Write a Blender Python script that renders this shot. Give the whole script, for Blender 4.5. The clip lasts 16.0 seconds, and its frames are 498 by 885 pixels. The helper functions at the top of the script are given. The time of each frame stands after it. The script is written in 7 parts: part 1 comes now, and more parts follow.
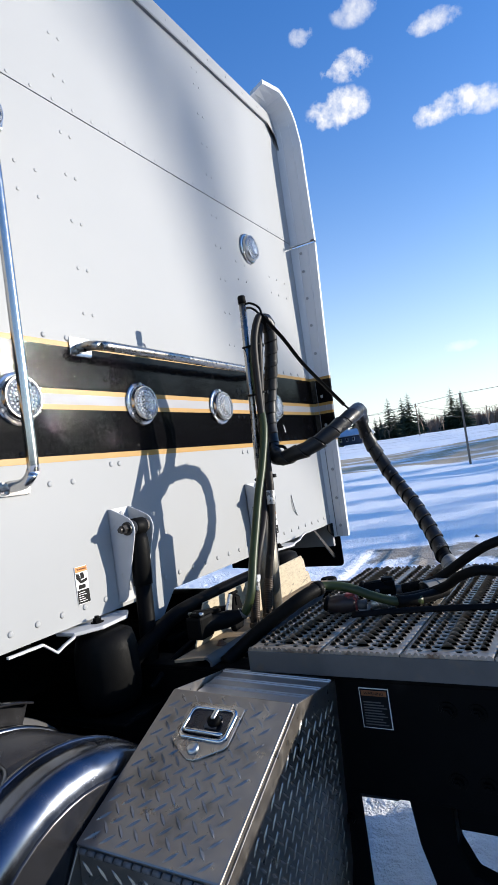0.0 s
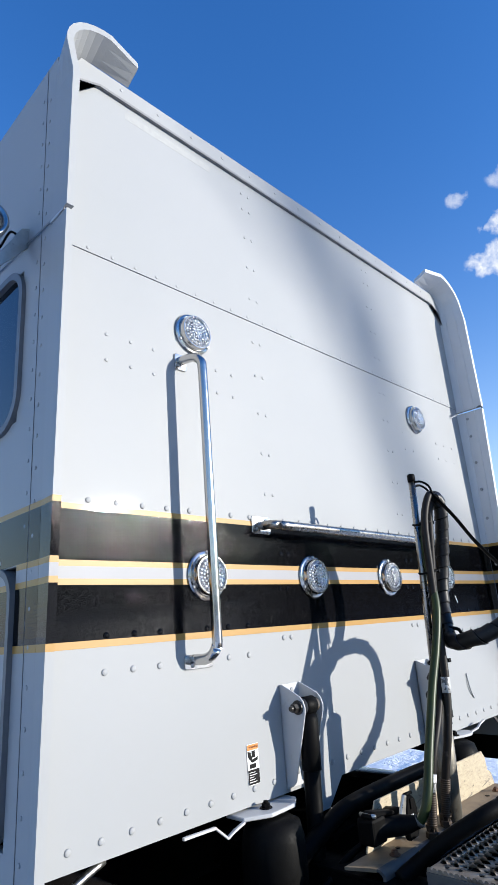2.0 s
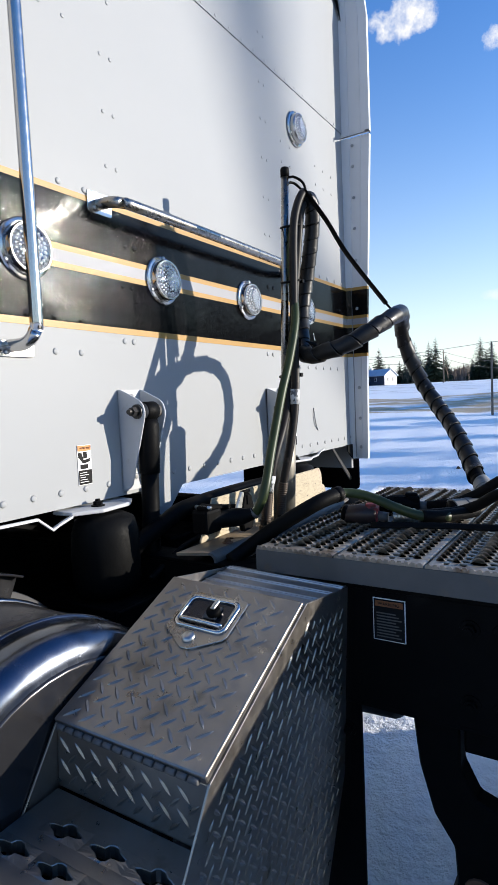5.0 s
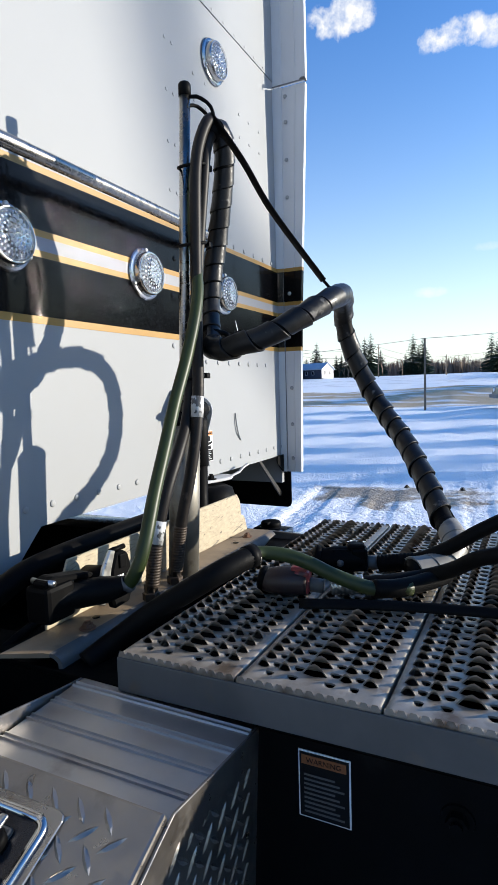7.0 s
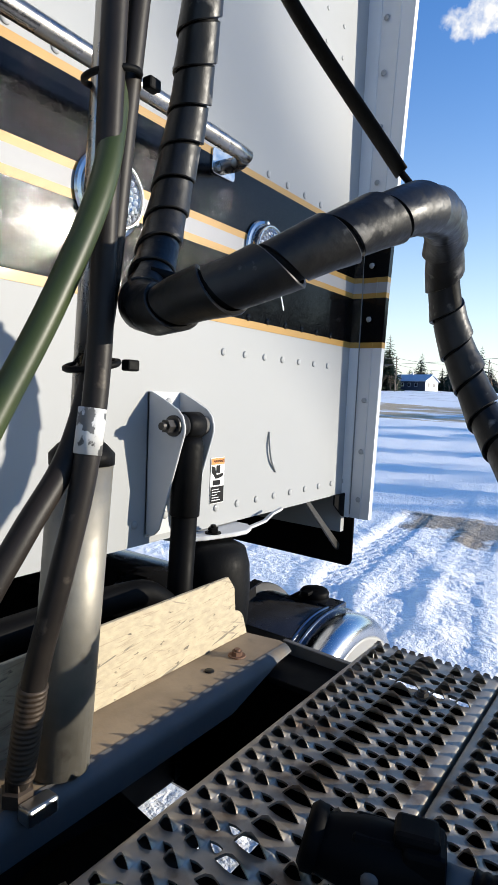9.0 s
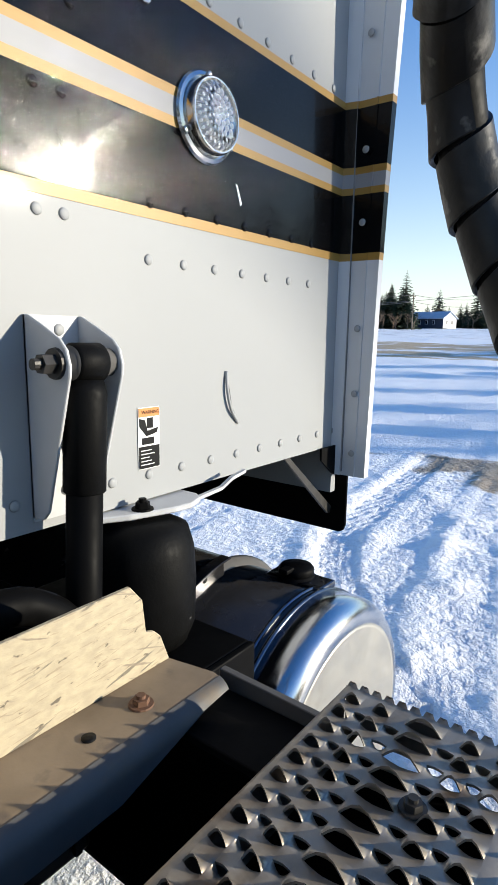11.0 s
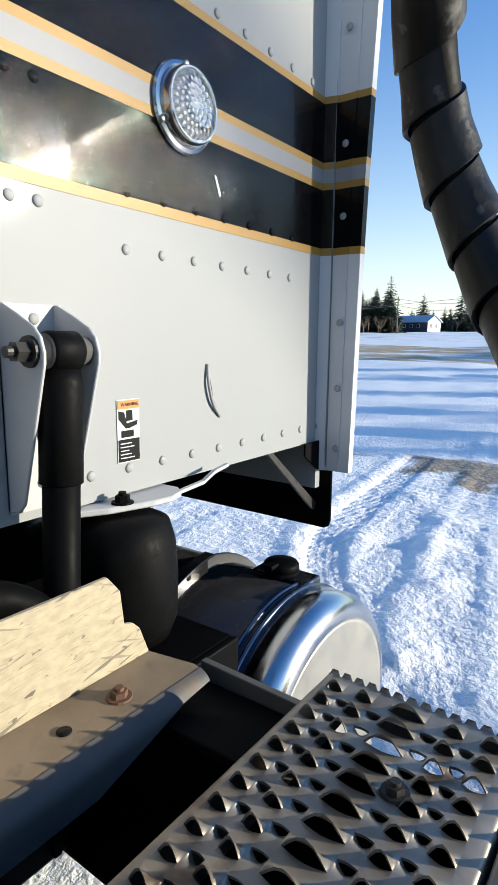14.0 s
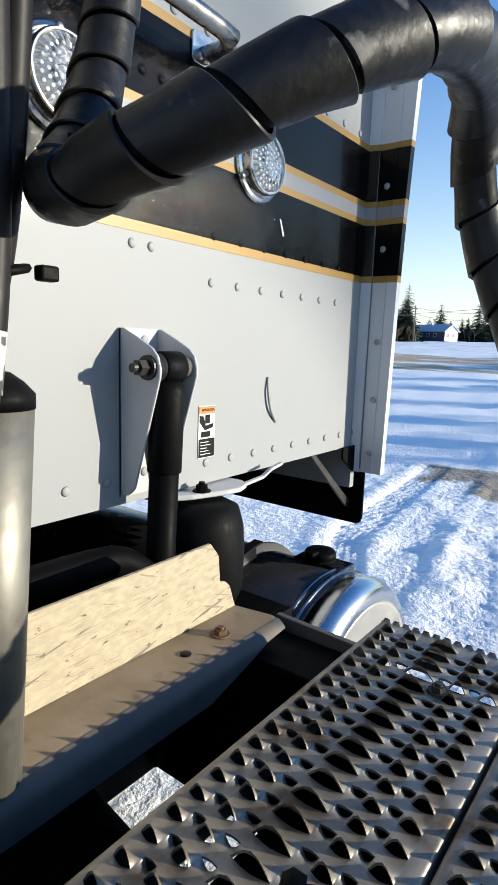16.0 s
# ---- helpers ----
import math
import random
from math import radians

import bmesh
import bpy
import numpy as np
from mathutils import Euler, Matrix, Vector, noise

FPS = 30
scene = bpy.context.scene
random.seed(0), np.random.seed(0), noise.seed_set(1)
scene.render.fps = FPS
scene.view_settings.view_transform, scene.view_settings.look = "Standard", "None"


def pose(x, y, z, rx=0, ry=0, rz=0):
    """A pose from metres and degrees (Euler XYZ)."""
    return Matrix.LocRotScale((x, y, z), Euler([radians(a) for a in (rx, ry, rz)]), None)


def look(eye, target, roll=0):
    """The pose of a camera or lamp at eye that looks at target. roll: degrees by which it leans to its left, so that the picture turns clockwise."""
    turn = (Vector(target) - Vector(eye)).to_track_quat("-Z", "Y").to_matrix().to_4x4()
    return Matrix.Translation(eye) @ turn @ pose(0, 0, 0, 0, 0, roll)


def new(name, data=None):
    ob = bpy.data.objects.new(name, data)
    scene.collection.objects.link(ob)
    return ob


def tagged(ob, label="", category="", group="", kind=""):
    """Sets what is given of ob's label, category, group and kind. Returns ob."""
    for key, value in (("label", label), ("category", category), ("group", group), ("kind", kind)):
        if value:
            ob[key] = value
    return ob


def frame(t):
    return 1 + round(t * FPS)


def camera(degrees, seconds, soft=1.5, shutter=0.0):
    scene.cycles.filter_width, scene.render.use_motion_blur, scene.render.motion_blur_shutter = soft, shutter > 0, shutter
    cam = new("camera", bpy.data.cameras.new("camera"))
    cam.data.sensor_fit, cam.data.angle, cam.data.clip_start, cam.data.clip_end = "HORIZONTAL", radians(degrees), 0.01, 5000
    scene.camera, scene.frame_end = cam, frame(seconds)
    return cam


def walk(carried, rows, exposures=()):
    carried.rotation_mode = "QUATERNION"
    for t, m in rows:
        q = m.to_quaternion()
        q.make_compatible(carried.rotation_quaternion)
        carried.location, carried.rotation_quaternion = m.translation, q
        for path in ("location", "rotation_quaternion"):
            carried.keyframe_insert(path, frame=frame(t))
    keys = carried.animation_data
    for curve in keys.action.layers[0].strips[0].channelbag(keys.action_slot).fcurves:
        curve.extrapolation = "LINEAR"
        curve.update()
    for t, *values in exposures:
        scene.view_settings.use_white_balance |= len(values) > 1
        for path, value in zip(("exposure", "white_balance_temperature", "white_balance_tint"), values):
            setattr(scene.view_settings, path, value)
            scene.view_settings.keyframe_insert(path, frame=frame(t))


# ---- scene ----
cam = camera(46.4, 16.0, soft=0.95)
PATH = [
    (0, (-0.522, -1.259, 1.537), (1.207, -0.256, 1.626), -8.0),
    (0.5, (-0.52, -1.332, 1.564), (1.159, -0.279, 1.832), -9.1),
    (1, (-0.542, -1.368, 1.597), (1.119, -0.33, 2.002), -9.7),
    (1.5, (-0.605, -1.339, 1.635), (0.932, -0.167, 2.15), -5.9),
    (2, (-0.645, -1.315, 1.647), (0.721, 0.014, 2.253), -4.3),
    (2.5, (-0.666, -1.294, 1.64), (0.562, 0.167, 2.239), -2.9),
    (3, (-0.635, -1.269, 1.615), (0.594, 0.247, 2.055), -1.7),
    (3.5, (-0.574, -1.257, 1.544), (0.733, 0.232, 1.814), -0.8),
    (4, (-0.514, -1.255, 1.486), (0.957, 0.096, 1.6), -1.1),
    (4.5, (-0.469, -1.207, 1.445), (1.103, 0.029, 1.433), -1.5),
    (5, (-0.404, -1.159, 1.428), (1.28, -0.089, 1.286), -2.5),
    (5.2, (-0.396, -1.142, 1.425), (1.3, -0.09, 1.3), -3.3),
    (7.3, (0.181, -0.953, 1.468), (1.977, -0.098, 1.263), -0.9),
    (7.5, (0.25, -0.927, 1.464), (2.025, -0.036, 1.231), 1.1),
    (8, (0.484, -0.916, 1.463), (2.221, 0.068, 1.349), -0.9),
    (8.5, (0.633, -0.874, 1.475), (2.34, 0.16, 1.335), 0.2),
    (9, (0.777, -0.801, 1.478), (2.395, 0.361, 1.31), 2.5),
    (9.5, (0.953, -0.754, 1.465), (2.463, 0.536, 1.235), 0.0),
    (10, (1.062, -0.72, 1.453), (2.614, 0.499, 1.136), -0.9),
    (10.2, (1.085, -0.708, 1.458), (2.655, 0.472, 1.097), 1.0),
    (12.3, (1.134, -0.696, 1.432), (2.68, 0.523, 1.082), -0.2),
    (12.5, (1.13, -0.693, 1.431), (2.667, 0.538, 1.085), -0.2),
    (13, (1.133, -0.696, 1.427), (2.694, 0.51, 1.096), 0.3),
    (13.5, (1.132, -0.7, 1.429), (2.711, 0.488, 1.119), 0.8),
    (14, (1.134, -0.706, 1.428), (2.731, 0.447, 1.084), 0.5),
    (14.5, (1.13, -0.706, 1.431), (2.72, 0.459, 1.094), 1.1),
    (15, (1.119, -0.709, 1.434), (2.708, 0.461, 1.109), 1.5),
    (15.5, (1.071, -0.739, 1.443), (2.65, 0.443, 1.111), 1.3),
    (16, (0.929, -0.747, 1.452), (2.502, 0.443, 1.123), 1.9),
]
walk(cam, [(t, look(eye, target, roll)) for t, eye, target, roll in PATH], [(0.0, 0.64, 6520, 10), (2.5, 0.62, 6270, 9), (4.5, 0.60, 6500, 10), (7.5, 0.66, 6640, 8), (9.5, 0.64, 6850, 8), (12.5, 0.62, 6980, 5), (16.0, 0.63, 6900, 5)])

# ---- world, sun, exposure ----
SUN = Vector((0.60, -1.0, 0.235)).normalized()      # towards the sun: low winter sun behind the cab
world = bpy.data.worlds.new("winter_sky")
scene.world = world
world.use_nodes = True
wn, wl = world.node_tree.nodes, world.node_tree.links
for n in list(wn):
    wn.remove(n)
w_out, w_bg = wn.new("ShaderNodeOutputWorld"), wn.new("ShaderNodeBackground")
w_sky = wn.new("ShaderNodeTexSky")
w_sky.sky_type, w_sky.sun_disc = "NISHITA", False
w_sky.sun_elevation, w_sky.sun_rotation = radians(11.4), radians(149)
w_sky.air_density, w_sky.dust_density, w_sky.ozone_density = 1.1, 0.1, 3.0
w_bg.inputs["Strength"].default_value = 0.130
w_co, w_sep = wn.new("ShaderNodeTexCoord"), wn.new("ShaderNodeSeparateXYZ")
wl.new(w_co.outputs["Generated"], w_sep.inputs[0])


def wmath(op, a, b=None, clamp=False):
    n = wn.new("ShaderNodeMath")
    n.operation, n.use_clamp = op, clamp
    for i, v in enumerate((a, b)):
        if v is None:
            continue
        if isinstance(v, (int, float)):
            n.inputs[i].default_value = v
        else:
            wl.new(v, n.inputs[i])
    return n.outputs[0]


# small fair-weather clouds: azimuth, elevation, half width, half height in degrees, density
CLOUDS = [(16.7, 30.5, 2.6, 1.6, 1.0), (6.6, 28.2, 3.4, 1.2, 1.0), (15.6, 33.4, 2.1, 1.1, 0.9),
          (19.2, 36.3, 1.0, 0.8, 0.6), (6.9, 34.3, 2.0, 0.8, 0.6), (13.8, 36.9, 1.8, 1.1, 0.5), (2.0, 27.5, 3.0, 1.1, 0.6), (9.0, 8.5, 1.5, 0.5, 0.3), (4.2, 12.0, 1.2, 0.4, 0.2)]
w_noise = wn.new("ShaderNodeTexNoise")
w_noise.inputs["Scale"].default_value, w_noise.inputs["Detail"].default_value, w_noise.inputs["Roughness"].default_value = 26.0, 9.0, 0.62
wl.new(w_co.outputs["Generated"], w_noise.inputs["Vector"])
cover = None
for az, el, hw, hh, dens in CLOUDS:
    c = Vector((math.cos(radians(az)) * math.cos(radians(el)), math.sin(radians(az)) * math.cos(radians(el)), math.sin(radians(el))))
    side = Vector((-math.sin(radians(az)), math.cos(radians(az)), 0))
    up = c.cross(side)
    dots = []
    for axis, half in ((side, hw), (up, hh)):
        d = wn.new("ShaderNodeVectorMath")
        d.operation = "DOT_PRODUCT"
        wl.new(w_co.outputs["Generated"], d.inputs[0])
        d.inputs[1].default_value = axis
        off = wmath("SUBTRACT", d.outputs["Value"], c.dot(axis))
        dots.append(wmath("POWER", wmath("ABSOLUTE", wmath("DIVIDE", off, math.sin(radians(half)))), 2.0))
    near = wmath("SUBTRACT", 1.0, wmath("ADD", dots[0], dots[1]))
    ahead = wn.new("ShaderNodeVectorMath")
    ahead.operation = "DOT_PRODUCT"
    wl.new(w_co.outputs["Generated"], ahead.inputs[0])
    ahead.inputs[1].default_value = c
    near = wmath("SUBTRACT", near, wmath("MULTIPLY", wmath("LESS_THAN", ahead.outputs["Value"], 0.8), 50.0))
    puff = wmath("MULTIPLY", wmath("ADD", wmath("MULTIPLY", near, 0.55), wmath("MULTIPLY", wmath("SUBTRACT", w_noise.outputs["Fac"], 0.5), 3.0)), dens * 1.5, True)
    puff = wmath("MULTIPLY", puff, wmath("MULTIPLY", wmath("ADD", near, 0.35), 2.0, True), True)
    cover = puff if cover is None else wmath("MAXIMUM", cover, puff)
haze = wmath("POWER", wmath("SUBTRACT", 1.0, wmath("ABSOLUTE", w_sep.outputs["Z"]), True), 5.0)
w_haze = wn.new("ShaderNodeMix")
w_haze.data_type = "RGBA"
wl.new(wmath("MULTIPLY", haze, 0.95, True), w_haze.inputs["Factor"])
w_sat = wn.new("ShaderNodeHueSaturation")
w_sat.inputs["Saturation"].default_value, w_sat.inputs["Value"].default_value, w_sat.inputs["Hue"].default_value = 1.25, 1.58, 0.516
wl.new(w_sky.outputs[0], w_sat.inputs["Color"])
wl.new(w_sat.outputs[0], w_haze.inputs[6])
w_haze.inputs[7].default_value = (5.1, 5.3, 5.55, 1)
w_mix = wn.new("ShaderNodeMix")
w_mix.data_type = "RGBA"
wl.new(cover, w_mix.inputs["Factor"])
wl.new(w_haze.outputs[2], w_mix.inputs[6])
w_mix.inputs[7].default_value = (5.4, 5.4, 5.45, 1)
wl.new(w_mix.outputs[2], w_bg.inputs["Color"])
wl.new(w_bg.outputs[0], w_out.inputs[0])

sun_data = bpy.data.lights.new("sun", "SUN")
sun_data.energy, sun_data.angle, sun_data.color = 5.0, radians(0.55), (1.0, 0.94, 0.85)
sun = new("sun", sun_data)
sun.matrix_world = look(SUN * 60, (0, 0, 0))

# ---- materials ----


def material(name, base, rough=0.5, metal=0.0, second=None, scale=6.0, amount=0.5, detail=6.0, rvar=0.0,
             bump=0.0, bscale=120.0, coat=0.0, wave=0.0, wscale=1.5, grime=None, gscale=3.0, gcut=0.55, gsharp=0.12, spec=0.5, stretch=(1, 1, 1)):
    """Principled paint, metal, rubber or earth: two colours by noise, grime by a second noise, fine and broad relief."""
    m = bpy.data.materials.new(name)
    m.use_nodes = True
    nt = m.node_tree
    b = nt.nodes["Principled BSDF"]
    b.inputs["Metallic"].default_value, b.inputs["Roughness"].default_value = metal, rough
    b.inputs["Specular IOR Level"].default_value = spec
    b.inputs["Coat Weight"].default_value, b.inputs["Coat Roughness"].default_value = coat, 0.06
    geo, mp = nt.nodes.new("ShaderNodeNewGeometry"), nt.nodes.new("ShaderNodeMapping")
    mp.inputs["Scale"].default_value = stretch
    nt.links.new(geo.outputs["Position"], mp.inputs["Vector"])

    def noise_at(s, d=detail):
        n = nt.nodes.new("ShaderNodeTexNoise")
        n.inputs["Scale"].default_value, n.inputs["Detail"].default_value = s, d
        nt.links.new(mp.outputs[0], n.inputs["Vector"])
        return n.outputs["Fac"]

    def ramp(src, lo, hi, a=0.0, c=1.0):
        r = nt.nodes.new("ShaderNodeMapRange")
        nt.links.new(src, r.inputs[0])
        for i, v in enumerate((lo, hi, a, c)):
            r.inputs[i + 1].default_value = v
        return r.outputs[0]

    def mix(fac, a, c):
        x = nt.nodes.new("ShaderNodeMix")
        x.data_type = "RGBA"
        nt.links.new(fac, x.inputs["Factor"])
        for i, v in ((6, a), (7, c)):
            if isinstance(v, tuple):
                x.inputs[i].default_value = (*v[:3], 1)
            else:
                nt.links.new(v, x.inputs[i])
        return x.outputs[2]

    second = second or tuple(v * 0.8 for v in base)
    n1 = noise_at(scale)
    colour = mix(ramp(n1, 0.35, 0.68, 0.0, amount), base, second)
    if grime:
        colour = mix(ramp(noise_at(gscale, 10.0), gcut, gcut + gsharp, 0.0, 0.85), colour, grime)
    nt.links.new(colour, b.inputs["Base Color"])
    if rvar:
        nt.links.new(ramp(noise_at(scale * 3.3), 0.3, 0.7, max(0.02, rough - rvar), rough + rvar), b.inputs["Roughness"])
    last = None
    for strength, s in ((wave, wscale), (bump, bscale)):
        if strength:
            bp = nt.nodes.new("ShaderNodeBump")
            bp.inputs["Strength"].default_value = min(1.0, strength)
            bp.inputs["Distance"].default_value = 0.02 if strength is wave else 0.002
            nt.links.new(noise_at(s, 2.0 if strength is wave else 4.0), bp.inputs["Height"])
            if last:
                nt.links.new(last, bp.inputs["Normal"])
            last = bp.outputs[0]
    if last:
        nt.links.new(last, b.inputs["Normal"])
        if coat:
            nt.links.new(last, b.inputs["Coat Normal"])
    return m


def oil_can(m):
    """The gentle waves of thin riveted sheet."""
    nt = m.node_tree
    b = nt.nodes["Principled BSDF"]
    geo, sep = nt.nodes.new("ShaderNodeNewGeometry"), nt.nodes.new("ShaderNodeSeparateXYZ")
    nt.links.new(geo.outputs["Position"], sep.inputs[0])
    total = None
    for axis, length, zero, slope in (("X", 1.15, 1.52, 0.010), ("Z", 0.9, 1.70, 0.010), ("X", 0.37, 0.2, 0.006), ("Z", 0.31, 0.1, 0.005)):
        steps = []
        for op, v in (("SUBTRACT", zero), ("MULTIPLY", 2 * math.pi / length), ("SINE", 0.0), ("MULTIPLY", slope * length / (2 * math.pi))):
            n = nt.nodes.new("ShaderNodeMath")
            n.operation = op
            nt.links.new(steps[-1].outputs[0] if steps else sep.outputs[axis], n.inputs[0])
            n.inputs[1].default_value = v
            steps.append(n)
        n = nt.nodes.new("ShaderNodeMath")
        n.operation = "ADD"
        nt.links.new(steps[-1].outputs[0], n.inputs[0])
        if total:
            nt.links.new(total, n.inputs[1])
        else:
            n.inputs[1].default_value = 0.0
        total = n.outputs[0]
    bp = nt.nodes.new("ShaderNodeBump")
    bp.inputs["Strength"].default_value, bp.inputs["Distance"].default_value = 1.0, 1.0
    nt.links.new(total, bp.inputs["Height"])
    old = b.inputs["Normal"].links
    if old:
        nt.links.new(bp.outputs[0], old[0].from_node.inputs["Normal"])
    else:
        nt.links.new(bp.outputs[0], b.inputs["Normal"])
    return m


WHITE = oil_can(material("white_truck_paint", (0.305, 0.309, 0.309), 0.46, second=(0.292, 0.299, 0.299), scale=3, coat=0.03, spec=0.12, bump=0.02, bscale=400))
# brighter white than the wall: offsets the shade on the right extender
WHITE_LIFTED = material("extender_white_lifted", (0.56, 0.57, 0.58), 0.38, second=(0.51, 0.52, 0.53), scale=5, spec=0.4, bump=0.03, bscale=300)
# bracket white is likewise lifted to offset shade on the fins
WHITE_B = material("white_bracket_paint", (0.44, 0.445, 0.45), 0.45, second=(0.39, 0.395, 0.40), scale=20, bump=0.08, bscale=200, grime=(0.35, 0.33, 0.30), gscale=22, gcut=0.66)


def scratched(m, depth, lean):
    """Gloss paint on a slightly leaning sheet, covered with sparse fine polishing scratches in many directions."""
    nt = m.node_tree
    b = nt.nodes["Principled BSDF"]
    geo, dot = nt.nodes.new("ShaderNodeNewGeometry"), nt.nodes.new("ShaderNodeVectorMath")
    dot.operation = "DOT_PRODUCT"
    dot.inputs[1].default_value = lean
    nt.links.new(geo.outputs["Position"], dot.inputs[0])
    bow = nt.nodes.new("ShaderNodeBump")
    bow.inputs["Strength"].default_value, bow.inputs["Distance"].default_value = 1.0, 1.0
    nt.links.new(dot.outputs["Value"], bow.inputs["Height"])
    total = None
    for k, turn in enumerate((4, 23, 47, 66, 88, 110, 131, 156)):
        spin, mp, n, r, p = nt.nodes.new("ShaderNodeMapping"), nt.nodes.new("ShaderNodeMapping"), nt.nodes.new("ShaderNodeTexNoise"), nt.nodes.new("ShaderNodeMapRange"), nt.nodes.new("ShaderNodeMath")
        spin.inputs["Rotation"].default_value = (0, radians(turn), 0)
        spin.inputs["Location"].default_value = (1.7 * k, 0.3 * k, 2.9 * k)
        mp.inputs["Scale"].default_value = (1.0, 1.0, 26.0)
        nt.links.new(spin.outputs[0], mp.inputs["Vector"])
        n.inputs["Scale"].default_value, n.inputs["Detail"].default_value = 40.0, 2.0
        r.inputs[1].default_value, r.inputs[2].default_value = 0.61, 0.74
        nt.links.new(geo.outputs["Position"], spin.inputs["Vector"])
        nt.links.new(mp.outputs[0], n.inputs["Vector"])
        nt.links.new(n.outputs["Fac"], r.inputs[0])
        p.operation = "ADD"
        nt.links.new(r.outputs[0], p.inputs[0])
        if total:
            nt.links.new(total, p.inputs[1])
        total = p.outputs[0]
    bp = nt.nodes.new("ShaderNodeBump")
    bp.inputs["Strength"].default_value, bp.inputs["Distance"].default_value = 1.0, depth
    nt.links.new(total, bp.inputs["Height"])
    nt.links.new(bow.outputs[0], bp.inputs["Normal"])
    nt.links.new(bp.outputs[0], b.inputs["Normal"])
    # the worn top coat spreads a weak glow round the sun's mirror image
    nt.links.new(bow.outputs[0], b.inputs["Coat Normal"])
    b.inputs["Coat Weight"].default_value, b.inputs["Coat Roughness"].default_value = 0.0025, 0.24
    return m


BLACK_P = scratched(material("black_stripe_paint", (0.0025, 0.0025, 0.003), 0.045, second=(0.004, 0.004, 0.005), scale=9, rvar=0.008, spec=0.16, grime=(0.06, 0.06, 0.06), gscale=150, gcut=0.80), 0.000042, (0.040, 0.0, 0.030))
GOLD = material("gold_pinstripe", (0.32, 0.175, 0.035), 0.42, second=(0.36, 0.205, 0.05), scale=8, coat=0.1, spec=0.3)
SILVER_P = material("pale_stripe_paint", (0.27, 0.27, 0.28), 0.45, second=(0.25, 0.25, 0.26), scale=8, coat=0.05, spec=0.2)
CHROME = material("polished_steel", (0.50, 0.485, 0.46), 0.18, 1.0, second=(0.50, 0.50, 0.50), scale=14, rvar=0.05, bump=0.03, bscale=90)
ALU = material("dull_aluminium", (0.46, 0.46, 0.46), 0.42, 1.0, second=(0.36, 0.355, 0.35), scale=9, rvar=0.08, bump=0.06, bscale=150, grime=(0.2, 0.18, 0.15), gscale=9, gcut=0.6)
TREAD = material("diamond_plate_aluminium", (0.30, 0.275, 0.245), 0.36, 0.9, second=(0.225, 0.20, 0.175), scale=14, rvar=0.1, bump=0.05, bscale=240, grime=(0.15, 0.13, 0.105), gscale=12, gcut=0.6)
DECK = material("weathered_deck_aluminium", (0.35, 0.305, 0.25), 0.40, 0.55, second=(0.15, 0.12, 0.09), scale=22, rvar=0.1, bump=0.08, bscale=220, grime=(0.12, 0.072, 0.038), gscale=18, gcut=0.57)
GALV = material("galvanised_pipe", (0.20, 0.185, 0.155), 0.54, 0.7, second=(0.28, 0.265, 0.23), scale=18, rvar=0.1, bump=0.08, bscale=160, grime=(0.10, 0.08, 0.06), gscale=24, gcut=0.63)
BLACK_M = material("black_chassis_paint", (0.0022, 0.0022, 0.0024), 0.55, second=(0.004, 0.0038, 0.0036), scale=7, rvar=0.1, bump=0.12, bscale=90, grime=(0.010, 0.009, 0.008), gscale=8, gcut=0.64, spec=0.05)
RUBBER = material("black_rubber", (0.0030, 0.0030, 0.0030), 0.55, spec=0.07, second=(0.006, 0.006, 0.006), scale=30, rvar=0.08, bump=0.15, bscale=220, grime=(0.10, 0.095, 0.085), gscale=26, gcut=0.72)
WRAP = material("black_spiral_wrap", (0.006, 0.006, 0.0062), 0.42, spec=0.28, second=(0.013, 0.0125, 0.012), scale=24, rvar=0.12, bump=0.25, bscale=120, grime=(0.16, 0.15, 0.135), gscale=30, gcut=0.625, gsharp=0.08)
WRAP_G = material("grey_scuffed_wrap", (0.20, 0.19, 0.17), 0.5, second=(0.13, 0.125, 0.11), scale=24, rvar=0.1, bump=0.12, bscale=180, grime=(0.05, 0.05, 0.045), gscale=30, gcut=0.6)
HOSE = material("brown_black_hose", (0.010, 0.008, 0.007), 0.48, spec=0.2, second=(0.022, 0.017, 0.013), scale=28, bump=0.1, bscale=150, grime=(0.11, 0.09, 0.07), gscale=32, gcut=0.66)
GREEN = material("green_cable_jacket", (0.020, 0.030, 0.008), 0.42, spec=0.3, second=(0.042, 0.056, 0.015), scale=14, bump=0.06, bscale=150, grime=(0.02, 0.03, 0.012), gscale=20, gcut=0.6)
GUARD = material("rusty_spring_guard", (0.036, 0.025, 0.017), 0.55, 0.4, second=(0.065, 0.043, 0.027), scale=40, bump=0.1, bscale=200)
BEAM = material("worn_painted_angle", (0.43, 0.36, 0.24), 0.6, second=(0.33, 0.275, 0.19), scale=120, amount=0.8, bump=0.25, bscale=160, grime=(0.07, 0.055, 0.04), gscale=95, gcut=0.635, gsharp=0.05, stretch=(0.6, 1, 1.2))


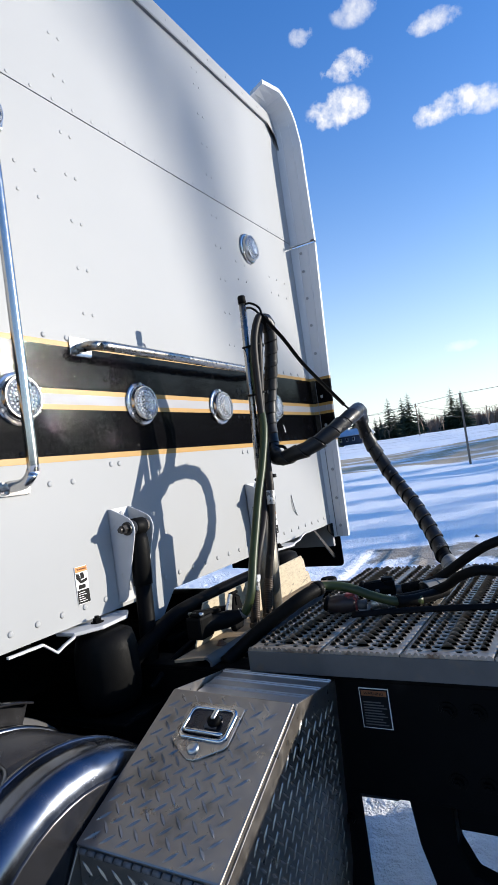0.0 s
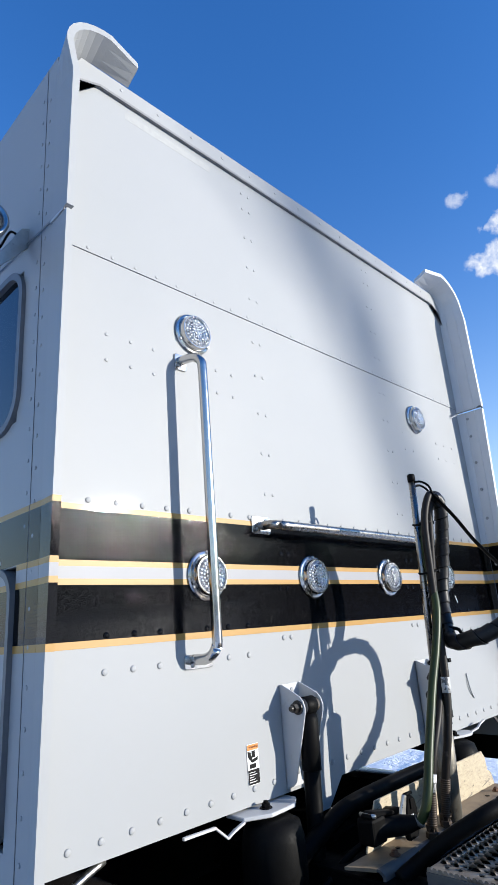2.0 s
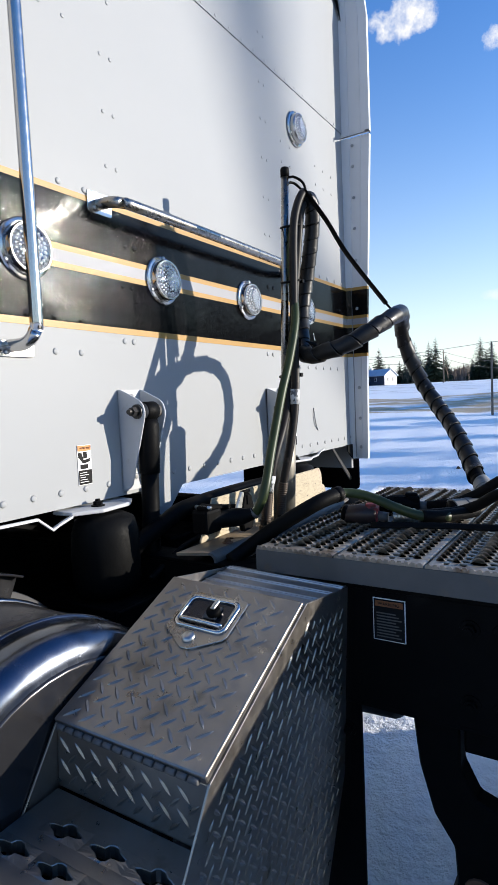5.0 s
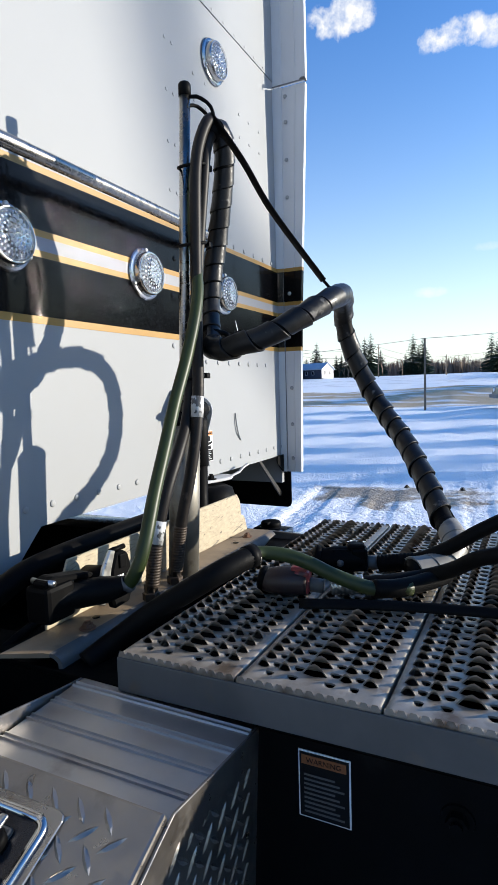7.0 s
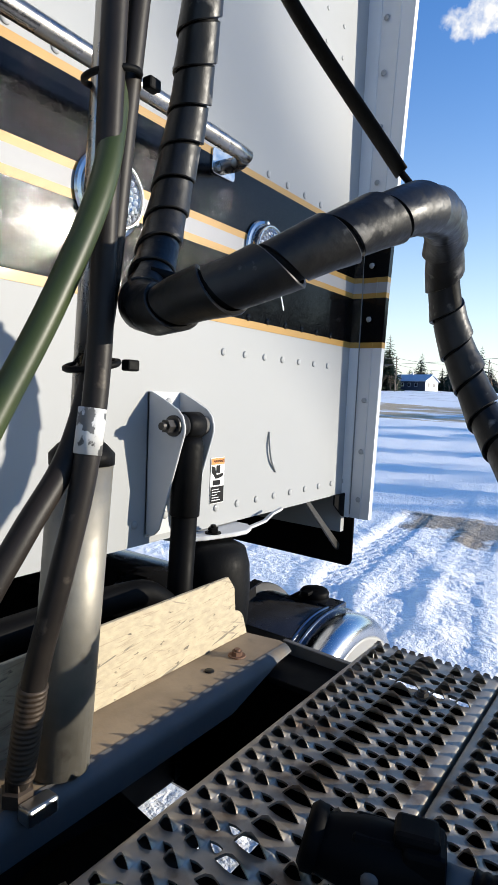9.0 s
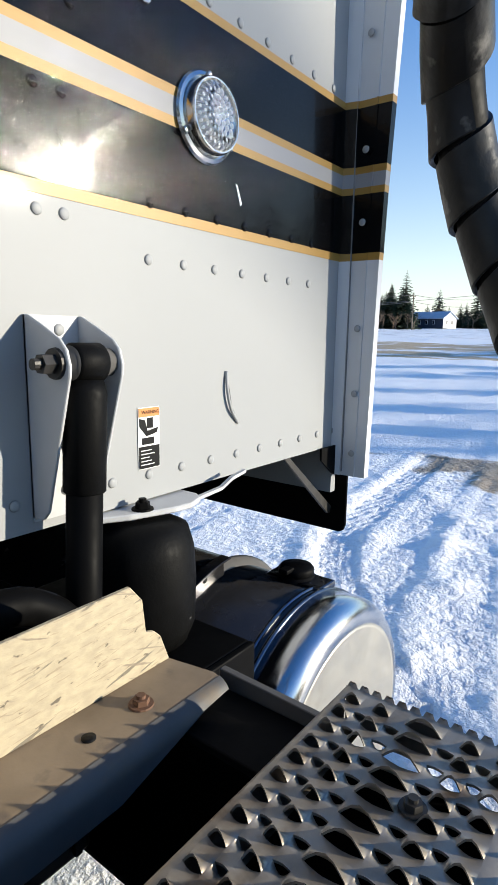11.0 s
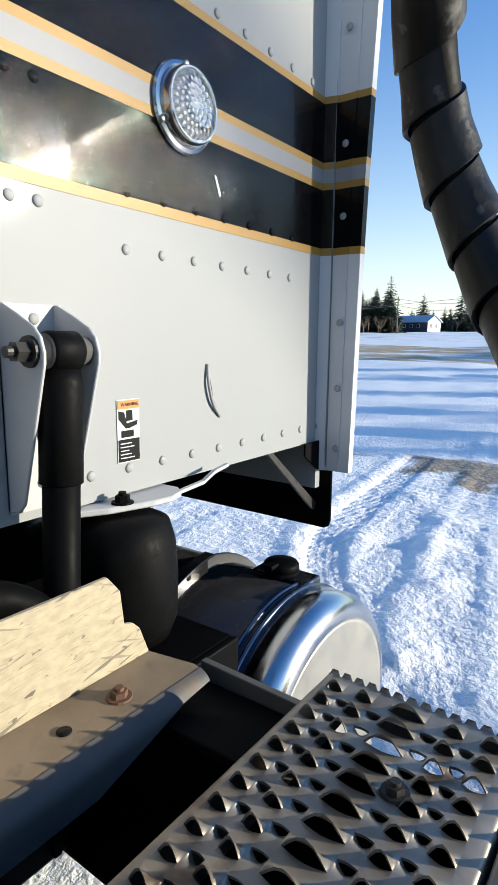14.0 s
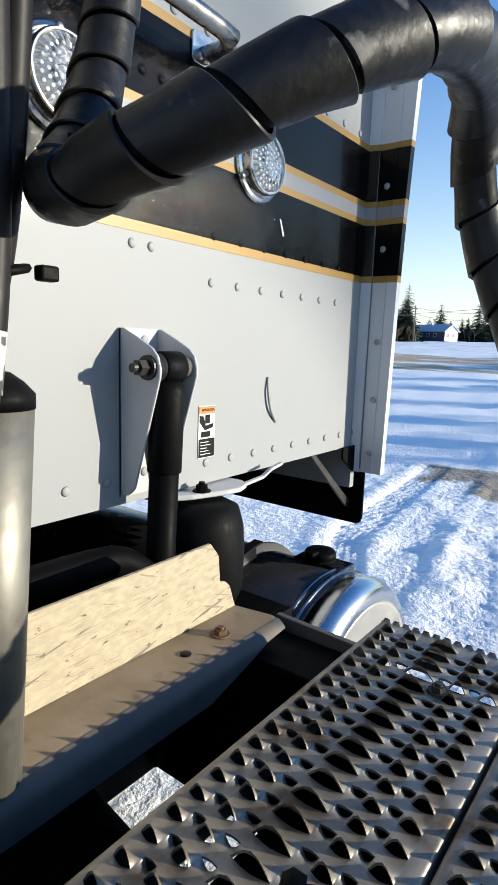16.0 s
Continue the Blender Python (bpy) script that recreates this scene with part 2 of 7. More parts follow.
def scraped(m, colour, tilt, scale, cut):
    """Adds long thin scrapes along x, leaning by tilt, over a material's colour."""
    nt = m.node_tree
    b = nt.nodes["Principled BSDF"]
    under = b.inputs["Base Color"].links[0].from_socket
    geo, turn, squash = nt.nodes.new("ShaderNodeNewGeometry"), nt.nodes.new("ShaderNodeMapping"), nt.nodes.new("ShaderNodeMapping")
    turn.inputs["Rotation"].default_value = (0, tilt, 0)
    squash.inputs["Scale"].default_value = (0.07, 0.5, 1.0)
    n, r, x = nt.nodes.new("ShaderNodeTexNoise"), nt.nodes.new("ShaderNodeMapRange"), nt.nodes.new("ShaderNodeMix")
    n.inputs["Scale"].default_value, n.inputs["Detail"].default_value = scale, 5
    r.inputs[1].default_value, r.inputs[2].default_value, r.inputs[4].default_value = cut, cut + 0.03, 0.8
    x.data_type = "RGBA"
    x.inputs[7].default_value = (*colour, 1)
    nt.links.new(geo.outputs["Position"], turn.inputs["Vector"])
    nt.links.new(turn.outputs[0], squash.inputs["Vector"])
    nt.links.new(squash.outputs[0], n.inputs["Vector"])
    nt.links.new(n.outputs["Fac"], r.inputs[0])
    nt.links.new(r.outputs[0], x.inputs["Factor"])
    nt.links.new(under, x.inputs[6])
    nt.links.new(x.outputs[2], b.inputs["Base Color"])


scraped(BEAM, (0.10, 0.085, 0.065), 0.22, 120, 0.645)
scraped(BEAM, (0.20, 0.16, 0.115), -0.35, 150, 0.65)
scraped(BEAM, (0.28, 0.22, 0.145), 0.05, 320, 0.60)
BEAM_T = material("dirty_angle_flange", (0.25, 0.185, 0.118), 0.55, second=(0.11, 0.076, 0.046), scale=9, amount=0.9, bump=0.12, bscale=140, grime=(0.09, 0.07, 0.055), gscale=26, gcut=0.62)
STEEL_D = material("bare_dark_steel", (0.088, 0.084, 0.080), 0.62, 0.1, second=(0.05, 0.048, 0.046), scale=9, rvar=0.1, bump=0.06, bscale=120, grime=(0.12, 0.09, 0.06), gscale=14, gcut=0.6)
GRIMY = material("grimy_black_steel", (0.030, 0.028, 0.026), 0.45, 0.5, second=(0.075, 0.068, 0.06), scale=60, bump=0.15, bscale=200)
RUST = material("rusty_bolt", (0.16, 0.08, 0.045), 0.75, 0.2, second=(0.08, 0.045, 0.03), scale=90, bump=0.3, bscale=300)
ZINC = material("zinc_plated_steel", (0.5, 0.5, 0.48), 0.35, 1.0, second=(0.35, 0.34, 0.32), scale=40, rvar=0.08)
RED = material("red_gladhand_paint", (0.24, 0.022, 0.022), 0.5, second=(0.13, 0.03, 0.028), scale=40, bump=0.1, grime=(0.02, 0.018, 0.016), gscale=22, gcut=0.56)
RED_D = material("grimy_dark_red_casting", (0.026, 0.011, 0.010), 0.5, second=(0.018, 0.012, 0.011), scale=40, bump=0.1, grime=(0.02, 0.018, 0.016), gscale=24, gcut=0.5)
SATIN = material("satin_steel_bar", (0.36, 0.34, 0.31), 0.28, 1.0, second=(0.26, 0.245, 0.22), scale=12, rvar=0.07, bump=0.04, bscale=140)
ORANGE = material("orange_label_ink", (0.55, 0.19, 0.035), 0.5, scale=60)
INK = material("black_label_ink", (0.006, 0.006, 0.006), 0.5, scale=60, spec=0.12)
PAPER = material("white_label_film", (0.75, 0.75, 0.73), 0.45, scale=60)
TAPE = material("scuffed_white_tape", (0.50, 0.50, 0.49), 0.5, second=(0.38, 0.38, 0.37), scale=60, grime=(0.02, 0.02, 0.02), gscale=70, gcut=0.53, gsharp=0.04, bump=0.2)
GASKET = material("grey_rubber_seal", (0.10, 0.10, 0.105), 0.5, second=(0.14, 0.14, 0.145), scale=20)
SEAM = material("dark_seam_sealant", (0.20, 0.20, 0.20), 0.6, second=(0.12, 0.12, 0.12), scale=30)


def glass(name, tint, rough):
    m = bpy.data.materials.new(name)
    m.use_nodes = True
    b = m.node_tree.nodes["Principled BSDF"]
    b.inputs["Base Color"].default_value = (*tint, 1)
    b.inputs["Roughness"].default_value = rough
    b.inputs["Transmission Weight"].default_value = 1.0
    b.inputs["IOR"].default_value = 1.49
    return m


LENS = glass("clear_lens_plastic", (0.97, 0.98, 1.0), 0.03)
OPTIC = material("silvered_lamp_optics", (0.88, 0.88, 0.88), 0.35, 0.1, second=(0.6, 0.61, 0.63), scale=200, bump=0.3, bscale=700)
# blue in the base imitates sky mirrored in the near tank's end
TANKM = material("sky_tinted_tank_aluminium", (0.135, 0.15, 0.185), 0.24, 1.0, second=(0.09, 0.10, 0.12), scale=5, rvar=0.07, bump=0.04, bscale=60, grime=(0.05, 0.045, 0.04), gscale=5, gcut=0.56)
TINTED = material("tinted_window_glass", (0.006, 0.008, 0.012), 0.03, second=(0.008, 0.01, 0.014), scale=2, spec=0.25)

# ---- mesh helpers ----


def words(text, size, mat, parent, m, label):
    """Flat printed letters in the built-in font."""
    cu = bpy.data.curves.new("letters", "FONT")
    cu.body, cu.size, cu.align_x, cu.align_y, cu.extrude = text, size, "CENTER", "CENTER", 0.0002
    cu.materials.append(mat)
    ob = new("header_text", cu)
    ob.parent = parent
    ob.matrix_local = m
    return tagged(ob, label)


def mesh_from(verts, faces, smooth=False, name="mesh"):
    me = bpy.data.meshes.new(name)
    me.from_pydata([tuple(v) for v in verts], [], faces)
    me.validate()
    if smooth:
        me.polygons.foreach_set("use_smooth", [True] * len(me.polygons))
    me.update()
    return me


def part(name, shape, mat, parent, label="", smooth=False):
    """Links a bmesh or mesh as one mesh object under its thing or part."""
    if isinstance(shape, bmesh.types.BMesh):
        me = bpy.data.meshes.new(name)
        shape.normal_update()
        shape.to_mesh(me)
        shape.free()
        if smooth:
            me.polygons.foreach_set("use_smooth", [True] * len(me.polygons))
    else:
        me = shape
    if not me.materials:
        me.materials.append(mat)
    ob = new(name, me)
    if parent:
        ob.parent = parent
    if label:
        tagged(ob, label)
    return ob


def thing(name, label, category, group="", kind="", at=(0, 0, 0)):
    ob = new(name)
    ob.location = at
    return tagged(ob, label, category, group, kind)


def lone(name, shape, mat, label, category, group="", kind="", smooth=False):
    return tagged(part(name, shape, mat, None, "", smooth), label, category, group, kind)


def add_box(bm, x0, x1, y0, y1, z0, z1, bevel=0.0, m=None, seg=2):
    made = bmesh.ops.create_cube(bm, size=1.0)["verts"]
    bmesh.ops.scale(bm, vec=(x1 - x0, y1 - y0, z1 - z0), verts=made)
    bmesh.ops.translate(bm, vec=((x0 + x1) / 2, (y0 + y1) / 2, (z0 + z1) / 2), verts=made)
    if bevel:
        edges = list({e for v in made for e in v.link_edges})
        out = bmesh.ops.bevel(bm, geom=edges, offset=bevel, segments=seg, affect="EDGES", profile=0.5)
        made = list({v for f in out["faces"] for v in f.verts} | {v for v in made if v.is_valid})
    if m:
        bmesh.ops.transform(bm, matrix=m, verts=made)
    return bm


def box(x0, x1, y0, y1, z0, z1, bevel=0.0, m=None):
    return add_box(bmesh.new(), x0, x1, y0, y1, z0, z1, bevel, m)


def add_prism(bm, poly, axis, a, b, bevel=0.0):
    """A polygon in the plane across the axis, pushed from a to b along it. Its points are (y, z), (x, z) or (x, y)."""
    def put(p, t):
        return {"x": (t, p[0], p[1]), "y": (p[0], t, p[1]), "z": (p[0], p[1], t)}[axis]
    n = len(poly)
    va, vb = [bm.verts.new(put(p, a)) for p in poly], [bm.verts.new(put(p, b)) for p in poly]
    fs = [bm.faces.new(va), bm.faces.new(vb[::-1])]
    for i in range(n):
        fs.append(bm.faces.new((va[i], vb[i], vb[(i + 1) % n], va[(i + 1) % n])))
    bmesh.ops.recalc_face_normals(bm, faces=fs)
    if bevel:
        bmesh.ops.bevel(bm, geom=list({e for f in fs for e in f.edges}), offset=bevel, segments=1, affect="EDGES", profile=0.5)
    return bm


def prism(poly, axis, a, b, bevel=0.0):
    return add_prism(bmesh.new(), poly, axis, a, b, bevel)


def rounded(x0, x1, z0, z1, r, n=6):
    pts = []
    for cx, cz, a0 in ((x1 - r, z1 - r, 0), (x0 + r, z1 - r, 90), (x0 + r, z0 + r, 180), (x1 - r, z0 + r, 270)):
        for k in range(n + 1):
            a = radians(a0 + 90 * k / n)
            pts.append((cx + r * math.cos(a), cz + r * math.sin(a)))
    return pts


def lathe(profile, m=None, seg=24, smooth=True, name="lathe"):
    """Turns (radius, height) pairs round z, then moves them by m."""
    verts, faces = [], []
    for r, h in profile:
        for k in range(seg):
            a = 2 * math.pi * k / seg
            verts.append((r * math.cos(a), r * math.sin(a), h))
    for i in range(len(profile) - 1):
        for k in range(seg):
            k2 = (k + 1) % seg
            faces.append((i * seg + k, i * seg + k2, (i + 1) * seg + k2, (i + 1) * seg + k))
    faces.append(tuple(range(seg))[::-1])
    faces.append(tuple((len(profile) - 1) * seg + k for k in range(seg)))
    if m:
        verts = [m @ Vector(v) for v in verts]
    return mesh_from(verts, faces, smooth, name)


def spline(points, step=0.01):
    """A smooth line through a few points, at even small steps."""
    p = [Vector(q) for q in points]
    p = [p[0] * 2 - p[1]] + p + [p[-1] * 2 - p[-2]]
    out = []
    for i in range(1, len(p) - 2):
        n = max(2, int((p[i + 1] - p[i]).length / step))
        for k in range(n):
            t = k / n
            a, b, c, d = p[i - 1], p[i], p[i + 1], p[i + 2]
            out.append(0.5 * ((2 * b) + (c - a) * t + (2 * a - 5 * b + 4 * c - d) * t * t + (3 * b - a - 3 * c + d) * t ** 3))
    out.append(p[-2])
    return out


def tube(points, r, seg=14, step=0.01, radius=None, bend=True, flat=1.0):
    """A round hose or bar along a few points. radius(s, a) may vary it along s metres and round a turns."""
    line = spline(points, step) if bend else [Vector(q) for q in points]
    verts, faces, s = [], [], 0.0
    t0 = (line[1] - line[0]).normalized()
    u = t0.orthogonal().normalized()
    for i, q in enumerate(line):
        t = (line[min(i + 1, len(line) - 1)] - line[max(i - 1, 0)]).normalized()
        u = (u - t * u.dot(t)).normalized()
        v = t.cross(u)
        if i:
            s += (q - line[i - 1]).length
        for k in range(seg):
            a = k / seg
            rr = radius(s, a) if radius else r
            verts.append(q + (u * math.cos(2 * math.pi * a) + v * math.sin(2 * math.pi * a) * flat) * rr)
    n = len(line)
    for i in range(n - 1):
        for k in range(seg):
            k2 = (k + 1) % seg
            faces.append((i * seg + k, i * seg + k2, (i + 1) * seg + k2, (i + 1) * seg + k))
    faces.append(tuple(range(seg))[::-1])
    faces.append(tuple((n - 1) * seg + k for k in range(seg)))
    return mesh_from(verts, faces, True, "tube")


def spiral(points, r, pitch, lift, width, seed=0):
    """A flat band wound round a hose, each turn lapping over the next, with a loose outer edge."""
    line = spline(points, 0.005)
    at, total = [0.0], 0.0
    frames, u = [], (line[1] - line[0]).normalized().orthogonal().normalized()
    for i, q in enumerate(line):
        t = (line[min(i + 1, len(line) - 1)] - line[max(i - 1, 0)]).normalized()
        u = (u - t * u.dot(t)).normalized()
        frames.append((q, u.copy(), t.cross(u), t))
        if i:
            total += (q - line[i - 1]).length
            at.append(total)

    def place(s, a, rad):
        s = min(max(s, 0.0), total - 1e-4)
        i = min(max(0, bisect(at, s) - 1), len(line) - 2)
        f = (s - at[i]) / (at[i + 1] - at[i])
        q, p = frames[i], frames[i + 1]
        o, uu, vv = q[0].lerp(p[0], f), q[1].lerp(p[1], f), q[2].lerp(p[2], f)
        return o + (uu * math.cos(a) + vv * math.sin(a)) * rad

    verts, faces = [], []
    per = 28
    turns = int((total - width) / pitch * per)
    for k in range(turns + 1):
        a = 2 * math.pi * k / per
        s = pitch * k / per
        loose = lift * (0.75 + 0.6 * noise.noise(Vector((a * 0.35, seed * 7.7, 0.3))))
        w = width * (1.0 + 0.10 * noise.noise(Vector((a * 0.3, seed * 3.1, 4.3))))
        for d, rad in ((0.0, r - 0.004), (0.001, r), (w * 0.45, r + loose * 0.35), (w - 0.0012, r + loose), (w, r + loose - 0.0012), (w - 0.001, r + loose - 0.0042)):
            verts.append(place(s + d, a, rad))
    for k in range(turns):
        for j in range(5):
            b = k * 6 + j
            faces.append((b, b + 1, b + 7, b + 6))
    me = mesh_from(verts, faces, True, "spiral_wrap")
    me.set_sharp_from_angle(angle=radians(35))
    return me


def bisect(values, v):
    lo, hi = 0, len(values)
    while lo < hi:
        mid = (lo + hi) // 2
        if values[mid] <= v:
            lo = mid + 1
        else:
            hi = mid
    return lo


def hex_bolt(r, h, m, washer=True):
    bm = bmesh.new()
    def ring(seg, rad, d, z):
        out = bmesh.ops.create_cone(bm, cap_ends=True, segments=seg, radius1=rad, radius2=rad * 0.96, depth=d)["verts"]
        bmesh.ops.translate(bm, vec=(0, 0, z), verts=out)
    if washer:
        ring(16, r * 1.5, h * 0.2, h * 0.1)
    ring(6, r, h * 0.7, h * 0.55)
    ring(12, r * 0.55, h * 0.5, h * 1.05)
    bmesh.ops.transform(bm, matrix=m, verts=bm.verts)
    return bm


TO_BACK = Matrix.Rotation(radians(90), 4, "X")          # turns z to -y: out of the cab's rear wall

# ---- ground and distance ----


def axis_steps(lo, hi, mid, fine, growth):
    out, d, s = [mid], 0.0, fine
    up, down = [], []
    q = mid
    while q < hi:
        q += s
        up.append(min(q, hi))
        s *= growth if q > mid + 3.4 else 1.0
    q, s = mid, fine
    while q > lo:
        q -= s
        down.append(max(q, lo))
        s *= growth if q < mid - 3.4 else 1.0
    return down[::-1] + out + up


def smooth(a, b, v):
    t = min(1.0, max(0.0, (v - a) / (b - a)))
    return t * t * (3 - 2 * t)


def rise(x, y):
    """The yard is level; the field beyond the road climbs gently."""
    d = max(0.0, x - 26.0)
    return 0.022 * min(d, 150) + 0.006 * max(0.0, d - 150) + 0.75 * smooth(38.0, 47.0, x) + 0.6 * smooth(60.0, 110.0, x)


def snow_height(x, y):
    v = Vector((x, y, 0))
    d = math.hypot(x - 5.5, y - 0.9)
    h = 0.018 * noise.noise(v * 0.45) + 0.010 * noise.noise(v * 1.3) + 0.006 * noise.noise(v * 2.9)
    near = 1.0 - smooth(3.0, 7.5, d)
    if near > 0:
        # churned crust: small clods and crumbs
        h += near * (0.010 * max(0.0, noise.noise(v * 5.5) - 0.05) + 0.012 * max(0.0, noise.noise(v * 10.0)) + 0.007 * noise.noise(v * 17.0))
        # straight tyre tracks with lug prints, and the crust pushed up beside them
        for y0, bend in ((0.70, 0.18), (0.25, 0.18), (2.35, 0.22), (-0.75, 0.12), (-1.6, 0.02)):
            e = y - y0 - bend * (x - 4.7) - 0.05 * math.sin(1.3 * x + y0)
            inside = 1.0 - smooth(0.11, 0.15, abs(e))
            lug = 0.5 + 0.5 * math.sin(x * 62.0 + (9.0 if e > 0 else -9.0) * abs(e) * 9)
            broken = max(0.0, 0.4 + 1.6 * noise.noise(Vector((x * 0.9, y0 * 3, 1.7))))
            h += near * (-0.012 * inside + 0.012 * inside * lug)
            h += near * min(1.2, broken) * 0.009 * (smooth(0.13, 0.18, abs(e)) - smooth(0.24, 0.34, abs(e) + 0.10 * noise.noise(Vector((x * 2.2, e, 5.0)))))
        # a turning track with four ribs
        e = y - 1.31 - 0.137 * (x - 5.2) + 0.25 * max(0.0, 5.2 - x) ** 2
        if x < 8.2:
            arc = 1.0 - smooth(0.13, 0.17, abs(e))
            h += near * arc * (-0.016 + 0.010 * math.sin(e * 2 * math.pi / 0.062))
            h += near * 0.020 * math.exp(-((e - 0.26) / 0.10) ** 2)
        # heaps thrown up beside the tracks
        for hx0, hy0, hr, hh in ((4.92, 1.02, 0.17, 0.07), (5.10, 0.52, 0.16, 0.08), (5.75, 0.62, 0.20, 0.07), (4.45, 0.28, 0.14, 0.06), (6.35, 1.12, 0.22, 0.06), (3.6, 0.16, 0.16, 0.06)):
            q = math.hypot((x - hx0) * 0.75, y - hy0) / hr
            if q < 2:
                h += 0.5 * hh * math.exp(-q * q * 1.6) * (1.0 + 0.5 * noise.noise(v * 9.0))
    # shallow wheel ruts across the yard
    for off, w, dep in ((9.3, 0.35, 0.06), (11.6, 0.40, 0.07), (14.2, 0.45, 0.07), (17.5, 0.5, 0.08), (22.0, 0.7, 0.09)):
        e = x - off + 0.45 * (y - 3.0) + 0.3 * math.sin(0.4 * y + off)
        g = math.exp(-(e / w) ** 2)
        h += -dep * g + 0.9 * dep * math.exp(-((abs(e) - 1.6 * w) / (0.5 * w)) ** 2)
    if x > 8:
        h += 0.03 * noise.noise(Vector((x * 1.8, y * 0.5, 3)))
    if x > 24:
        h += 0.25 * noise.noise(v * 0.11) + 0.1 * noise.noise(v * 0.4)
    return h + rise(x, y)


gx, gy = axis_steps(-40, 900, 5.6, 0.028, 1.055), axis_steps(-260, 620, 0.9, 0.034, 1.06)
gv = [(x, y, snow_height(x, y)) for x in gx for y in gy]
ny = len(gy)
gf = [(i * ny + j, (i + 1) * ny + j, (i + 1) * ny + j + 1, i * ny + j + 1) for i in range(len(gx) - 1) for j in range(ny - 1)]


def snow_material():
    m = bpy.data.materials.new("packed_snow")
    m.use_nodes = True
    nt = m.node_tree
    b = nt.nodes["Principled BSDF"]
    geo = nt.nodes.new("ShaderNodeNewGeometry")
    sep = nt.nodes.new("ShaderNodeSeparateXYZ")
    nt.links.new(geo.outputs["Position"], sep.inputs[0])

    def noise_at(s, d, stretch=(1, 1, 1)):
        mp = nt.nodes.new("ShaderNodeMapping")
        mp.inputs["Scale"].default_value = stretch
        nt.links.new(geo.outputs["Position"], mp.inputs["Vector"])
        n = nt.nodes.new("ShaderNodeTexNoise")
        n.inputs["Scale"].default_value, n.inputs["Detail"].default_value = s, d
        nt.links.new(mp.outputs[0], n.inputs["Vector"])
        return n.outputs["Fac"]

    def calc(op, a, c, clamp=False):
        n = nt.nodes.new("ShaderNodeMath")
        n.operation, n.use_clamp = op, clamp
        for i, v in enumerate((a, c)):
            if isinstance(v, (int, float)):
                n.inputs[i].default_value = v
            else:
                nt.links.new(v, n.inputs[i])
        return n.outputs[0]

    def spot(cx, cy, rx, ry):
        dx = calc("DIVIDE", calc("SUBTRACT", sep.outputs["X"], cx), rx)
        dy = calc("DIVIDE", calc("SUBTRACT", sep.outputs["Y"], cy), ry)
        return calc("SUBTRACT", 1.0, calc("ADD", calc("MULTIPLY", dx, dx), calc("MULTIPLY", dy, dy)))

    def mix(fac, a, c):
        x = nt.nodes.new("ShaderNodeMix")
        x.data_type = "RGBA"
        nt.links.new(fac, x.inputs["Factor"])
        for i, v in ((6, a), (7, c)):
            if isinstance(v, tuple):
                x.inputs[i].default_value = (*v, 1)
            else:
                nt.links.new(v, x.inputs[i])
        return x.outputs[2]

    snow = mix(noise_at(1.4, 8), (0.97, 0.955, 0.93), (0.93, 0.92, 0.90))
    # gravel showing through where the snow is driven off, and dead grass along the road bank
    bare = calc("ADD", calc("MAXIMUM", spot(7.9, 0.6, 1.0, 1.7), spot(15.0, -4.0, 2.5, 4.0)), calc("MULTIPLY", calc("SUBTRACT", noise_at(1.8, 9), 0.5), 4.0))
    bare = calc("MULTIPLY", calc("SUBTRACT", bare, 0.35), 2.2, True)
    dirt = mix(noise_at(14, 8), (0.26, 0.20, 0.14), (0.46, 0.39, 0.30))
    colour = mix(bare, snow, dirt)
    bank = calc("MULTIPLY", calc("GREATER_THAN", sep.outputs["X"], 37.0), calc("LESS_THAN", sep.outputs["X"], 48.0))
    tuft = calc("MULTIPLY", calc("MULTIPLY", calc("SUBTRACT", noise_at(0.9, 8, (1, 0.3, 1)), 0.34), 6.0, True), bank)
    colour = mix(tuft, colour, mix(noise_at(3.0, 8, (1, 0.5, 1)), (0.42, 0.28, 0.13), (0.62, 0.50, 0.34)))
    far = calc("MULTIPLY", calc("MULTIPLY", calc("SUBTRACT", noise_at(0.55, 9, (1.0, 0.35, 1)), 0.54), 6.0, True), calc("GREATER_THAN", sep.outputs["X"], 60.0))
    colour = mix(calc("MULTIPLY", far, 0.7), colour, (0.30, 0.25, 0.20))
    nt.links.new(colour, b.inputs["Base Color"])
    b.inputs["Roughness"].default_value, b.inputs["Diffuse Roughness"].default_value = 0.6, 0.1
    b.inputs["Specular IOR Level"].default_value = 0.3
    bp = nt.nodes.new("ShaderNodeBump")
    bp.inputs["Strength"].default_value, bp.inputs["Distance"].default_value = 1.0, 0.022
    nt.links.new(calc("ADD", calc("MULTIPLY", noise_at(22, 9), 1.0), calc("MULTIPLY", noise_at(85, 6), 0.3)), bp.inputs["Height"])
    nt.links.new(bp.outputs[0], b.inputs["Normal"])
    return m


SNOW = snow_material()
lone("ground", mesh_from(gv, gf, True, "ground"), SNOW, "packed snow yard with wheel ruts and gravel patches", "snowy ground", kind="structure")

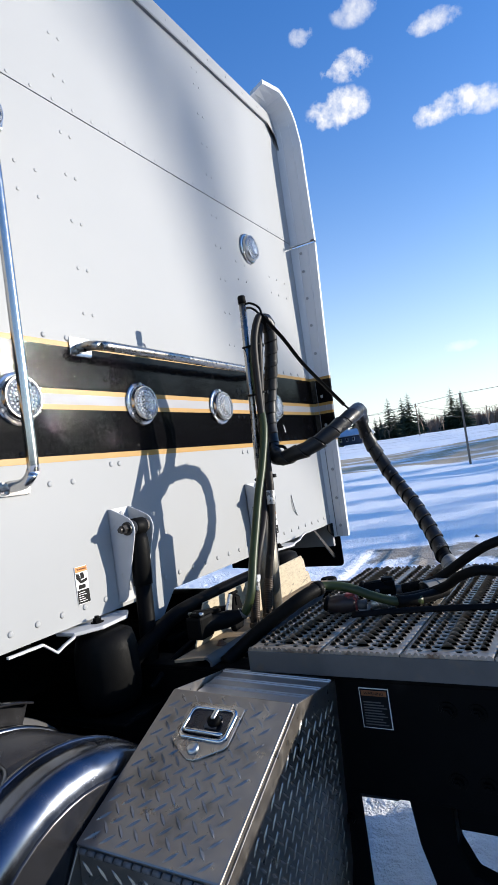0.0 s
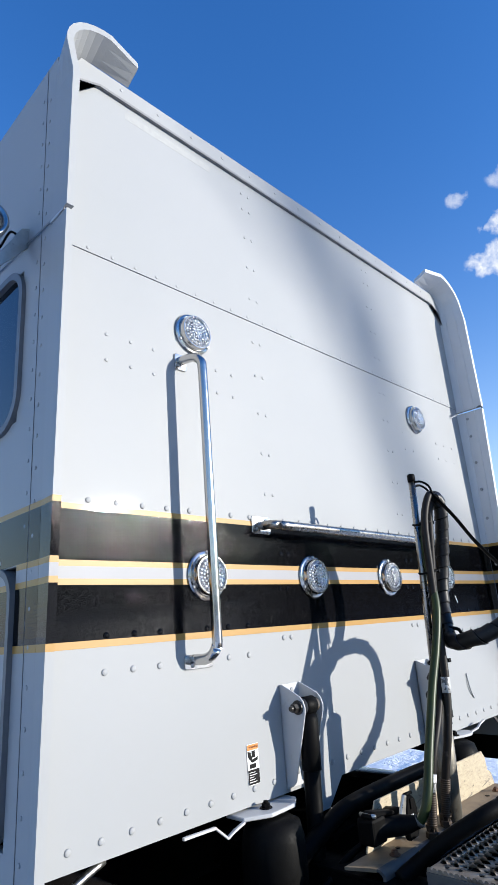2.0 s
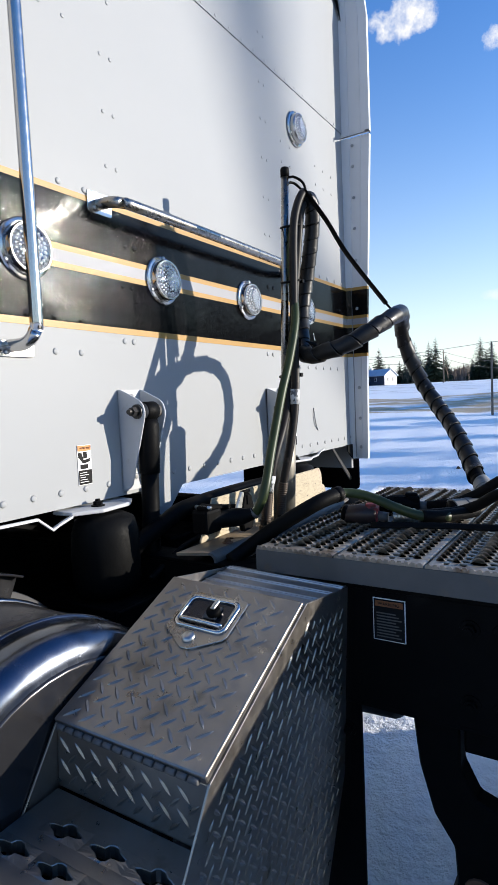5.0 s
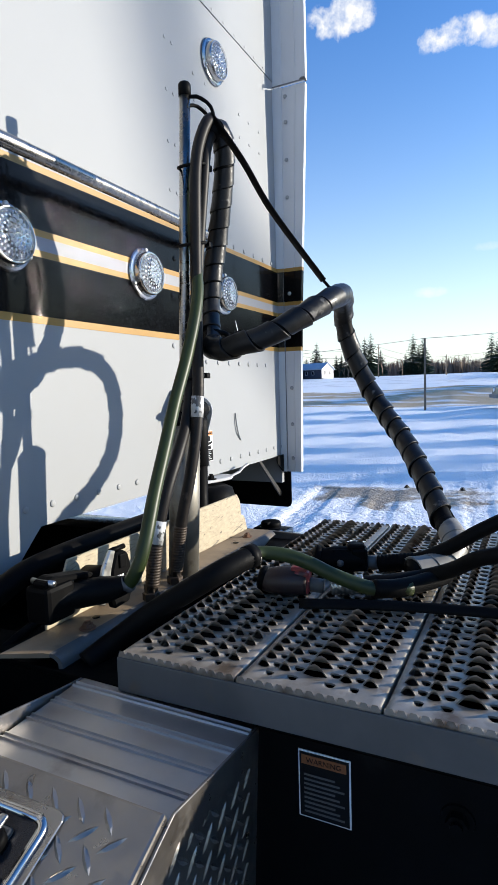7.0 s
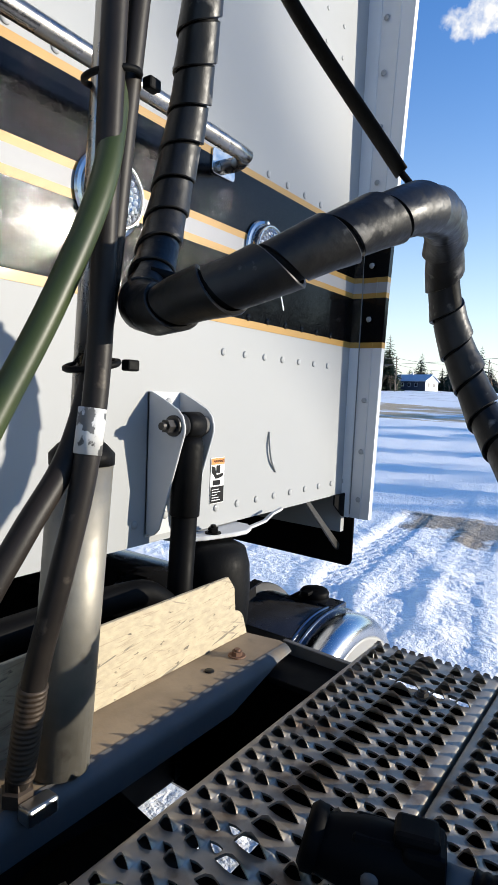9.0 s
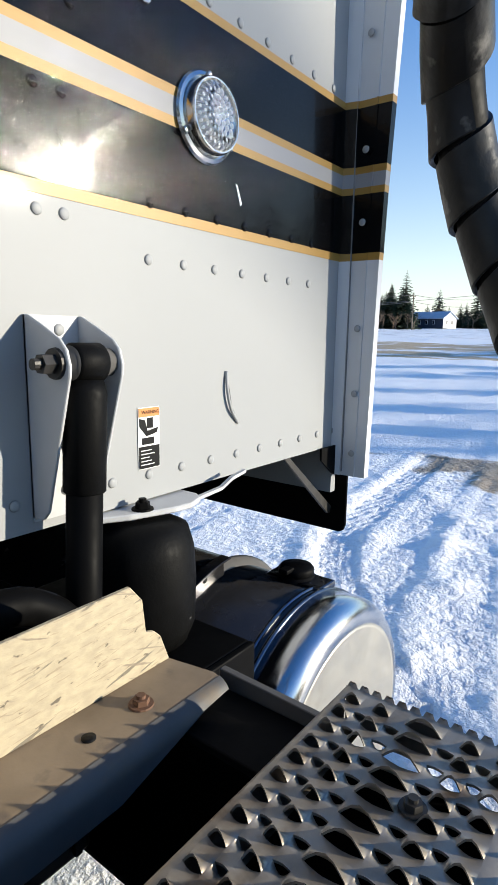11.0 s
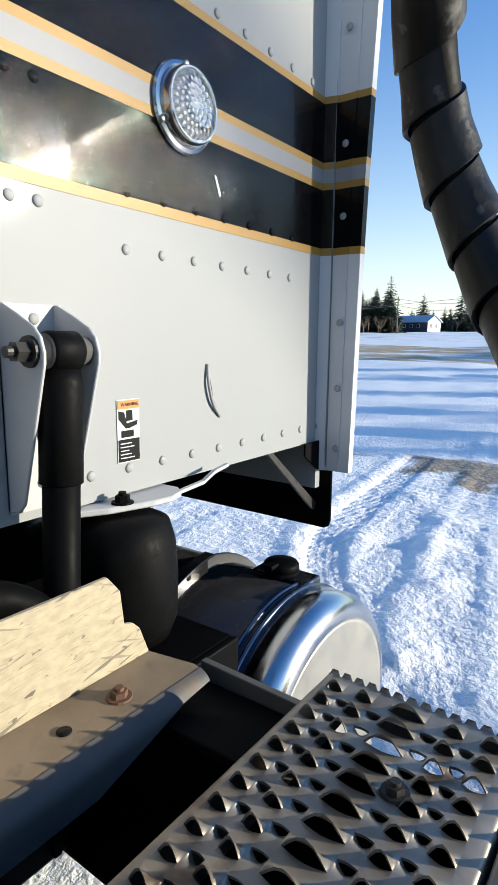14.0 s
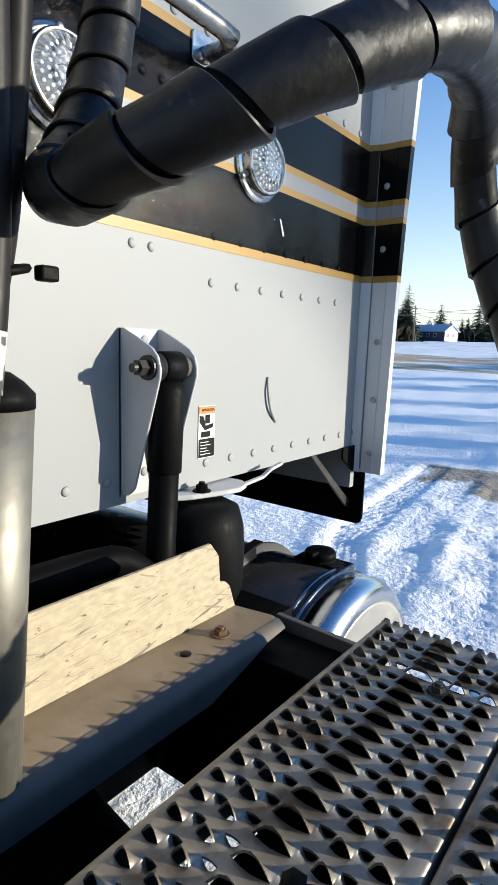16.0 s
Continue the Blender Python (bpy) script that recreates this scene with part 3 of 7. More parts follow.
# ---- the sleeper cab ----
W, ZB, ZS, ZT = 2.40, 1.182, 2.728, 3.372      # rear wall: width, bottom edge, panel seam, top of the upper panel
cab = thing("sleeper_cab", "white riveted truck sleeper cab with black and gold stripes", "truck cab")
lower = bmesh.new()
add_prism(lower, [(0.0, ZB), (0.86, ZB), (0.885, 1.10), (0.945, 1.10), (1.02, ZB - 0.006), (W, ZB), (W, ZS - 0.0009), (0.0, ZS - 0.0009)], "y", 0.0, 0.03)
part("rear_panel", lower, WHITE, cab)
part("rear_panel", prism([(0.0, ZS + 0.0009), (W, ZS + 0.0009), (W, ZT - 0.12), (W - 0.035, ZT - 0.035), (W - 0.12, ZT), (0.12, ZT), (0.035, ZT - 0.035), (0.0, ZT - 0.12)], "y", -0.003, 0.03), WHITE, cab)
for x in (0.0, W - 0.14):
    part("corner_fill", box(x, x + 0.14, 0.006, 0.028, ZT - 0.14, ZT + 0.05), WHITE, cab)
part("panel_seam", box(0.0, W, 0.0015, 0.02, ZS - 0.0016, ZS + 0.0016), GASKET, cab)
part("adhesive_mark", box(0.22, 0.60, -0.0034, -0.0031, 3.315, 3.345), material("old_adhesive", (0.315, 0.315, 0.305), 0.6, scale=60), cab, "faint strip of old adhesive")
# doubler plate behind the shock bracket, and the rounded roof edge strip
part("roof_edge", prism([(0.0, ZT - 0.118), (0.037, ZT - 0.032), (0.12, ZT + 0.003), (W - 0.12, ZT + 0.003), (W - 0.037, ZT - 0.032), (W, ZT - 0.118), (W + 0.004, ZT - 0.02), (W - 0.05, ZT + 0.075), (W / 2, ZT + 0.085), (0.05, ZT + 0.075), (-0.004, ZT - 0.02)], "y", -0.012, 0.03, 0.003), WHITE, cab)
part("roof_edge", prism([(0.0, ZT - 0.122), (0.034, ZT - 0.034), (0.12, ZT - 0.001), (W - 0.12, ZT - 0.001), (W - 0.034, ZT - 0.034), (W, ZT - 0.122), (W, ZT - 0.112), (W - 0.04, ZT - 0.025), (W - 0.12, ZT + 0.008), (0.12, ZT + 0.008), (0.04, ZT - 0.025), (0.0, ZT - 0.112)], "y", -0.016, -0.013), SEAM, cab, "dark sealant line")
roof_bm = prism([(0.0, ZT - 0.02), (0.0, ZT + 0.04), (0.06, ZT + 0.085), (W - 0.06, ZT + 0.085), (W, ZT + 0.04), (W, ZT - 0.02)], "y", 0.03, 2.4)
for v in roof_bm.verts:
    v.co.z += 0.08 * v.co.y if v.co.z > ZT else 0.0
part("roof", roof_bm, WHITE, cab)
part("floor_pan", box(0.02, W - 0.02, 0.05, 2.4, ZB + 0.004, ZB + 0.030), BLACK_M, cab)
part("front_wall", box(0.0, W, 2.40, 2.44, ZB, ZT - 0.02), WHITE, cab)

# side walls with openings cut for the window and the locker door
WY0, WY1, WZ0, WZ1 = 0.150, 1.06, 2.208, 2.728
DY0, DY1, DZ0, DZ1 = 0.122, 0.83, 1.222, 1.832


def side_wall(x0, x1, holes):
    bm = bmesh.new()
    ys = sorted({0.0, 2.4, *[v for h in holes for v in h[:2]]})
    zs = sorted({1.06, 3.40, *[v for h in holes for v in h[2:]]})
    for a, b in zip(ys, ys[1:]):
        for c, d in zip(zs, zs[1:]):
            if not any(h[0] <= a < h[1] and h[2] <= c < h[3] for h in holes):
                add_box(bm, x0, x1, a, b, c, d)
    bmesh.ops.remove_doubles(bm, verts=bm.verts, dist=0.0005)
    return bm


part("side_wall", side_wall(-0.022, 0.0, [(WY0 + 0.02, WY1 - 0.02, WZ0 + 0.02, WZ1 - 0.02), (DY0, DY1, DZ0, DZ1)]), WHITE, cab)
part("side_wall", side_wall(W, W + 0.022, []), WHITE, cab)
part("drip_rail", prism([(-0.082, 2.766), (1.6, 2.876), (1.6, 2.882), (-0.082, 2.773)], "x", -0.0285, -0.0265), SEAM, cab, "dark side seam")
part("side_seam", box(-0.0235, -0.0222, 0.0605, 0.0620, 1.06, 3.40), GASKET, cab)


def frame_ring(y0, y1, z0, z1, r, w, xa, xb):
    outer, inner = rounded(y0, y1, z0, z1, r, 8), rounded(y0 + w, y1 - w, z0 + w, z1 - w, max(0.01, r - w), 8)
    n = len(outer)
    v = [(x, *p) for x in (xa, xb) for ring in (outer, inner) for p in ring]
    f = []
    for i in range(n):
        j = (i + 1) % n
        f += [(i, j, n + j, n + i), (2 * n + i, 3 * n + i, 3 * n + j, 2 * n + j), (i, 2 * n + i, 2 * n + j, j), (n + i, n + j, 3 * n + j, 3 * n + i)]
    return mesh_from(v, f)


window = part("side_window", frame_ring(WY0, WY1, WZ0, WZ1, 0.11, 0.022, -0.034, -0.004), GASKET, cab, "sliding tinted window in a grey frame")
part("pane", prism(rounded(WY0 + 0.018, 0.61, WZ0 + 0.018, WZ1 - 0.018, 0.09), "x", -0.018, -0.012), TINTED, window, "dark tinted glass")
part("pane", prism(rounded(0.59, WY1 - 0.018, WZ0 + 0.018, WZ1 - 0.018, 0.09), "x", -0.011, -0.006), TINTED, window, "dark tinted glass")
part("mullion", box(-0.026, -0.006, 0.588, 0.614, WZ0 + 0.02, WZ1 - 0.02, 0.002), BLACK_M, window, "black sliding rail")

door = part("locker_door", prism(rounded(DY0 + 0.012, DY1 - 0.012, DZ0 + 0.012, DZ1 - 0.012, 0.07), "x", -0.026, -0.004), WHITE, cab, "white locker door with striped paint")
part("door_seal", frame_ring(DY0, DY1, DZ0, DZ1, 0.08, 0.016, -0.036, -0.006), GASKET, door, "grey bulb seal")
latch = lathe([(0.012, 0), (0.030, 0.001), (0.030, 0.008), (0.024, 0.014)], Matrix.Translation((-0.026, 0.212, 1.515)) @ Matrix.Rotation(radians(-90), 4, "Y"), 20)
part("door_latch", latch, BLACK_M, door, "black paddle lock")
part("door_latch", prism([(0.192, 1.52), (0.227, 1.52), (0.262, 1.445), (0.252, 1.43), (0.217, 1.44)], "x", -0.048, -0.030, 0.004), BLACK_M, door, "black latch lever")
part("keyhole", lathe([(0.011, 0), (0.011, 0.004), (0.004, 0.005)], Matrix.Translation((-0.044, 0.212, 1.515)) @ Matrix.Rotation(radians(-90), 4, "Y"), 14), ZINC, door, "zinc lock barrel")
for k, (y0, y1) in enumerate(((0.32, 0.655), (0.285, 0.66), (0.385, 0.66), (0.34, 0.66))):
    z = 1.420 - 0.0355 * k
    q = y1
    i = 0
    while q > y0 + 0.02:
        w = (0.020, 0.024, 0.018, 0.026)[(i + k) % 4]
        if i % 4 != 3 - k % 3:
            part("character", box(-0.0276, -0.0262, q - w, q, z - 0.024, z), INK, door, "black painted character")
        q -= w + 0.006
        i += 1

# paint stripes, on the wall, the side, the locker door and the edge flare
BANDS = [(1.960, 1.975, GOLD), (1.835, 1.960, BLACK_P), (1.820, 1.835, GOLD), (1.790, 1.820, SILVER_P), (1.775, 1.790, GOLD), (1.645, 1.775, BLACK_P), (1.628, 1.645, GOLD)]
for z0, z1, mt in BANDS:
    part("stripe", box(0.0, W, -0.0012, 0.0, z0, z1), mt, cab)
    for y0, y1 in ((0.0, 0.059), (0.064, DY0 - 0.001 if z0 < DZ1 else 2.4), (DY1 + 0.001, 2.4)):
        if z0 < DZ1 or y0 < DY0:
            part("stripe", box(-0.0235, -0.022, y0, y1, z0, z1), mt, cab)
    if z1 < DZ1 - 0.03:
        part("door_stripe", box(-0.0275, -0.026, DY0 + 0.016, DY1 - 0.016, z0, z1), mt, door)

# flared edge strips along both rear corners, which roll over the roof corners
FLARE = [(-0.006, 0.0), (0.001, 0.27), (0.0045, 0.275), (0.0045, 0.66), (0.0015, 0.665), (0.0015, 0.70), (0.0045, 0.705), (0.005, 1.0)]      # inner face: offset, share of the depth


def flare_depth(z, mirror):
    if mirror:
        return 0.089 + 0.0186 * (min(z, 1.72) - 1.13) + 0.042 * max(0.0, min(z, 2.72) - 1.72)
    return 0.036 + 0.035 * (z - 1.12)


def flare_path(low):
    pts = [(0.0, low), (0.0, 3.25)]
    c = (0.115, 3.36)
    for k in range(0, 9):
        a = radians(180 - 90 * k / 8)
        pts.append((c[0] + 0.115 * math.cos(a), c[1] + 0.10 * math.sin(a)))
    pts.append((0.235, 3.462))
    return pts


def flare(mirror, z_lo, z_hi, grow, roll=False):
    """One length of the side extender: a solid strip behind the corner, flush with the side wall outside."""
    path = flare_path(z_lo) if roll else [(0.0, z_lo), (0.0, z_hi)]
    verts, faces = [], []
    for layer in range(2):
        for i, (x, z) in enumerate(path):
            a, b = path[max(i - 1, 0)], path[min(i + 1, len(path) - 1)]
            t = Vector((b[0] - a[0], 0, b[1] - a[1])).normalized()
            n = Vector((-t.z, 0, t.x))                      # away from the cab
            rolled = min(1.0, max(0.0, (z - 3.25) / 0.2)) if roll else 0.0
            cut = 1.0 - 0.30 * (1.0 if roll and i == len(path) - 1 else 0.0)
            deep = flare_depth(z, mirror) * (1.0 - 0.22 * rolled) * cut
            for o, f in FLARE:
                off = (0.0232 + 0.004 * f if layer else o * (1.0 - rolled) + 0.004 * rolled) + 0.030 * rolled * f
                q = Vector((x, 0, z)) + n * (off + grow)
                verts.append((W - q.x if mirror else q.x, -deep * f, q.z))
    m, r = len(FLARE), len(path)
    for s in range(2):
        for i in range(r - 1):
            for j in range(m - 1):
                k = s * r * m + i * m + j
                faces.append((k, k + 1, k + m + 1, k + m))
    for i in range(r - 1):
        for j in (0, m - 1):
            k = i * m + j
            faces.append((k, k + m, k + m + r * m, k + r * m))
    for i in (0, r - 1):
        for j in range(m - 1):
            k = i * m + j
            faces.append((k, k + 1, k + 1 + r * m, k + r * m))
    bm = bmesh.new()
    bm.from_mesh(mesh_from(verts, faces))
    bmesh.ops.recalc_face_normals(bm, faces=bm.faces)
    return bm


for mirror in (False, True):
    # the right extender stands in shade and takes the lifted white
    skin = WHITE_LIFTED if mirror else WHITE
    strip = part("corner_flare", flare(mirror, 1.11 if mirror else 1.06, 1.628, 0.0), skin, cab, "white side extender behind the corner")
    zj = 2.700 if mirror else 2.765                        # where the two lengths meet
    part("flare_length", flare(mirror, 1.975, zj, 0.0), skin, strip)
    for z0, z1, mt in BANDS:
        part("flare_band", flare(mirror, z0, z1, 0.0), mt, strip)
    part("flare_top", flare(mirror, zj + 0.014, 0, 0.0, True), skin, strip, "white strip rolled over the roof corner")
    x = W - 0.004 if mirror else 0.004
    if mirror:
        part("joint_seam", box(x - 0.0035, x + 0.0005, -0.143, -0.002, zj + 0.004, zj + 0.0085), SEAM, strip)
        part("joint_clip", tube([(x - 0.004, -0.125, zj + 0.010), (x - 0.008, -0.143, zj + 0.010), (x - 0.004, -0.150, zj - 0.006)], 0.004, 8, 0.01), GASKET, strip, "grey clip at the joint")
    else:
        part("joint_seam", box(-0.029, 0.003, -0.076, -0.002, zj + 0.003, zj + 0.0105, 0.001), WHITE_B, strip)
    if mirror:
        part("inner_seam", box(W + 0.0005, W + 0.0040, -0.0285, -0.0265, 1.12, 3.2), SEAM, strip, "dark seam along the extender")

# pop rivets: one dome mesh, many parts
dome = lathe([(0.0085, 0.0), (0.0078, 0.0016), (0.0056, 0.0029), (0.0026, 0.0035)], TO_BACK, 10, True, "rivet")
dome_black = dome.copy()
dome.materials.append(WHITE)
dome_black.materials.append(BLACK_P)
dome_flat = lathe([(0.0058, 0.0), (0.005, 0.0012), (0.002, 0.0018)], TO_BACK, 8, True, "rivet")
dome_flat.materials.append(WHITE)


def rivet(x, z, me=dome, y=-0.0005, turn=None):
    ob = new("rivet", me)
    ob.parent = cab
    ob.location = (x, y, z)
    if turn:
        ob.rotation_euler = turn


for x in [0.064 + 0.0802 * k for k in range(9)] + [0.90 + 0.079 * k for k in range(9)] + [1.698 + 0.0778 * k for k in range(10)]:
    rivet(x, 1.221)
for k in range(7):
    if k != 3:
        rivet(0.151 + 0.0813 * k, 1.570)
        rivet(0.155 + 0.081 * k, 1.654, dome_black, -0.0016)
    rivet(1.781 + 0.0796 * k, 1.566)
    rivet(1.785 + 0.0798 * k, 1.651, dome_black, -0.0016)
for x in (0.798, 0.834, 1.586, 1.628):
    rivet(x, 1.609)
    rivet(x + 0.002, 1.760, dome_black, -0.0016)
    rivet(x + 0.02, 1.872, dome_black, -0.0016)
for k in range(29):
    rivet(0.019 + 0.0828 * k, 1.987, dome, -0.0005)
    rivet(0.089 + 0.082 * k if k < 28 else 2.37, 2.741, dome_flat, -0.0033)
for k in range(14):
    rivet(0.20 + 0.154 * k, ZT + 0.045, dome_flat, -0.0123)
for x in (0.765, 0.803, 1.602, 1.640):
    for z in (3.31, 3.235, 3.10, 2.965, 2.826):
        rivet(x, z, dome_flat, -0.0033)
    for z in (2.645, 2.51, 2.363, 2.215, 2.073):
        rivet(x, z, dome_flat)
for x in (0.153, 0.235, 0.317, 0.573, 0.645, 1.76, 1.835, 2.08, 2.16, 2.25):
    for z in (2.478, 2.397):
        rivet(x, z, dome_flat)
for z in [1.13 + 0.085 * k for k in range(26)]:
    rivet(-0.0225, z, dome_flat, 0.040, (0, 0, radians(-90)))
    if z > 1.85 or z < 1.2:
        rivet(-0.0225, z + 0.03, dome_flat, 0.085, (0, 0, radians(-90)))
for k in range(9):
    rivet(-0.0225, WZ0 - 0.085, dome_flat, 0.30 + 0.1 * k, (0, 0, radians(-90)))
    rivet(-0.0225, DZ1 + 0.018, dome_flat, 0.22 + 0.08 * k, (0, 0, radians(-90)))
    rivet(-0.0225, DZ0 - 0.03, dome_flat, 0.22 + 0.08 * k, (0, 0, radians(-90)))
    rivet(-0.0225, 1.10, dome_flat, 0.18 + 0.1 * k, (0, 0, radians(-90)))
for z in (1.712, 1.868):
    rivet(W - 0.0045, z, dome, -0.056, (0, 0, radians(-90)))
for z in (1.17, 1.317, 1.472, 2.105, 2.26, 2.41, 2.56, 2.66):
    rivet(W - 0.0045, z, dome, -0.056, (0, 0, radians(-90)))

# round LED lamps in chrome flanges
flange_me = lathe([(0.058, 0.0), (0.071, 0.0), (0.072, 0.004), (0.069, 0.008), (0.063, 0.010), (0.059, 0.009), (0.059, 0.024), (0.0565, 0.029), (0.054, 0.029), (0.053, 0.018)], TO_BACK, 40, True, "flange")
body_me = lathe([(0.010, 0.004), (0.053, 0.004), (0.053, 0.020), (0.048, 0.020), (0.046, 0.014)], TO_BACK, 32, True, "housing")
lens_me = lathe([(0.052, 0.022), (0.052, 0.029), (0.0495, 0.0325), (0.030, 0.0345), (0.010, 0.035)], TO_BACK, 32, True, "lens")


def facets():
    """Moulded optics under the lens: rows of small bright cones."""
    bm = bmesh.new()
    for ring, n in ((0.0, 1), (0.0095, 6), (0.019, 12), (0.0285, 18), (0.038, 24)):
        for k in range(n):
            a = 2 * math.pi * k / n + ring * 11
            c = bmesh.ops.create_cone(bm, cap_ends=True, segments=6, radius1=0.0049, radius2=0.0022, depth=0.006)["verts"]
            bmesh.ops.translate(bm, vec=(ring * math.cos(a), ring * math.sin(a), 0.0205), verts=c)
    bmesh.ops.transform(bm, matrix=TO_BACK, verts=bm.verts)
    me = bpy.data.meshes.new("optics")
    bm.to_mesh(me)
    bm.free()
    return me


flange_me.set_sharp_from_angle(angle=radians(32))
optics_me = facets()
for me, mt in ((flange_me, CHROME), (body_me, OPTIC), (lens_me, LENS), (optics_me, OPTIC)):
    me.materials.append(mt)
screw_me = lathe([(0.006, 0.0), (0.0055, 0.003), (0.003, 0.0042)], TO_BACK, 10, True, "screw")
screw_me.materials.append(ZINC)
for x, z in ((0.474, 2.579), (1.886, 2.568), (0.486, 1.800), (0.969, 1.799), (1.450, 1.800), (1.912, 1.806)):
    lamp = part("marker_lamp", flange_me, CHROME, cab, "round clear LED lamp in a chrome flange")
    lamp.location = (x, -0.0015, z)
    for nm, me in (("housing", body_me), ("lens", lens_me), ("optics", optics_me)):
        part(nm, me, LENS, lamp)
    for k in range(3):
        s = part("screw", screw_me, ZINC, lamp)
        s.location = (0.0655 * math.cos(radians(90 + 120 * k)), -0.0095, 0.0655 * math.sin(radians(90 + 120 * k)))


# grab handles: bent steel tube between two flat brackets
def handle(points, brackets, label):
    bar = part("grab_handle", tube(points, 0.0145, 18, 0.012), SATIN if "rail" in label else CHROME, cab, label)
    for x0, x1, z0, z1 in brackets:
        foot = part("bracket", prism(rounded(x0, x1, z0, z1, 0.008, 3), "y", -0.006, -0.0012, 0.001), CHROME, bar)
        for dx, dz in ((0.012, 0.012), (-0.012, -0.012)):
            s = part("bracket", screw_me, ZINC, bar)
            s.name = "screw"
            s.location = ((x0 + x1) / 2 + dx * (x1 - x0) / 0.05, -0.006, (z0 + z1) / 2 + dz * (z1 - z0) / 0.05)


handle([(0.415, -0.004, 2.465), (0.425, -0.055, 2.462), (0.432, -0.085, 2.440), (0.434, -0.090, 2.39), (0.436, -0.090, 2.10), (0.437, -0.090, 1.66), (0.437, -0.085, 1.605), (0.433, -0.055, 1.578), (0.425, -0.004, 1.575)],
       [(0.395, 0.442, 2.435, 2.490), (0.392, 0.492, 1.551, 1.588)], "polished steel vertical grab handle")
handle([(0.725, -0.004, 1.960), (0.725, -0.050, 1.958), (0.740, -0.078, 1.953), (0.79, -0.090, 1.950), (1.20, -0.092, 1.947), (1.68, -0.085, 1.944), (1.725, -0.074, 1.944), (1.748, -0.045, 1.944), (1.75, -0.004, 1.945)],
       [(0.686, 0.772, 1.935, 1.993), (1.715, 1.790, 1.925, 1.976)], "polished steel horizontal grab rail")


# shock absorber brackets riveted to the wall
def bracket(x0, x1):
    fin = [(0.0, 1.474), (-0.010, 1.474), (-0.045, 1.459), (-0.078, 1.443), (-0.090, 1.431), (-0.096, 1.412), (-0.095, 1.398), (-0.038, 1.213), (-0.026, 1.201), (0.0, 1.197)]
    g = part("shock_bracket", box(x0, x1 + 0.012, -0.005, -0.0012, 1.193, 1.474), WHITE_B, cab, "white welded shock absorber bracket")
    for x in (x0, x1):
        part("fin", prism(fin, "x", x, x + 0.005, 0.0012), WHITE_B, g)
    part("pivot_bolt", hex_bolt(0.0135, 0.026, Matrix.Translation((x0, -0.070, 1.413)) @ Matrix.Rotation(radians(-90), 4, "Y")), GRIMY, g, "grimy steel bolt and nut")
    for z in (1.455, 1.23):
        rv = new("rivet", dome)
        rv.parent, rv.location = g, ((x0 + x1) / 2 + 0.01, -0.005, z)


bracket(0.757, 0.840)
bracket(1.558, 1.641)

# warning labels: orange header, pictogram, text block
def warning(x0, z0, x1, z1):
    lab = part("warning_label", box(x0, x1, -0.0018, -0.0012, z0, z1), PAPER, cab, "warning label with crushed-hand pictogram")
    h, w = z1 - z0, x1 - x0
    part("label_header", box(x0 + 0.001, x1 - 0.001, -0.0026, -0.0019, z1 - 0.15 * h, z1 - 0.001), ORANGE, lab, "orange header")
    part("label_text_block", box(x0 + 0.001, x1 - 0.001, -0.0026, -0.0019, z0 + 0.001, z0 + 0.37 * h), INK, lab, "black text block")
    bm = bmesh.new()
    add_prism(bm, [(x0 + 0.05 * w, z0 + 0.83 * h), (x0 + 0.30 * w, z0 + 0.80 * h), (x0 + 0.42 * w, z0 + 0.62 * h), (x0 + 0.92 * w, z0 + 0.66 * h), (x0 + 0.88 * w, z0 + 0.58 * h), (x0 + 0.50 * w, z0 + 0.54 * h), (x0 + 0.36 * w, z0 + 0.54 * h), (x0 + 0.05 * w, z0 + 0.70 * h)], "y", -0.0026, -0.0019)
    add_box(bm, x0 + 0.40 * w, x0 + 0.68 * w, -0.0026, -0.0019, z0 + 0.66 * h, z0 + 0.83 * h)
    add_box(bm, x0 + 0.16 * w, x0 + 0.72 * w, -0.0026, -0.0019, z0 + 0.40 * h, z0 + 0.51 * h)
    part("pictogram", bm, INK, lab)
    bm = bmesh.new()
    for k in range(5):
        add_box(bm, x0 + 0.1 * w, x0 + (0.72 - 0.12 * (k % 3)) * w, -0.0032, -0.0027, z0 + (0.065 + 0.058 * k) * h, z0 + (0.079 + 0.058 * k) * h)
    part("label_text", bm, PAPER, lab, "unreadable rows of small print")
    words("WARNING", w * 0.17, INK, lab, Matrix.Translation(((x0 + x1) / 2 + 0.06 * w, -0.0029, z1 - 0.08 * h)) @ TO_BACK, "black header lettering")


warning(0.603, 1.232, 0.648, 1.334)
warning(1.752, 1.232, 1.799, 1.334)
# the torn dent in the skin
tear = bmesh.new()
add_prism(tear, [(1.975, 1.383), (1.978, 1.36), (1.984, 1.33), (1.998, 1.305), (2.012, 1.284), (1.992, 1.318), (1.986, 1.345)], "y", -0.0016, -0.0003)
part("skin_tear", tear, INK, cab, "dark torn gash in the white skin")
lip = tube([(1.9745, -0.002, 1.385), (1.973, -0.006, 1.35), (1.985, -0.006, 1.312), (2.011, -0.002, 1.283)], 0.003, 8, 0.006)
part("tear_lip", lip, WHITE, cab, "bent white lip of the gash")
part("paint_chip", prism([(1.996, 1.722), (2.001, 1.720), (2.015, 1.690), (2.011, 1.686)], "y", -0.0022, -0.0013), PAPER, cab, "bare paint chip in the black stripe")

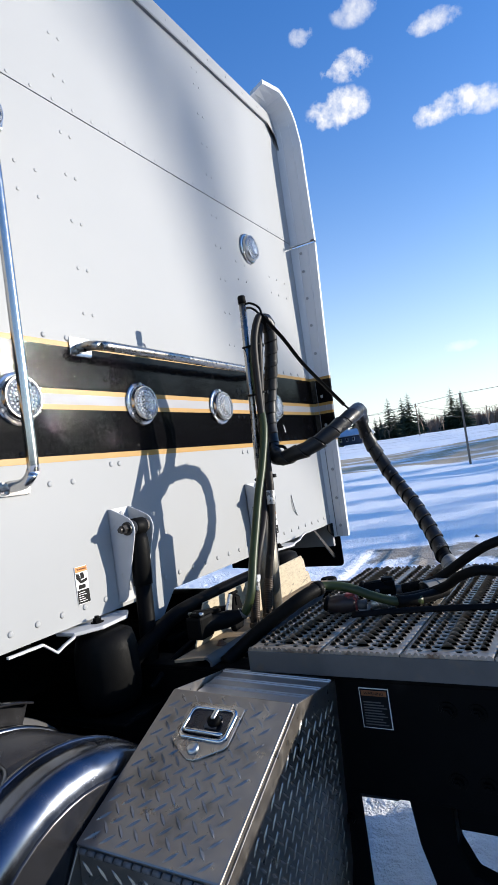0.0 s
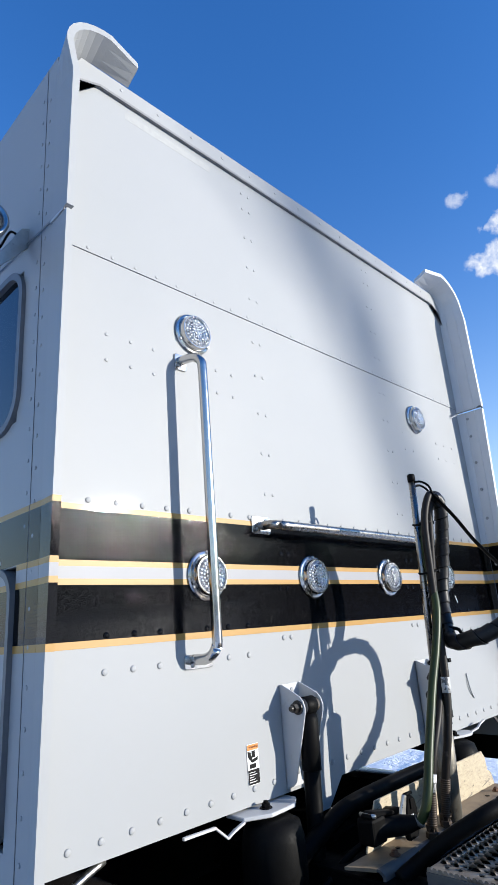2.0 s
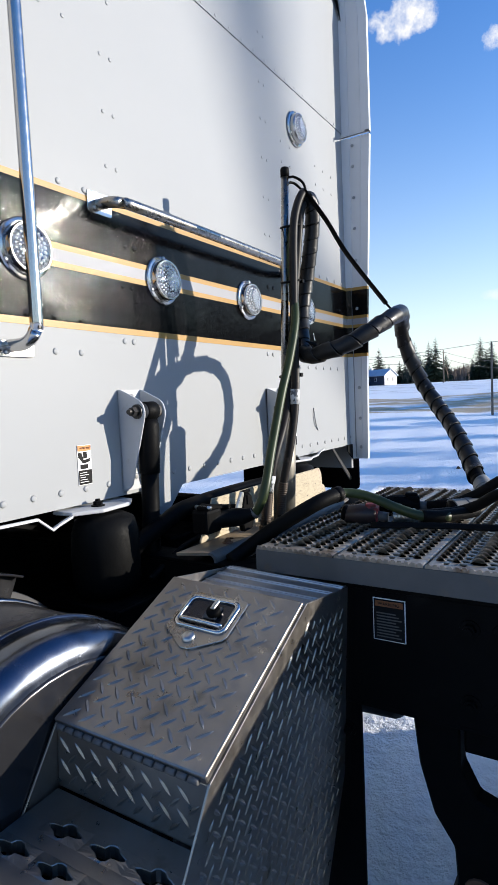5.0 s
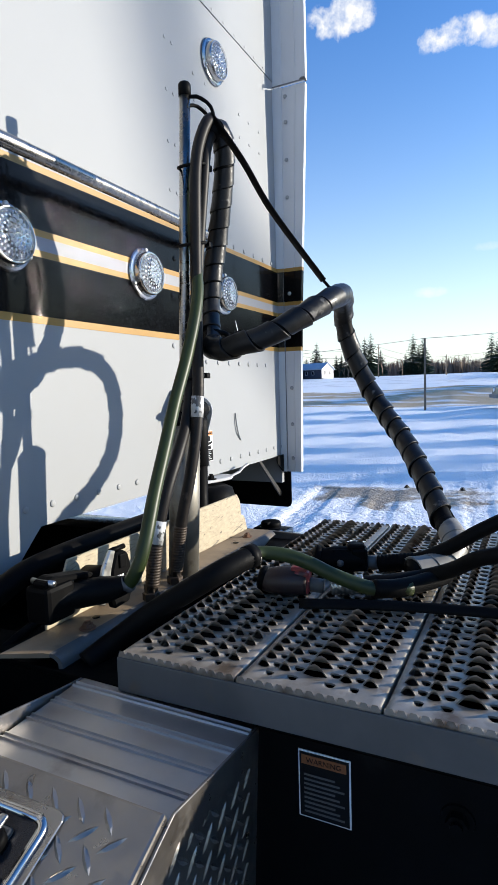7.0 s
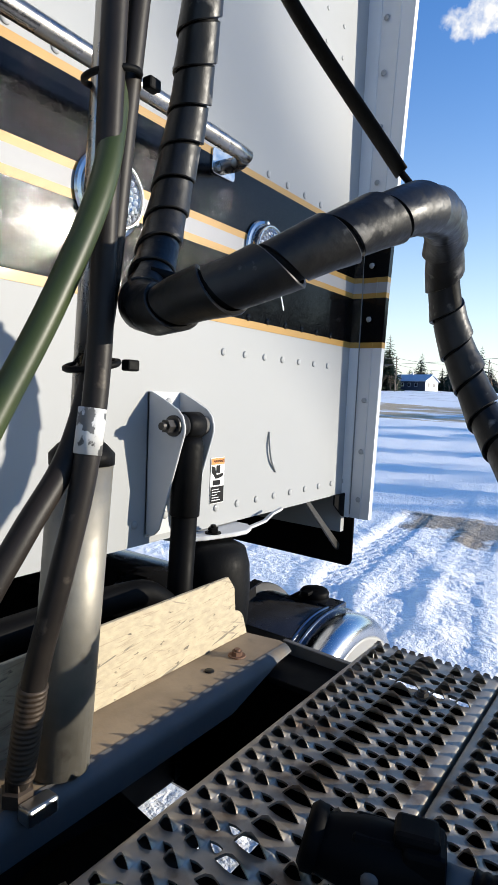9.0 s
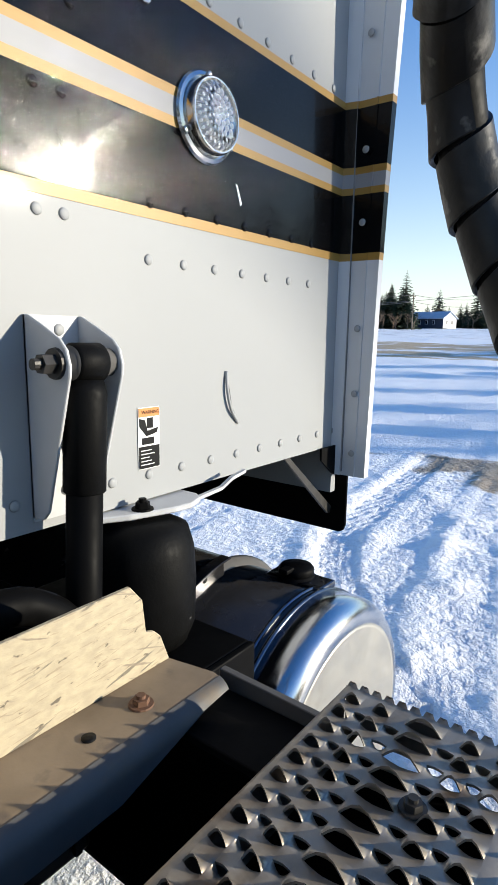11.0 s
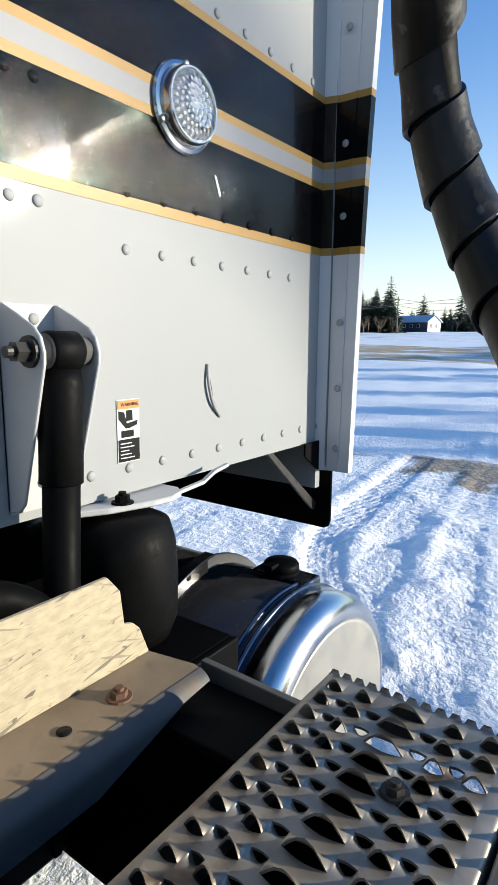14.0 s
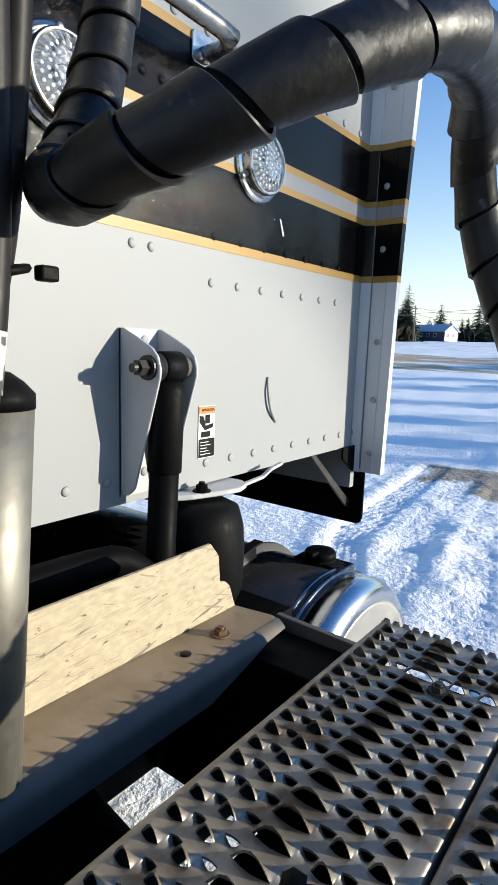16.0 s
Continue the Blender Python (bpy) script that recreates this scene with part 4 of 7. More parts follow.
# work lamp on the side
spot = thing("work_lamp", "round chrome work lamp on a bracket at the cab side", "work lamp")
SP = Matrix.Translation((-0.185, 0.110, 2.780)) @ Matrix.Rotation(radians(78), 4, "X") @ Matrix.Rotation(radians(-14), 4, "Y")
part("lamp_shell", lathe([(0.010, -0.085), (0.035, -0.080), (0.062, -0.055), (0.076, -0.015), (0.079, 0.0), (0.082, 0.004), (0.080, 0.012), (0.072, 0.014), (0.068, 0.008)], SP, 36), CHROME, spot, "chrome bowl and rim")
part("reflector", lathe([(0.012, -0.040), (0.045, -0.028), (0.067, 0.002)], SP, 32), CHROME, spot)
part("lens", lathe([(0.069, 0.004), (0.066, 0.010), (0.040, 0.017), (0.010, 0.020)], SP, 32), LENS, spot, "ribbed glass lens")
bars = bmesh.new()
for k in range(9):
    x = -0.056 + 0.014 * k
    add_box(bars, x - 0.0018, x + 0.0018, -math.sqrt(0.064 ** 2 - x * x), math.sqrt(0.064 ** 2 - x * x), 0.003, 0.0065, 0, SP)
part("lens_rib", bars, LENS, spot)
part("stem", tube([(-0.182, 0.13, 2.705), (-0.165, 0.14, 2.68), (-0.145, 0.15, 2.672)], 0.011, 12, 0.01), CHROME, spot)
part("lamp_bracket", prism([(-0.175, 2.668), (-0.11, 2.668), (-0.0225, 2.775), (-0.0225, 2.845), (-0.045, 2.835), (-0.12, 2.695), (-0.175, 2.688)], "y", 0.150, 0.157, 0.001), ZINC, spot, "zinc angle bracket")
part("wire", tube([(-0.20, 0.15, 2.72), (-0.205, 0.17, 2.67), (-0.15, 0.175, 2.66), (-0.10, 0.17, 2.75), (-0.07, 0.165, 2.82), (-0.04, 0.165, 2.80), (-0.022, 0.165, 2.78)], 0.0035, 8, 0.01), RUBBER, spot, "black wire")

# ---- chassis under and behind the cab ----
for xo, xi in ((0.737, 0.825), (1.62, 1.53)):
    fr = thing("frame_rail", "black painted steel truck frame rail", "frame rail", "truck frame rails")
    d = 1 if xi > xo else -1
    part("web", box(min(xo, xo + d * 0.01), max(xo, xo + d * 0.01), -3.2, 2.6, 0.772, 1.02), BLACK_M, fr)
    part("top_flange", box(min(xo, xi), max(xo, xi), -3.2, 2.6, 1.02, 1.03, 0.002), BLACK_M, fr)
    part("bottom_flange", box(min(xo, xi), max(xo, xi), -3.2, 2.6, 0.762, 0.772, 0.002), BLACK_M, fr)
    for y in (-2.3, -2.2, -1.3, -1.12, -0.98, -0.92, -0.60, -0.12, 0.3):
        for z in (0.82, 0.97):
            part("bolt", hex_bolt(0.013, 0.014, Matrix.Translation((xo, y, z)) @ Matrix.Rotation(radians(-90 * d), 4, "Y")), BLACK_M, fr)
label = thing("frame_label", "black warning label with fine print on the frame rail", "label")
part("label_sheet", box(0.7352, 0.7366, -0.795, -0.726, 0.917, 1.007), PAPER, label)
part("label_face", box(0.7342, 0.7351, -0.793, -0.728, 0.919, 1.005), INK, label)
part("label_header", box(0.7332, 0.7341, -0.790, -0.731, 0.990, 1.002), material("dark_orange_ink", (0.20, 0.065, 0.015), 0.5, scale=60), label, "orange header")
rows = bmesh.new()
for k in range(9):
    add_box(rows, 0.7334, 0.7341, -0.787 + 0.006 * (k % 3), -0.734, 0.925 + 0.0062 * k, 0.9275 + 0.0062 * k)
part("label_text", rows, STEEL_D, label, "unreadable rows of small print")
words("WARNING", 0.0095, INK, label, Matrix.Translation((0.7328, -0.7605, 0.9955)) @ Matrix.Rotation(radians(-90), 4, "Z") @ TO_BACK, "black header lettering")
# unseen sheet, added so the slits in the deck look dark
lone("frame_underplate", box(0.83, 1.525, -2.30, -0.36, 0.800, 0.812, 0.002), BLACK_M, "added black sheet that keeps the deck openings dark", "steel plate")
for y in (-1.75, -0.15, 0.9):
    lone("crossmember", box(0.83, 1.525, y, y + 0.10, 0.79, 1.0, 0.006), BLACK_M, "black steel frame crossmember", "crossmember", "frame crossmembers")
gear = thing("gearbox", "grimy black gearbox between the frame rails", "gearbox")
GM = Matrix.Translation((1.18, 0.25, 0.72)) @ TO_BACK
part("bell_housing", lathe([(0.19, -0.6), (0.24, -0.5), (0.26, 0.2), (0.22, 0.5)], GM, 24), BLACK_M, gear)
part("rear_case", lathe([(0.05, -1.2), (0.16, -1.15), (0.18, -0.62)], GM, 24), BLACK_M, gear)
part("front_case", lathe([(0.215, 0.51), (0.20, 0.9), (0.1, 1.0)], GM, 24), BLACK_M, gear)
part("cover_plate", box(1.06, 1.30, 0.10, 0.55, 0.955, 0.985, 0.008), BLACK_M, gear)
hanger = bmesh.new()
add_prism(hanger, [(-0.895, 0.765), (-0.800, 0.765), (-0.812, 0.66), (-0.840, 0.56), (-0.880, 0.50), (-0.885, 0.42), (-0.872, 0.405), (-0.872, 0.36), (-0.90, 0.33), (-1.9, 0.35), (-1.9, 0.57), (-0.97, 0.60), (-0.925, 0.615), (-0.895, 0.675)], "x", 0.75, 0.80, 0.004)
box_hanger = thing("box_hanger_plate", "black steel plate carrying the step box below the frame", "steel plate")
part("plate", box(0.742, 0.752, -0.690, -0.36, 0.16, 0.765, 0.003), BLACK_M, box_hanger)
part("bolt", hex_bolt(0.012, 0.012, Matrix.Translation((0.742, -0.66, 0.70)) @ Matrix.Rotation(radians(-90), 4, "Y")), BLACK_M, box_hanger)
hg = thing("spring_hanger", "black cast suspension hanger below the frame rail", "hanger")
part("casting", hanger, BLACK_M, hg)
part("bolt", hex_bolt(0.022, 0.025, Matrix.Translation((0.75, -0.93, 0.42)) @ Matrix.Rotation(radians(-90), 4, "Y")), RUST, hg)
part("gusset", box(0.757, 0.793, -1.45, -0.90, 0.705, 0.765, 0.006), BLACK_M, hg)

# ---- the walkway deck of serrated grating planks ----
X0, X1, ZD = 0.728, 1.632, 1.090
deck = thing("walkway_deck", "weathered serrated aluminium walkway deck on the frame", "deck")


TOOTH = [(0.019, 0.0098, 1), (0.0345, 0.0070, -1), (0.050, 0.0100, 1), (0.0665, 0.0085, -1), (0.0925, 0.0190, 2),
         (0.1185, 0.0085, -1), (0.135, 0.0100, 1), (0.1505, 0.0070, -1), (0.166, 0.0098, 1)]


def plank_mesh(width, seed):
    """A channel plank: rolled edges, rows of slits with one lip pressed up into an open arch, and staggered rows pressed down."""
    rnd = random.Random(seed)
    verts, faces = [], []
    L, pitch, n = X1 - X0, 0.0262, 16
    cuts = [0.0095] + [(TOOTH[k][0] + TOOTH[k][1] * 0.95 + TOOTH[k + 1][0] - TOOTH[k + 1][1] * 0.95) / 2 for k in range(8)] + [width - 0.0145]

    def flat(xa, xb, ya, yb):
        b = len(verts)
        verts.extend([(xa, ya, 0), (xb, ya, 0), (xb, yb, 0), (xa, yb, 0)])
        faces.append((b, b + 1, b + 2, b + 3))

    def cell(xs, y0, y1, half, turn):
        b, cy = len(verts), (y0 + y1) / 2
        half = min(half, (y1 - y0) * 0.495)
        up = (0.0150 if turn == 2 else 0.0115 if turn == 1 else -0.0080) * rnd.uniform(0.85, 1.1)
        xc = xs + 0.0005
        rings = [[] for _ in range(6)]
        for k in range(n):
            a = 2 * math.pi * k / n
            c, s = math.cos(a), math.sin(a)
            q = 1 / max(abs(c), abs(s))
            o = Vector((xs + c * q * pitch / 2, cy + s * q * (y1 - y0) / 2, 0))
            arch = max(0.0, 1 - abs(s) ** 1.8) ** 1.15
            if turn > 0:
                rim = Vector((xc + 0.0012 * arch, cy + s * half, up * arch)) if c > 0.01 else Vector((xc - 0.0022 * arch, cy + s * half, -0.0012 * arch))
            else:
                rim = Vector((xc + 0.0010 * arch, cy + s * half, 0.0006 * arch)) if c > 0.01 else Vector((xc - 0.0010 * arch, cy + s * half, up * arch))
            rings[0].append(o)
            for r, f in enumerate((0.30, 0.58, 0.82)):
                mid = o.lerp(rim, f)
                mid.z = rim.z * f ** 2.0
                rings[r + 1].append(mid)
            rings[4].append(rim)
            rings[5].append(rim + Vector((0.0006 if c > 0 else -0.0004, 0, -0.0030)))
        for ring in rings:
            verts.extend(ring)
        for r in range(5):
            for k in range(n):
                j = (k + 1) % n
                faces.append((b + r * n + k, b + r * n + j, b + (r + 1) * n + j, b + (r + 1) * n + k))

    for (yc, half, turn), y0, y1 in zip(TOOTH, cuts, cuts[1:]):
        first = L - 0.023 - (0.0 if turn > 0 else pitch / 2)
        count = 33
        flat(first + pitch / 2, L, y0, y1)
        for k in range(count):
            cell(first - pitch * k, y0, y1, half, turn)
        flat(0, first - pitch * (count - 0.5), y0, y1)
    # smooth edge strips, rolled down at both long sides
    for prof in ([(cuts[0], 0), (0.004, 0), (0.001, -0.002), (0.0, -0.006), (0.0, -0.045), (0.02, -0.048)],
                 [(cuts[-1], 0), (width - 0.004, 0), (width - 0.001, -0.002), (width, -0.006), (width, -0.045), (width - 0.02, -0.048)]):
        b = len(verts)
        for y, z in prof:
            verts.extend([(0, y, z), (L, y, z)])
        for k in range(len(prof) - 1):
            faces.append((b + 2 * k, b + 2 * k + 1, b + 2 * k + 3, b + 2 * k + 2))
    # saw-toothed end lips
    m = int(width / 0.0135)
    for x, d in ((0.0, -1), (L, 1)):
        for k in range(m):
            b = len(verts)
            ya, yb = width * k / m, width * (k + 1) / m
            ym, h = (ya + yb) / 2, (yb - ya) * 0.24
            verts.extend([(x, ya, 0.0), (x, yb, 0.0), (x + d * 0.003, yb, -0.004), (x + d * 0.004, ym + h, 0.0035), (x + d * 0.004, ym - h, 0.0035), (x + d * 0.003, ya, -0.004), (x + d * 0.003, yb, -0.05), (x + d * 0.003, ya, -0.05)])
            faces.append((b, b + 1, b + 2, b + 3, b + 4, b + 5))
            faces.append((b + 5, b + 4, b + 3, b + 2, b + 6, b + 7))
    bm = bmesh.new()
    bm.from_mesh(mesh_from(verts, faces))
    bmesh.ops.remove_doubles(bm, verts=bm.verts, dist=0.00015)
    bmesh.ops.recalc_face_normals(bm, faces=bm.faces)
    if sum(f.normal.z * f.calc_area() for f in bm.faces) < 0:
        bmesh.ops.reverse_faces(bm, faces=bm.faces)
    me = bpy.data.meshes.new("plank")
    bm.to_mesh(me)
    bm.free()
    me.polygons.foreach_set("use_smooth", [True] * len(me.polygons))
    me.set_sharp_from_angle(angle=radians(62))
    me.materials.append(DECK)
    return me


plank_a, plank_b = plank_mesh(0.1915, 1), plank_mesh(0.1915, 2)
for k in range(10):
    ob = new("plank", (plank_a, plank_b)[k % 2])
    ob.parent = deck
    # the far side of the walkway lies front edge first: rows are counted from the cab
    ob.matrix_local = Matrix.Translation((X0, -0.450 - 0.1945 * k, ZD)) @ Matrix.Scale(-1, 4, (0, 1, 0))
    for x, y in ((X0 + 0.06, -0.12), (X1 - 0.124, -0.119)):
        part("deck_bolt", hex_bolt(0.0078, 0.008, Matrix.Translation((x, -y, 0.001))), GRIMY, ob, "grimy bolt head")
part("side_angle", box(X0 - 0.0075, X0 - 0.0035, -2.395, -0.450, 1.034, 1.084, 0.001), STEEL_D, deck, "dark steel side angle")
for x in (0.77, 1.59):
    part("deck_support", box(x - 0.02, x + 0.02, -2.38, -0.46, 1.031, 1.041), BLACK_M, deck)

# ---- the bent angle that carries the hose post ----
angle = thing("mounting_angle", "scuffed cream steel angle bolted across the frame", "steel angle")
back = bmesh.new()
add_prism(back, [(0.80, 1.064), (0.83, 1.11), (0.86, 1.168), (1.530, 1.172), (1.548, 1.150), (1.553, 1.108), (1.566, 1.104), (1.576, 1.094), (1.590, 1.058), (0.80, 1.058)], "y", -0.231, -0.225, 0.001)
part("upright_flange", back, BEAM, angle, "scratched cream upright flange")


def taper(bm):
    for v in bm.verts:
        if v.co.x > 1.5:
            v.co.x += 0.012 if v.co.z > 1.045 and v.co.y < -0.28 else -0.16 * max(0.0, (1.052 - v.co.z) / 0.046)
        if v.co.x < 0.9:
            v.co.x -= 0.05 * (v.co.y + 0.33) / 0.1
    me = bpy.data.meshes.new("flange")
    bm.to_mesh(me)
    bm.free()
    me.polygons.foreach_set("use_smooth", [True] * len(me.polygons))
    me.set_sharp_from_angle(angle=radians(40))
    return me


part("foot_flange", taper(prism([(-0.229, 1.058), (-0.292, 1.0575), (-0.301, 1.0555), (-0.300, 1.049), (-0.229, 1.051)], "x", 0.75, 1.59)), BEAM_T, angle, "dirty brown lower flange")
arc = [(-0.295 - 0.024 * math.sin(radians(q)), 1.0335 + 0.024 * math.cos(radians(q))) for q in range(16, 91, 9)]
inner = [(-0.295 - 0.018 * math.sin(radians(q)), 1.0335 + 0.018 * math.cos(radians(q))) for q in range(16, 91, 9)]
# same paint as the flange; the lip's shade is coloured in as dark grey
part("rolled_lip", taper(prism(arc + [(-0.319, 1.008), (-0.313, 1.008)] + inner[::-1], "x", 0.75, 1.59)), STEEL_D, angle, "rolled lip in a darker grey that stands for its shade")
part("bolt", hex_bolt(0.0095, 0.009, Matrix.Translation((1.506, -0.272, 1.058))), RUST, angle, "rusty bolt")
part("bolt", hex_bolt(0.010, 0.010, Matrix.Translation((0.835, -0.292, 1.058))), RUST, angle, "rusty bolt")
part("bolt_hole", lathe([(0.0075, 0.0), (0.0075, 0.0012), (0.002, 0.0013)], Matrix.Translation((1.437, -0.272, 1.058)), 14), INK, angle, "empty bolt hole")
part("bolt_hole", lathe([(0.007, 0.0), (0.007, 0.0012), (0.002, 0.0013)], Matrix.Translation((0.88, -0.272, 1.058)), 14), INK, angle, "empty bolt hole")
cross = thing("deck_crosspiece", "dark grey steel plate between angle and deck", "steel plate")
part("plate", prism([(-0.445, 1.045), (-0.285, 1.05), (-0.285, 0.985), (-0.445, 0.975)], "x", 1.622, 1.632, 0.001), STEEL_D, cross)

# ---- air springs and shock absorbers that carry the cab ----
for x, yc in ((0.640, -0.045), (1.738, -0.022)):
    sp = thing("cab_air_spring", "black rubber cab air spring under a white plate", "air spring", "cab air springs")
    part("bellows", lathe([(0.030, 0.95), (0.074, 0.955), (0.086, 0.985), (0.088, 1.06), (0.085, 1.11), (0.075, 1.145), (0.050, 1.158)], Matrix.Translation((x, yc, 0)), 28), RUBBER, sp, "black rubber bellows")
    part("piston", lathe([(0.045, 0.80), (0.050, 0.81), (0.050, 0.95), (0.03, 0.952)], Matrix.Translation((x, yc, 0)), 20), BLACK_M, sp)
    outline = [(x - 0.10, 0.03), (x - 0.10, -0.040), (x - 0.03, -0.078), (x + 0.07, -0.070), (x + 0.12, -0.03), (x + 0.12, 0.03)]
    if x > 1:
        outline = [(1.64, 0.03), (1.655, -0.012), (1.70, -0.037), (1.775, -0.060), (1.812, -0.064), (1.845, -0.052), (1.862, -0.030), (1.862, 0.03)]
    part("top_plate", prism(outline, "z", 1.166, 1.176, 0.002), WHITE_B, sp, "white painted top plate")
    part("plate_bolt", hex_bolt(0.012, 0.014, Matrix.Translation((x - 0.005, -0.030, 1.176))), BLACK_M, sp)
    s = 1 if x > 1 else -1
    bent = [(0.09, 1.176), (0.105, 1.174), (0.175, 1.180), (0.205, 1.193), (0.245, 1.200)] if x > 1 else [(0.10, 1.170), (0.135, 1.160), (0.16, 1.150), (0.20, 1.182), (0.30, 1.184)]
    part("plate_edge", prism([(x + s * q, z) for q, z in bent] + [(x + s * q, z - 0.006) for q, z in bent[::-1]], "y", -0.046, -0.038), WHITE_B, sp, "bent white stiffener")
for x in (0.801, 1.602):
    sh = thing("shock_absorber", "black cab shock absorber on a pivot bolt", "shock absorber", "cab shock absorbers")
    top, low = Vector((x, -0.070, 1.413)), Vector((x - 0.030, -0.078, 0.93))
    ax = (top - low).to_track_quat("Z", "Y").to_matrix().to_4x4()
    m = Matrix.Translation(low) @ ax
    part("tube", lathe([(0.018, 0.0), (0.0235, 0.003), (0.0245, 0.006), (0.0245, 0.32), (0.022, 0.322)], m, 24), BLACK_M, sh)
    part("dust_sleeve", lathe([(0.0265, 0.312), (0.0285, 0.314), (0.0285, 0.445), (0.024, 0.462)], m, 24), RUBBER, sh, "black rubber dust sleeve")
    part("eye", lathe([(0.022, -0.024), (0.026, -0.020), (0.026, 0.020), (0.022, 0.024)], Matrix.Translation(top) @ Matrix.Rotation(radians(90), 4, "Y"), 24), RUBBER, sh, "black bushed eye")
    part("bushing", lathe([(0.019, -0.037), (0.019, -0.025), (0.0225, -0.025), (0.0225, 0.025), (0.019, 0.025), (0.019, 0.037)], Matrix.Translation(top) @ Matrix.Rotation(radians(90), 4, "Y"), 24), STEEL_D, sh, "worn steel bushing")
    part("lower_mount", box(x - 0.08, x + 0.02, -0.13, -0.03, 0.90, 0.935, 0.006), BLACK_M, sh)
# unseen panel, added to stop daylight leaking in from the front
lone("engine_firewall", box(0.0, 2.4, 1.5, 1.54, 0.30, 1.12), BLACK_M, "added black panel that blocks daylight under the cab", "panel", kind="structure")
# torque bar and lines between rails and cab floor
lone("cab_suspension_beam", tube([(0.62, -0.10, 1.04), (0.80, -0.10, 1.10), (0.95, -0.095, 1.128), (1.40, -0.08, 1.128), (1.52, -0.08, 1.10), (1.60, -0.08, 1.0)], 0.024, 16, 0.02), BLACK_M, "black tubular cab suspension beam", "suspension beam")
shelf = thing("suspension_shelf", "black steel shelf under the air springs", "steel shelf")
part("shelf_plate", box(0.55, 1.85, -0.16, 0.30, 0.925, 0.945, 0.004), BLACK_M, shelf)
part("front_lip", box(0.55, 1.85, -0.172, -0.160, 0.875, 0.945, 0.003), BLACK_M, shelf)
for x in (0.60, 0.86, 1.50, 1.80):
    part("gusset", prism([(-0.158, 0.924), (0.20, 0.924), (-0.158, 0.80)], "x", x - 0.005, x + 0.005), BLACK_M, shelf)
lone("air_line", tube([(0.70, -0.14, 0.98), (0.82, -0.16, 1.04), (1.0, -0.17, 1.06), (1.2, -0.16, 1.05), (1.45, -0.13, 1.04)], 0.009, 10, 0.02), RUBBER, "black rubber air line behind the angle", "air line")

# ---- fuel tanks ----
def tank(x, z, r, y_end, label, bright_end):
    roll = 0.042 if bright_end else 0.048
    tk = thing("fuel_tank", label, "fuel tank", "fuel tanks")
    m = Matrix.Translation((x, y_end, z)) @ TO_BACK
    part("shell", lathe([(r - 0.01, -1.75), (r, -1.74), (r, -0.045), (r - 0.006, -0.04)], m, 64), BLACK_T, tk)
    # the darker end takes the metal with the sky's reflection coloured in
    part("end_cap", lathe([(r + 0.003, -0.05), (r + 0.003, -0.008)] + [(r - roll + (roll + 0.003) * math.cos(radians(a)), roll * 1.12 * math.sin(radians(a))) for a in range(5, 86, 10)], m, 64), TANKM if not bright_end else TANKP, tk, "polished rolled end")
    part("end_face", lathe([(r - roll + 0.002, roll * 1.112), (r - roll - 0.012, roll * 1.125), (r * 0.4, roll * 1.2), (0.03, roll * 1.25)], m, 48), BLACK_T if not bright_end else TANKF, tk, "domed end face")
    part("end_bead", lathe([(r + 0.001, -0.056), (r + 0.007, -0.053), (r + 0.007, -0.046), (r + 0.001, -0.043)], m, 64), TANKM, tk)
    return tk


TANKF = material("dull_tank_face", (0.36, 0.35, 0.325), 0.48, 0.6, second=(0.28, 0.27, 0.245), scale=6, rvar=0.08, bump=0.04, bscale=60, grime=(0.22, 0.20, 0.17), gscale=6, gcut=0.58)
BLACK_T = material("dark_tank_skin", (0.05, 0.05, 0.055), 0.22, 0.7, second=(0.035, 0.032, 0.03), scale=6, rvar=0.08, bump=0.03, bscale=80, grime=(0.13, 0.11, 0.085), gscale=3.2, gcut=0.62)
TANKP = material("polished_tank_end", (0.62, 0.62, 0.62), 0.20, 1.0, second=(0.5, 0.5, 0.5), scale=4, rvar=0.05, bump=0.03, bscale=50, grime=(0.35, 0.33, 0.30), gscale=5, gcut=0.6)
tl = tank(0.215, 0.715, 0.335, -0.335, "polished round fuel tank beside the step box, grimy on top", False)
tr = tank(2.118, 0.610, 0.298, -0.165, "dark round fuel tank with polished end over snow", True)


def filler(tk, x, y, z, r):
    part("filler_neck", lathe([(r * 1.55, 0.0), (r * 1.5, 0.006), (r * 1.15, 0.012), (r * 1.1, 0.022), (r * 0.9, 0.023)], Matrix.Translation((x, y, z)), 30), BLACK_M, tk, "raised filler neck")
    cap = part("filler_cap", lathe([(r, 0.0), (r * 1.08, 0.003), (r * 1.08, 0.017), (r * 0.95, 0.023), (r * 0.3, 0.024)], Matrix.Translation((x, y, z + 0.018)), 30), BLACK_M, tk, "black fuel cap")
    part("cap_tab", box(x - r * 1.5, x - r * 0.7, y - 0.012, y + 0.012, z + 0.036, z + 0.046, 0.003), BLACK_M, cap)


# the filler of the near tank: a low cap in a pressed oval, with a locking bar
FA, FY = radians(114), -0.205
on_tank = Matrix.Translation((0.215 + 0.335 * math.cos(FA), FY, 0.715 + 0.335 * math.sin(FA))) @ Matrix.Rotation(radians(90) - FA, 4, "Y")
part("filler_oval", tube([(0.215 + 0.337 * math.cos(FA + 0.27 * math.cos(q)), FY - 0.012 + 0.082 * math.sin(q), 0.715 + 0.337 * math.sin(FA + 0.27 * math.cos(q))) for q in [2 * math.pi * k / 28 for k in range(29)]], 0.0050, 8, 0.02), TANKM, tl, "pressed oval rim round the filler")
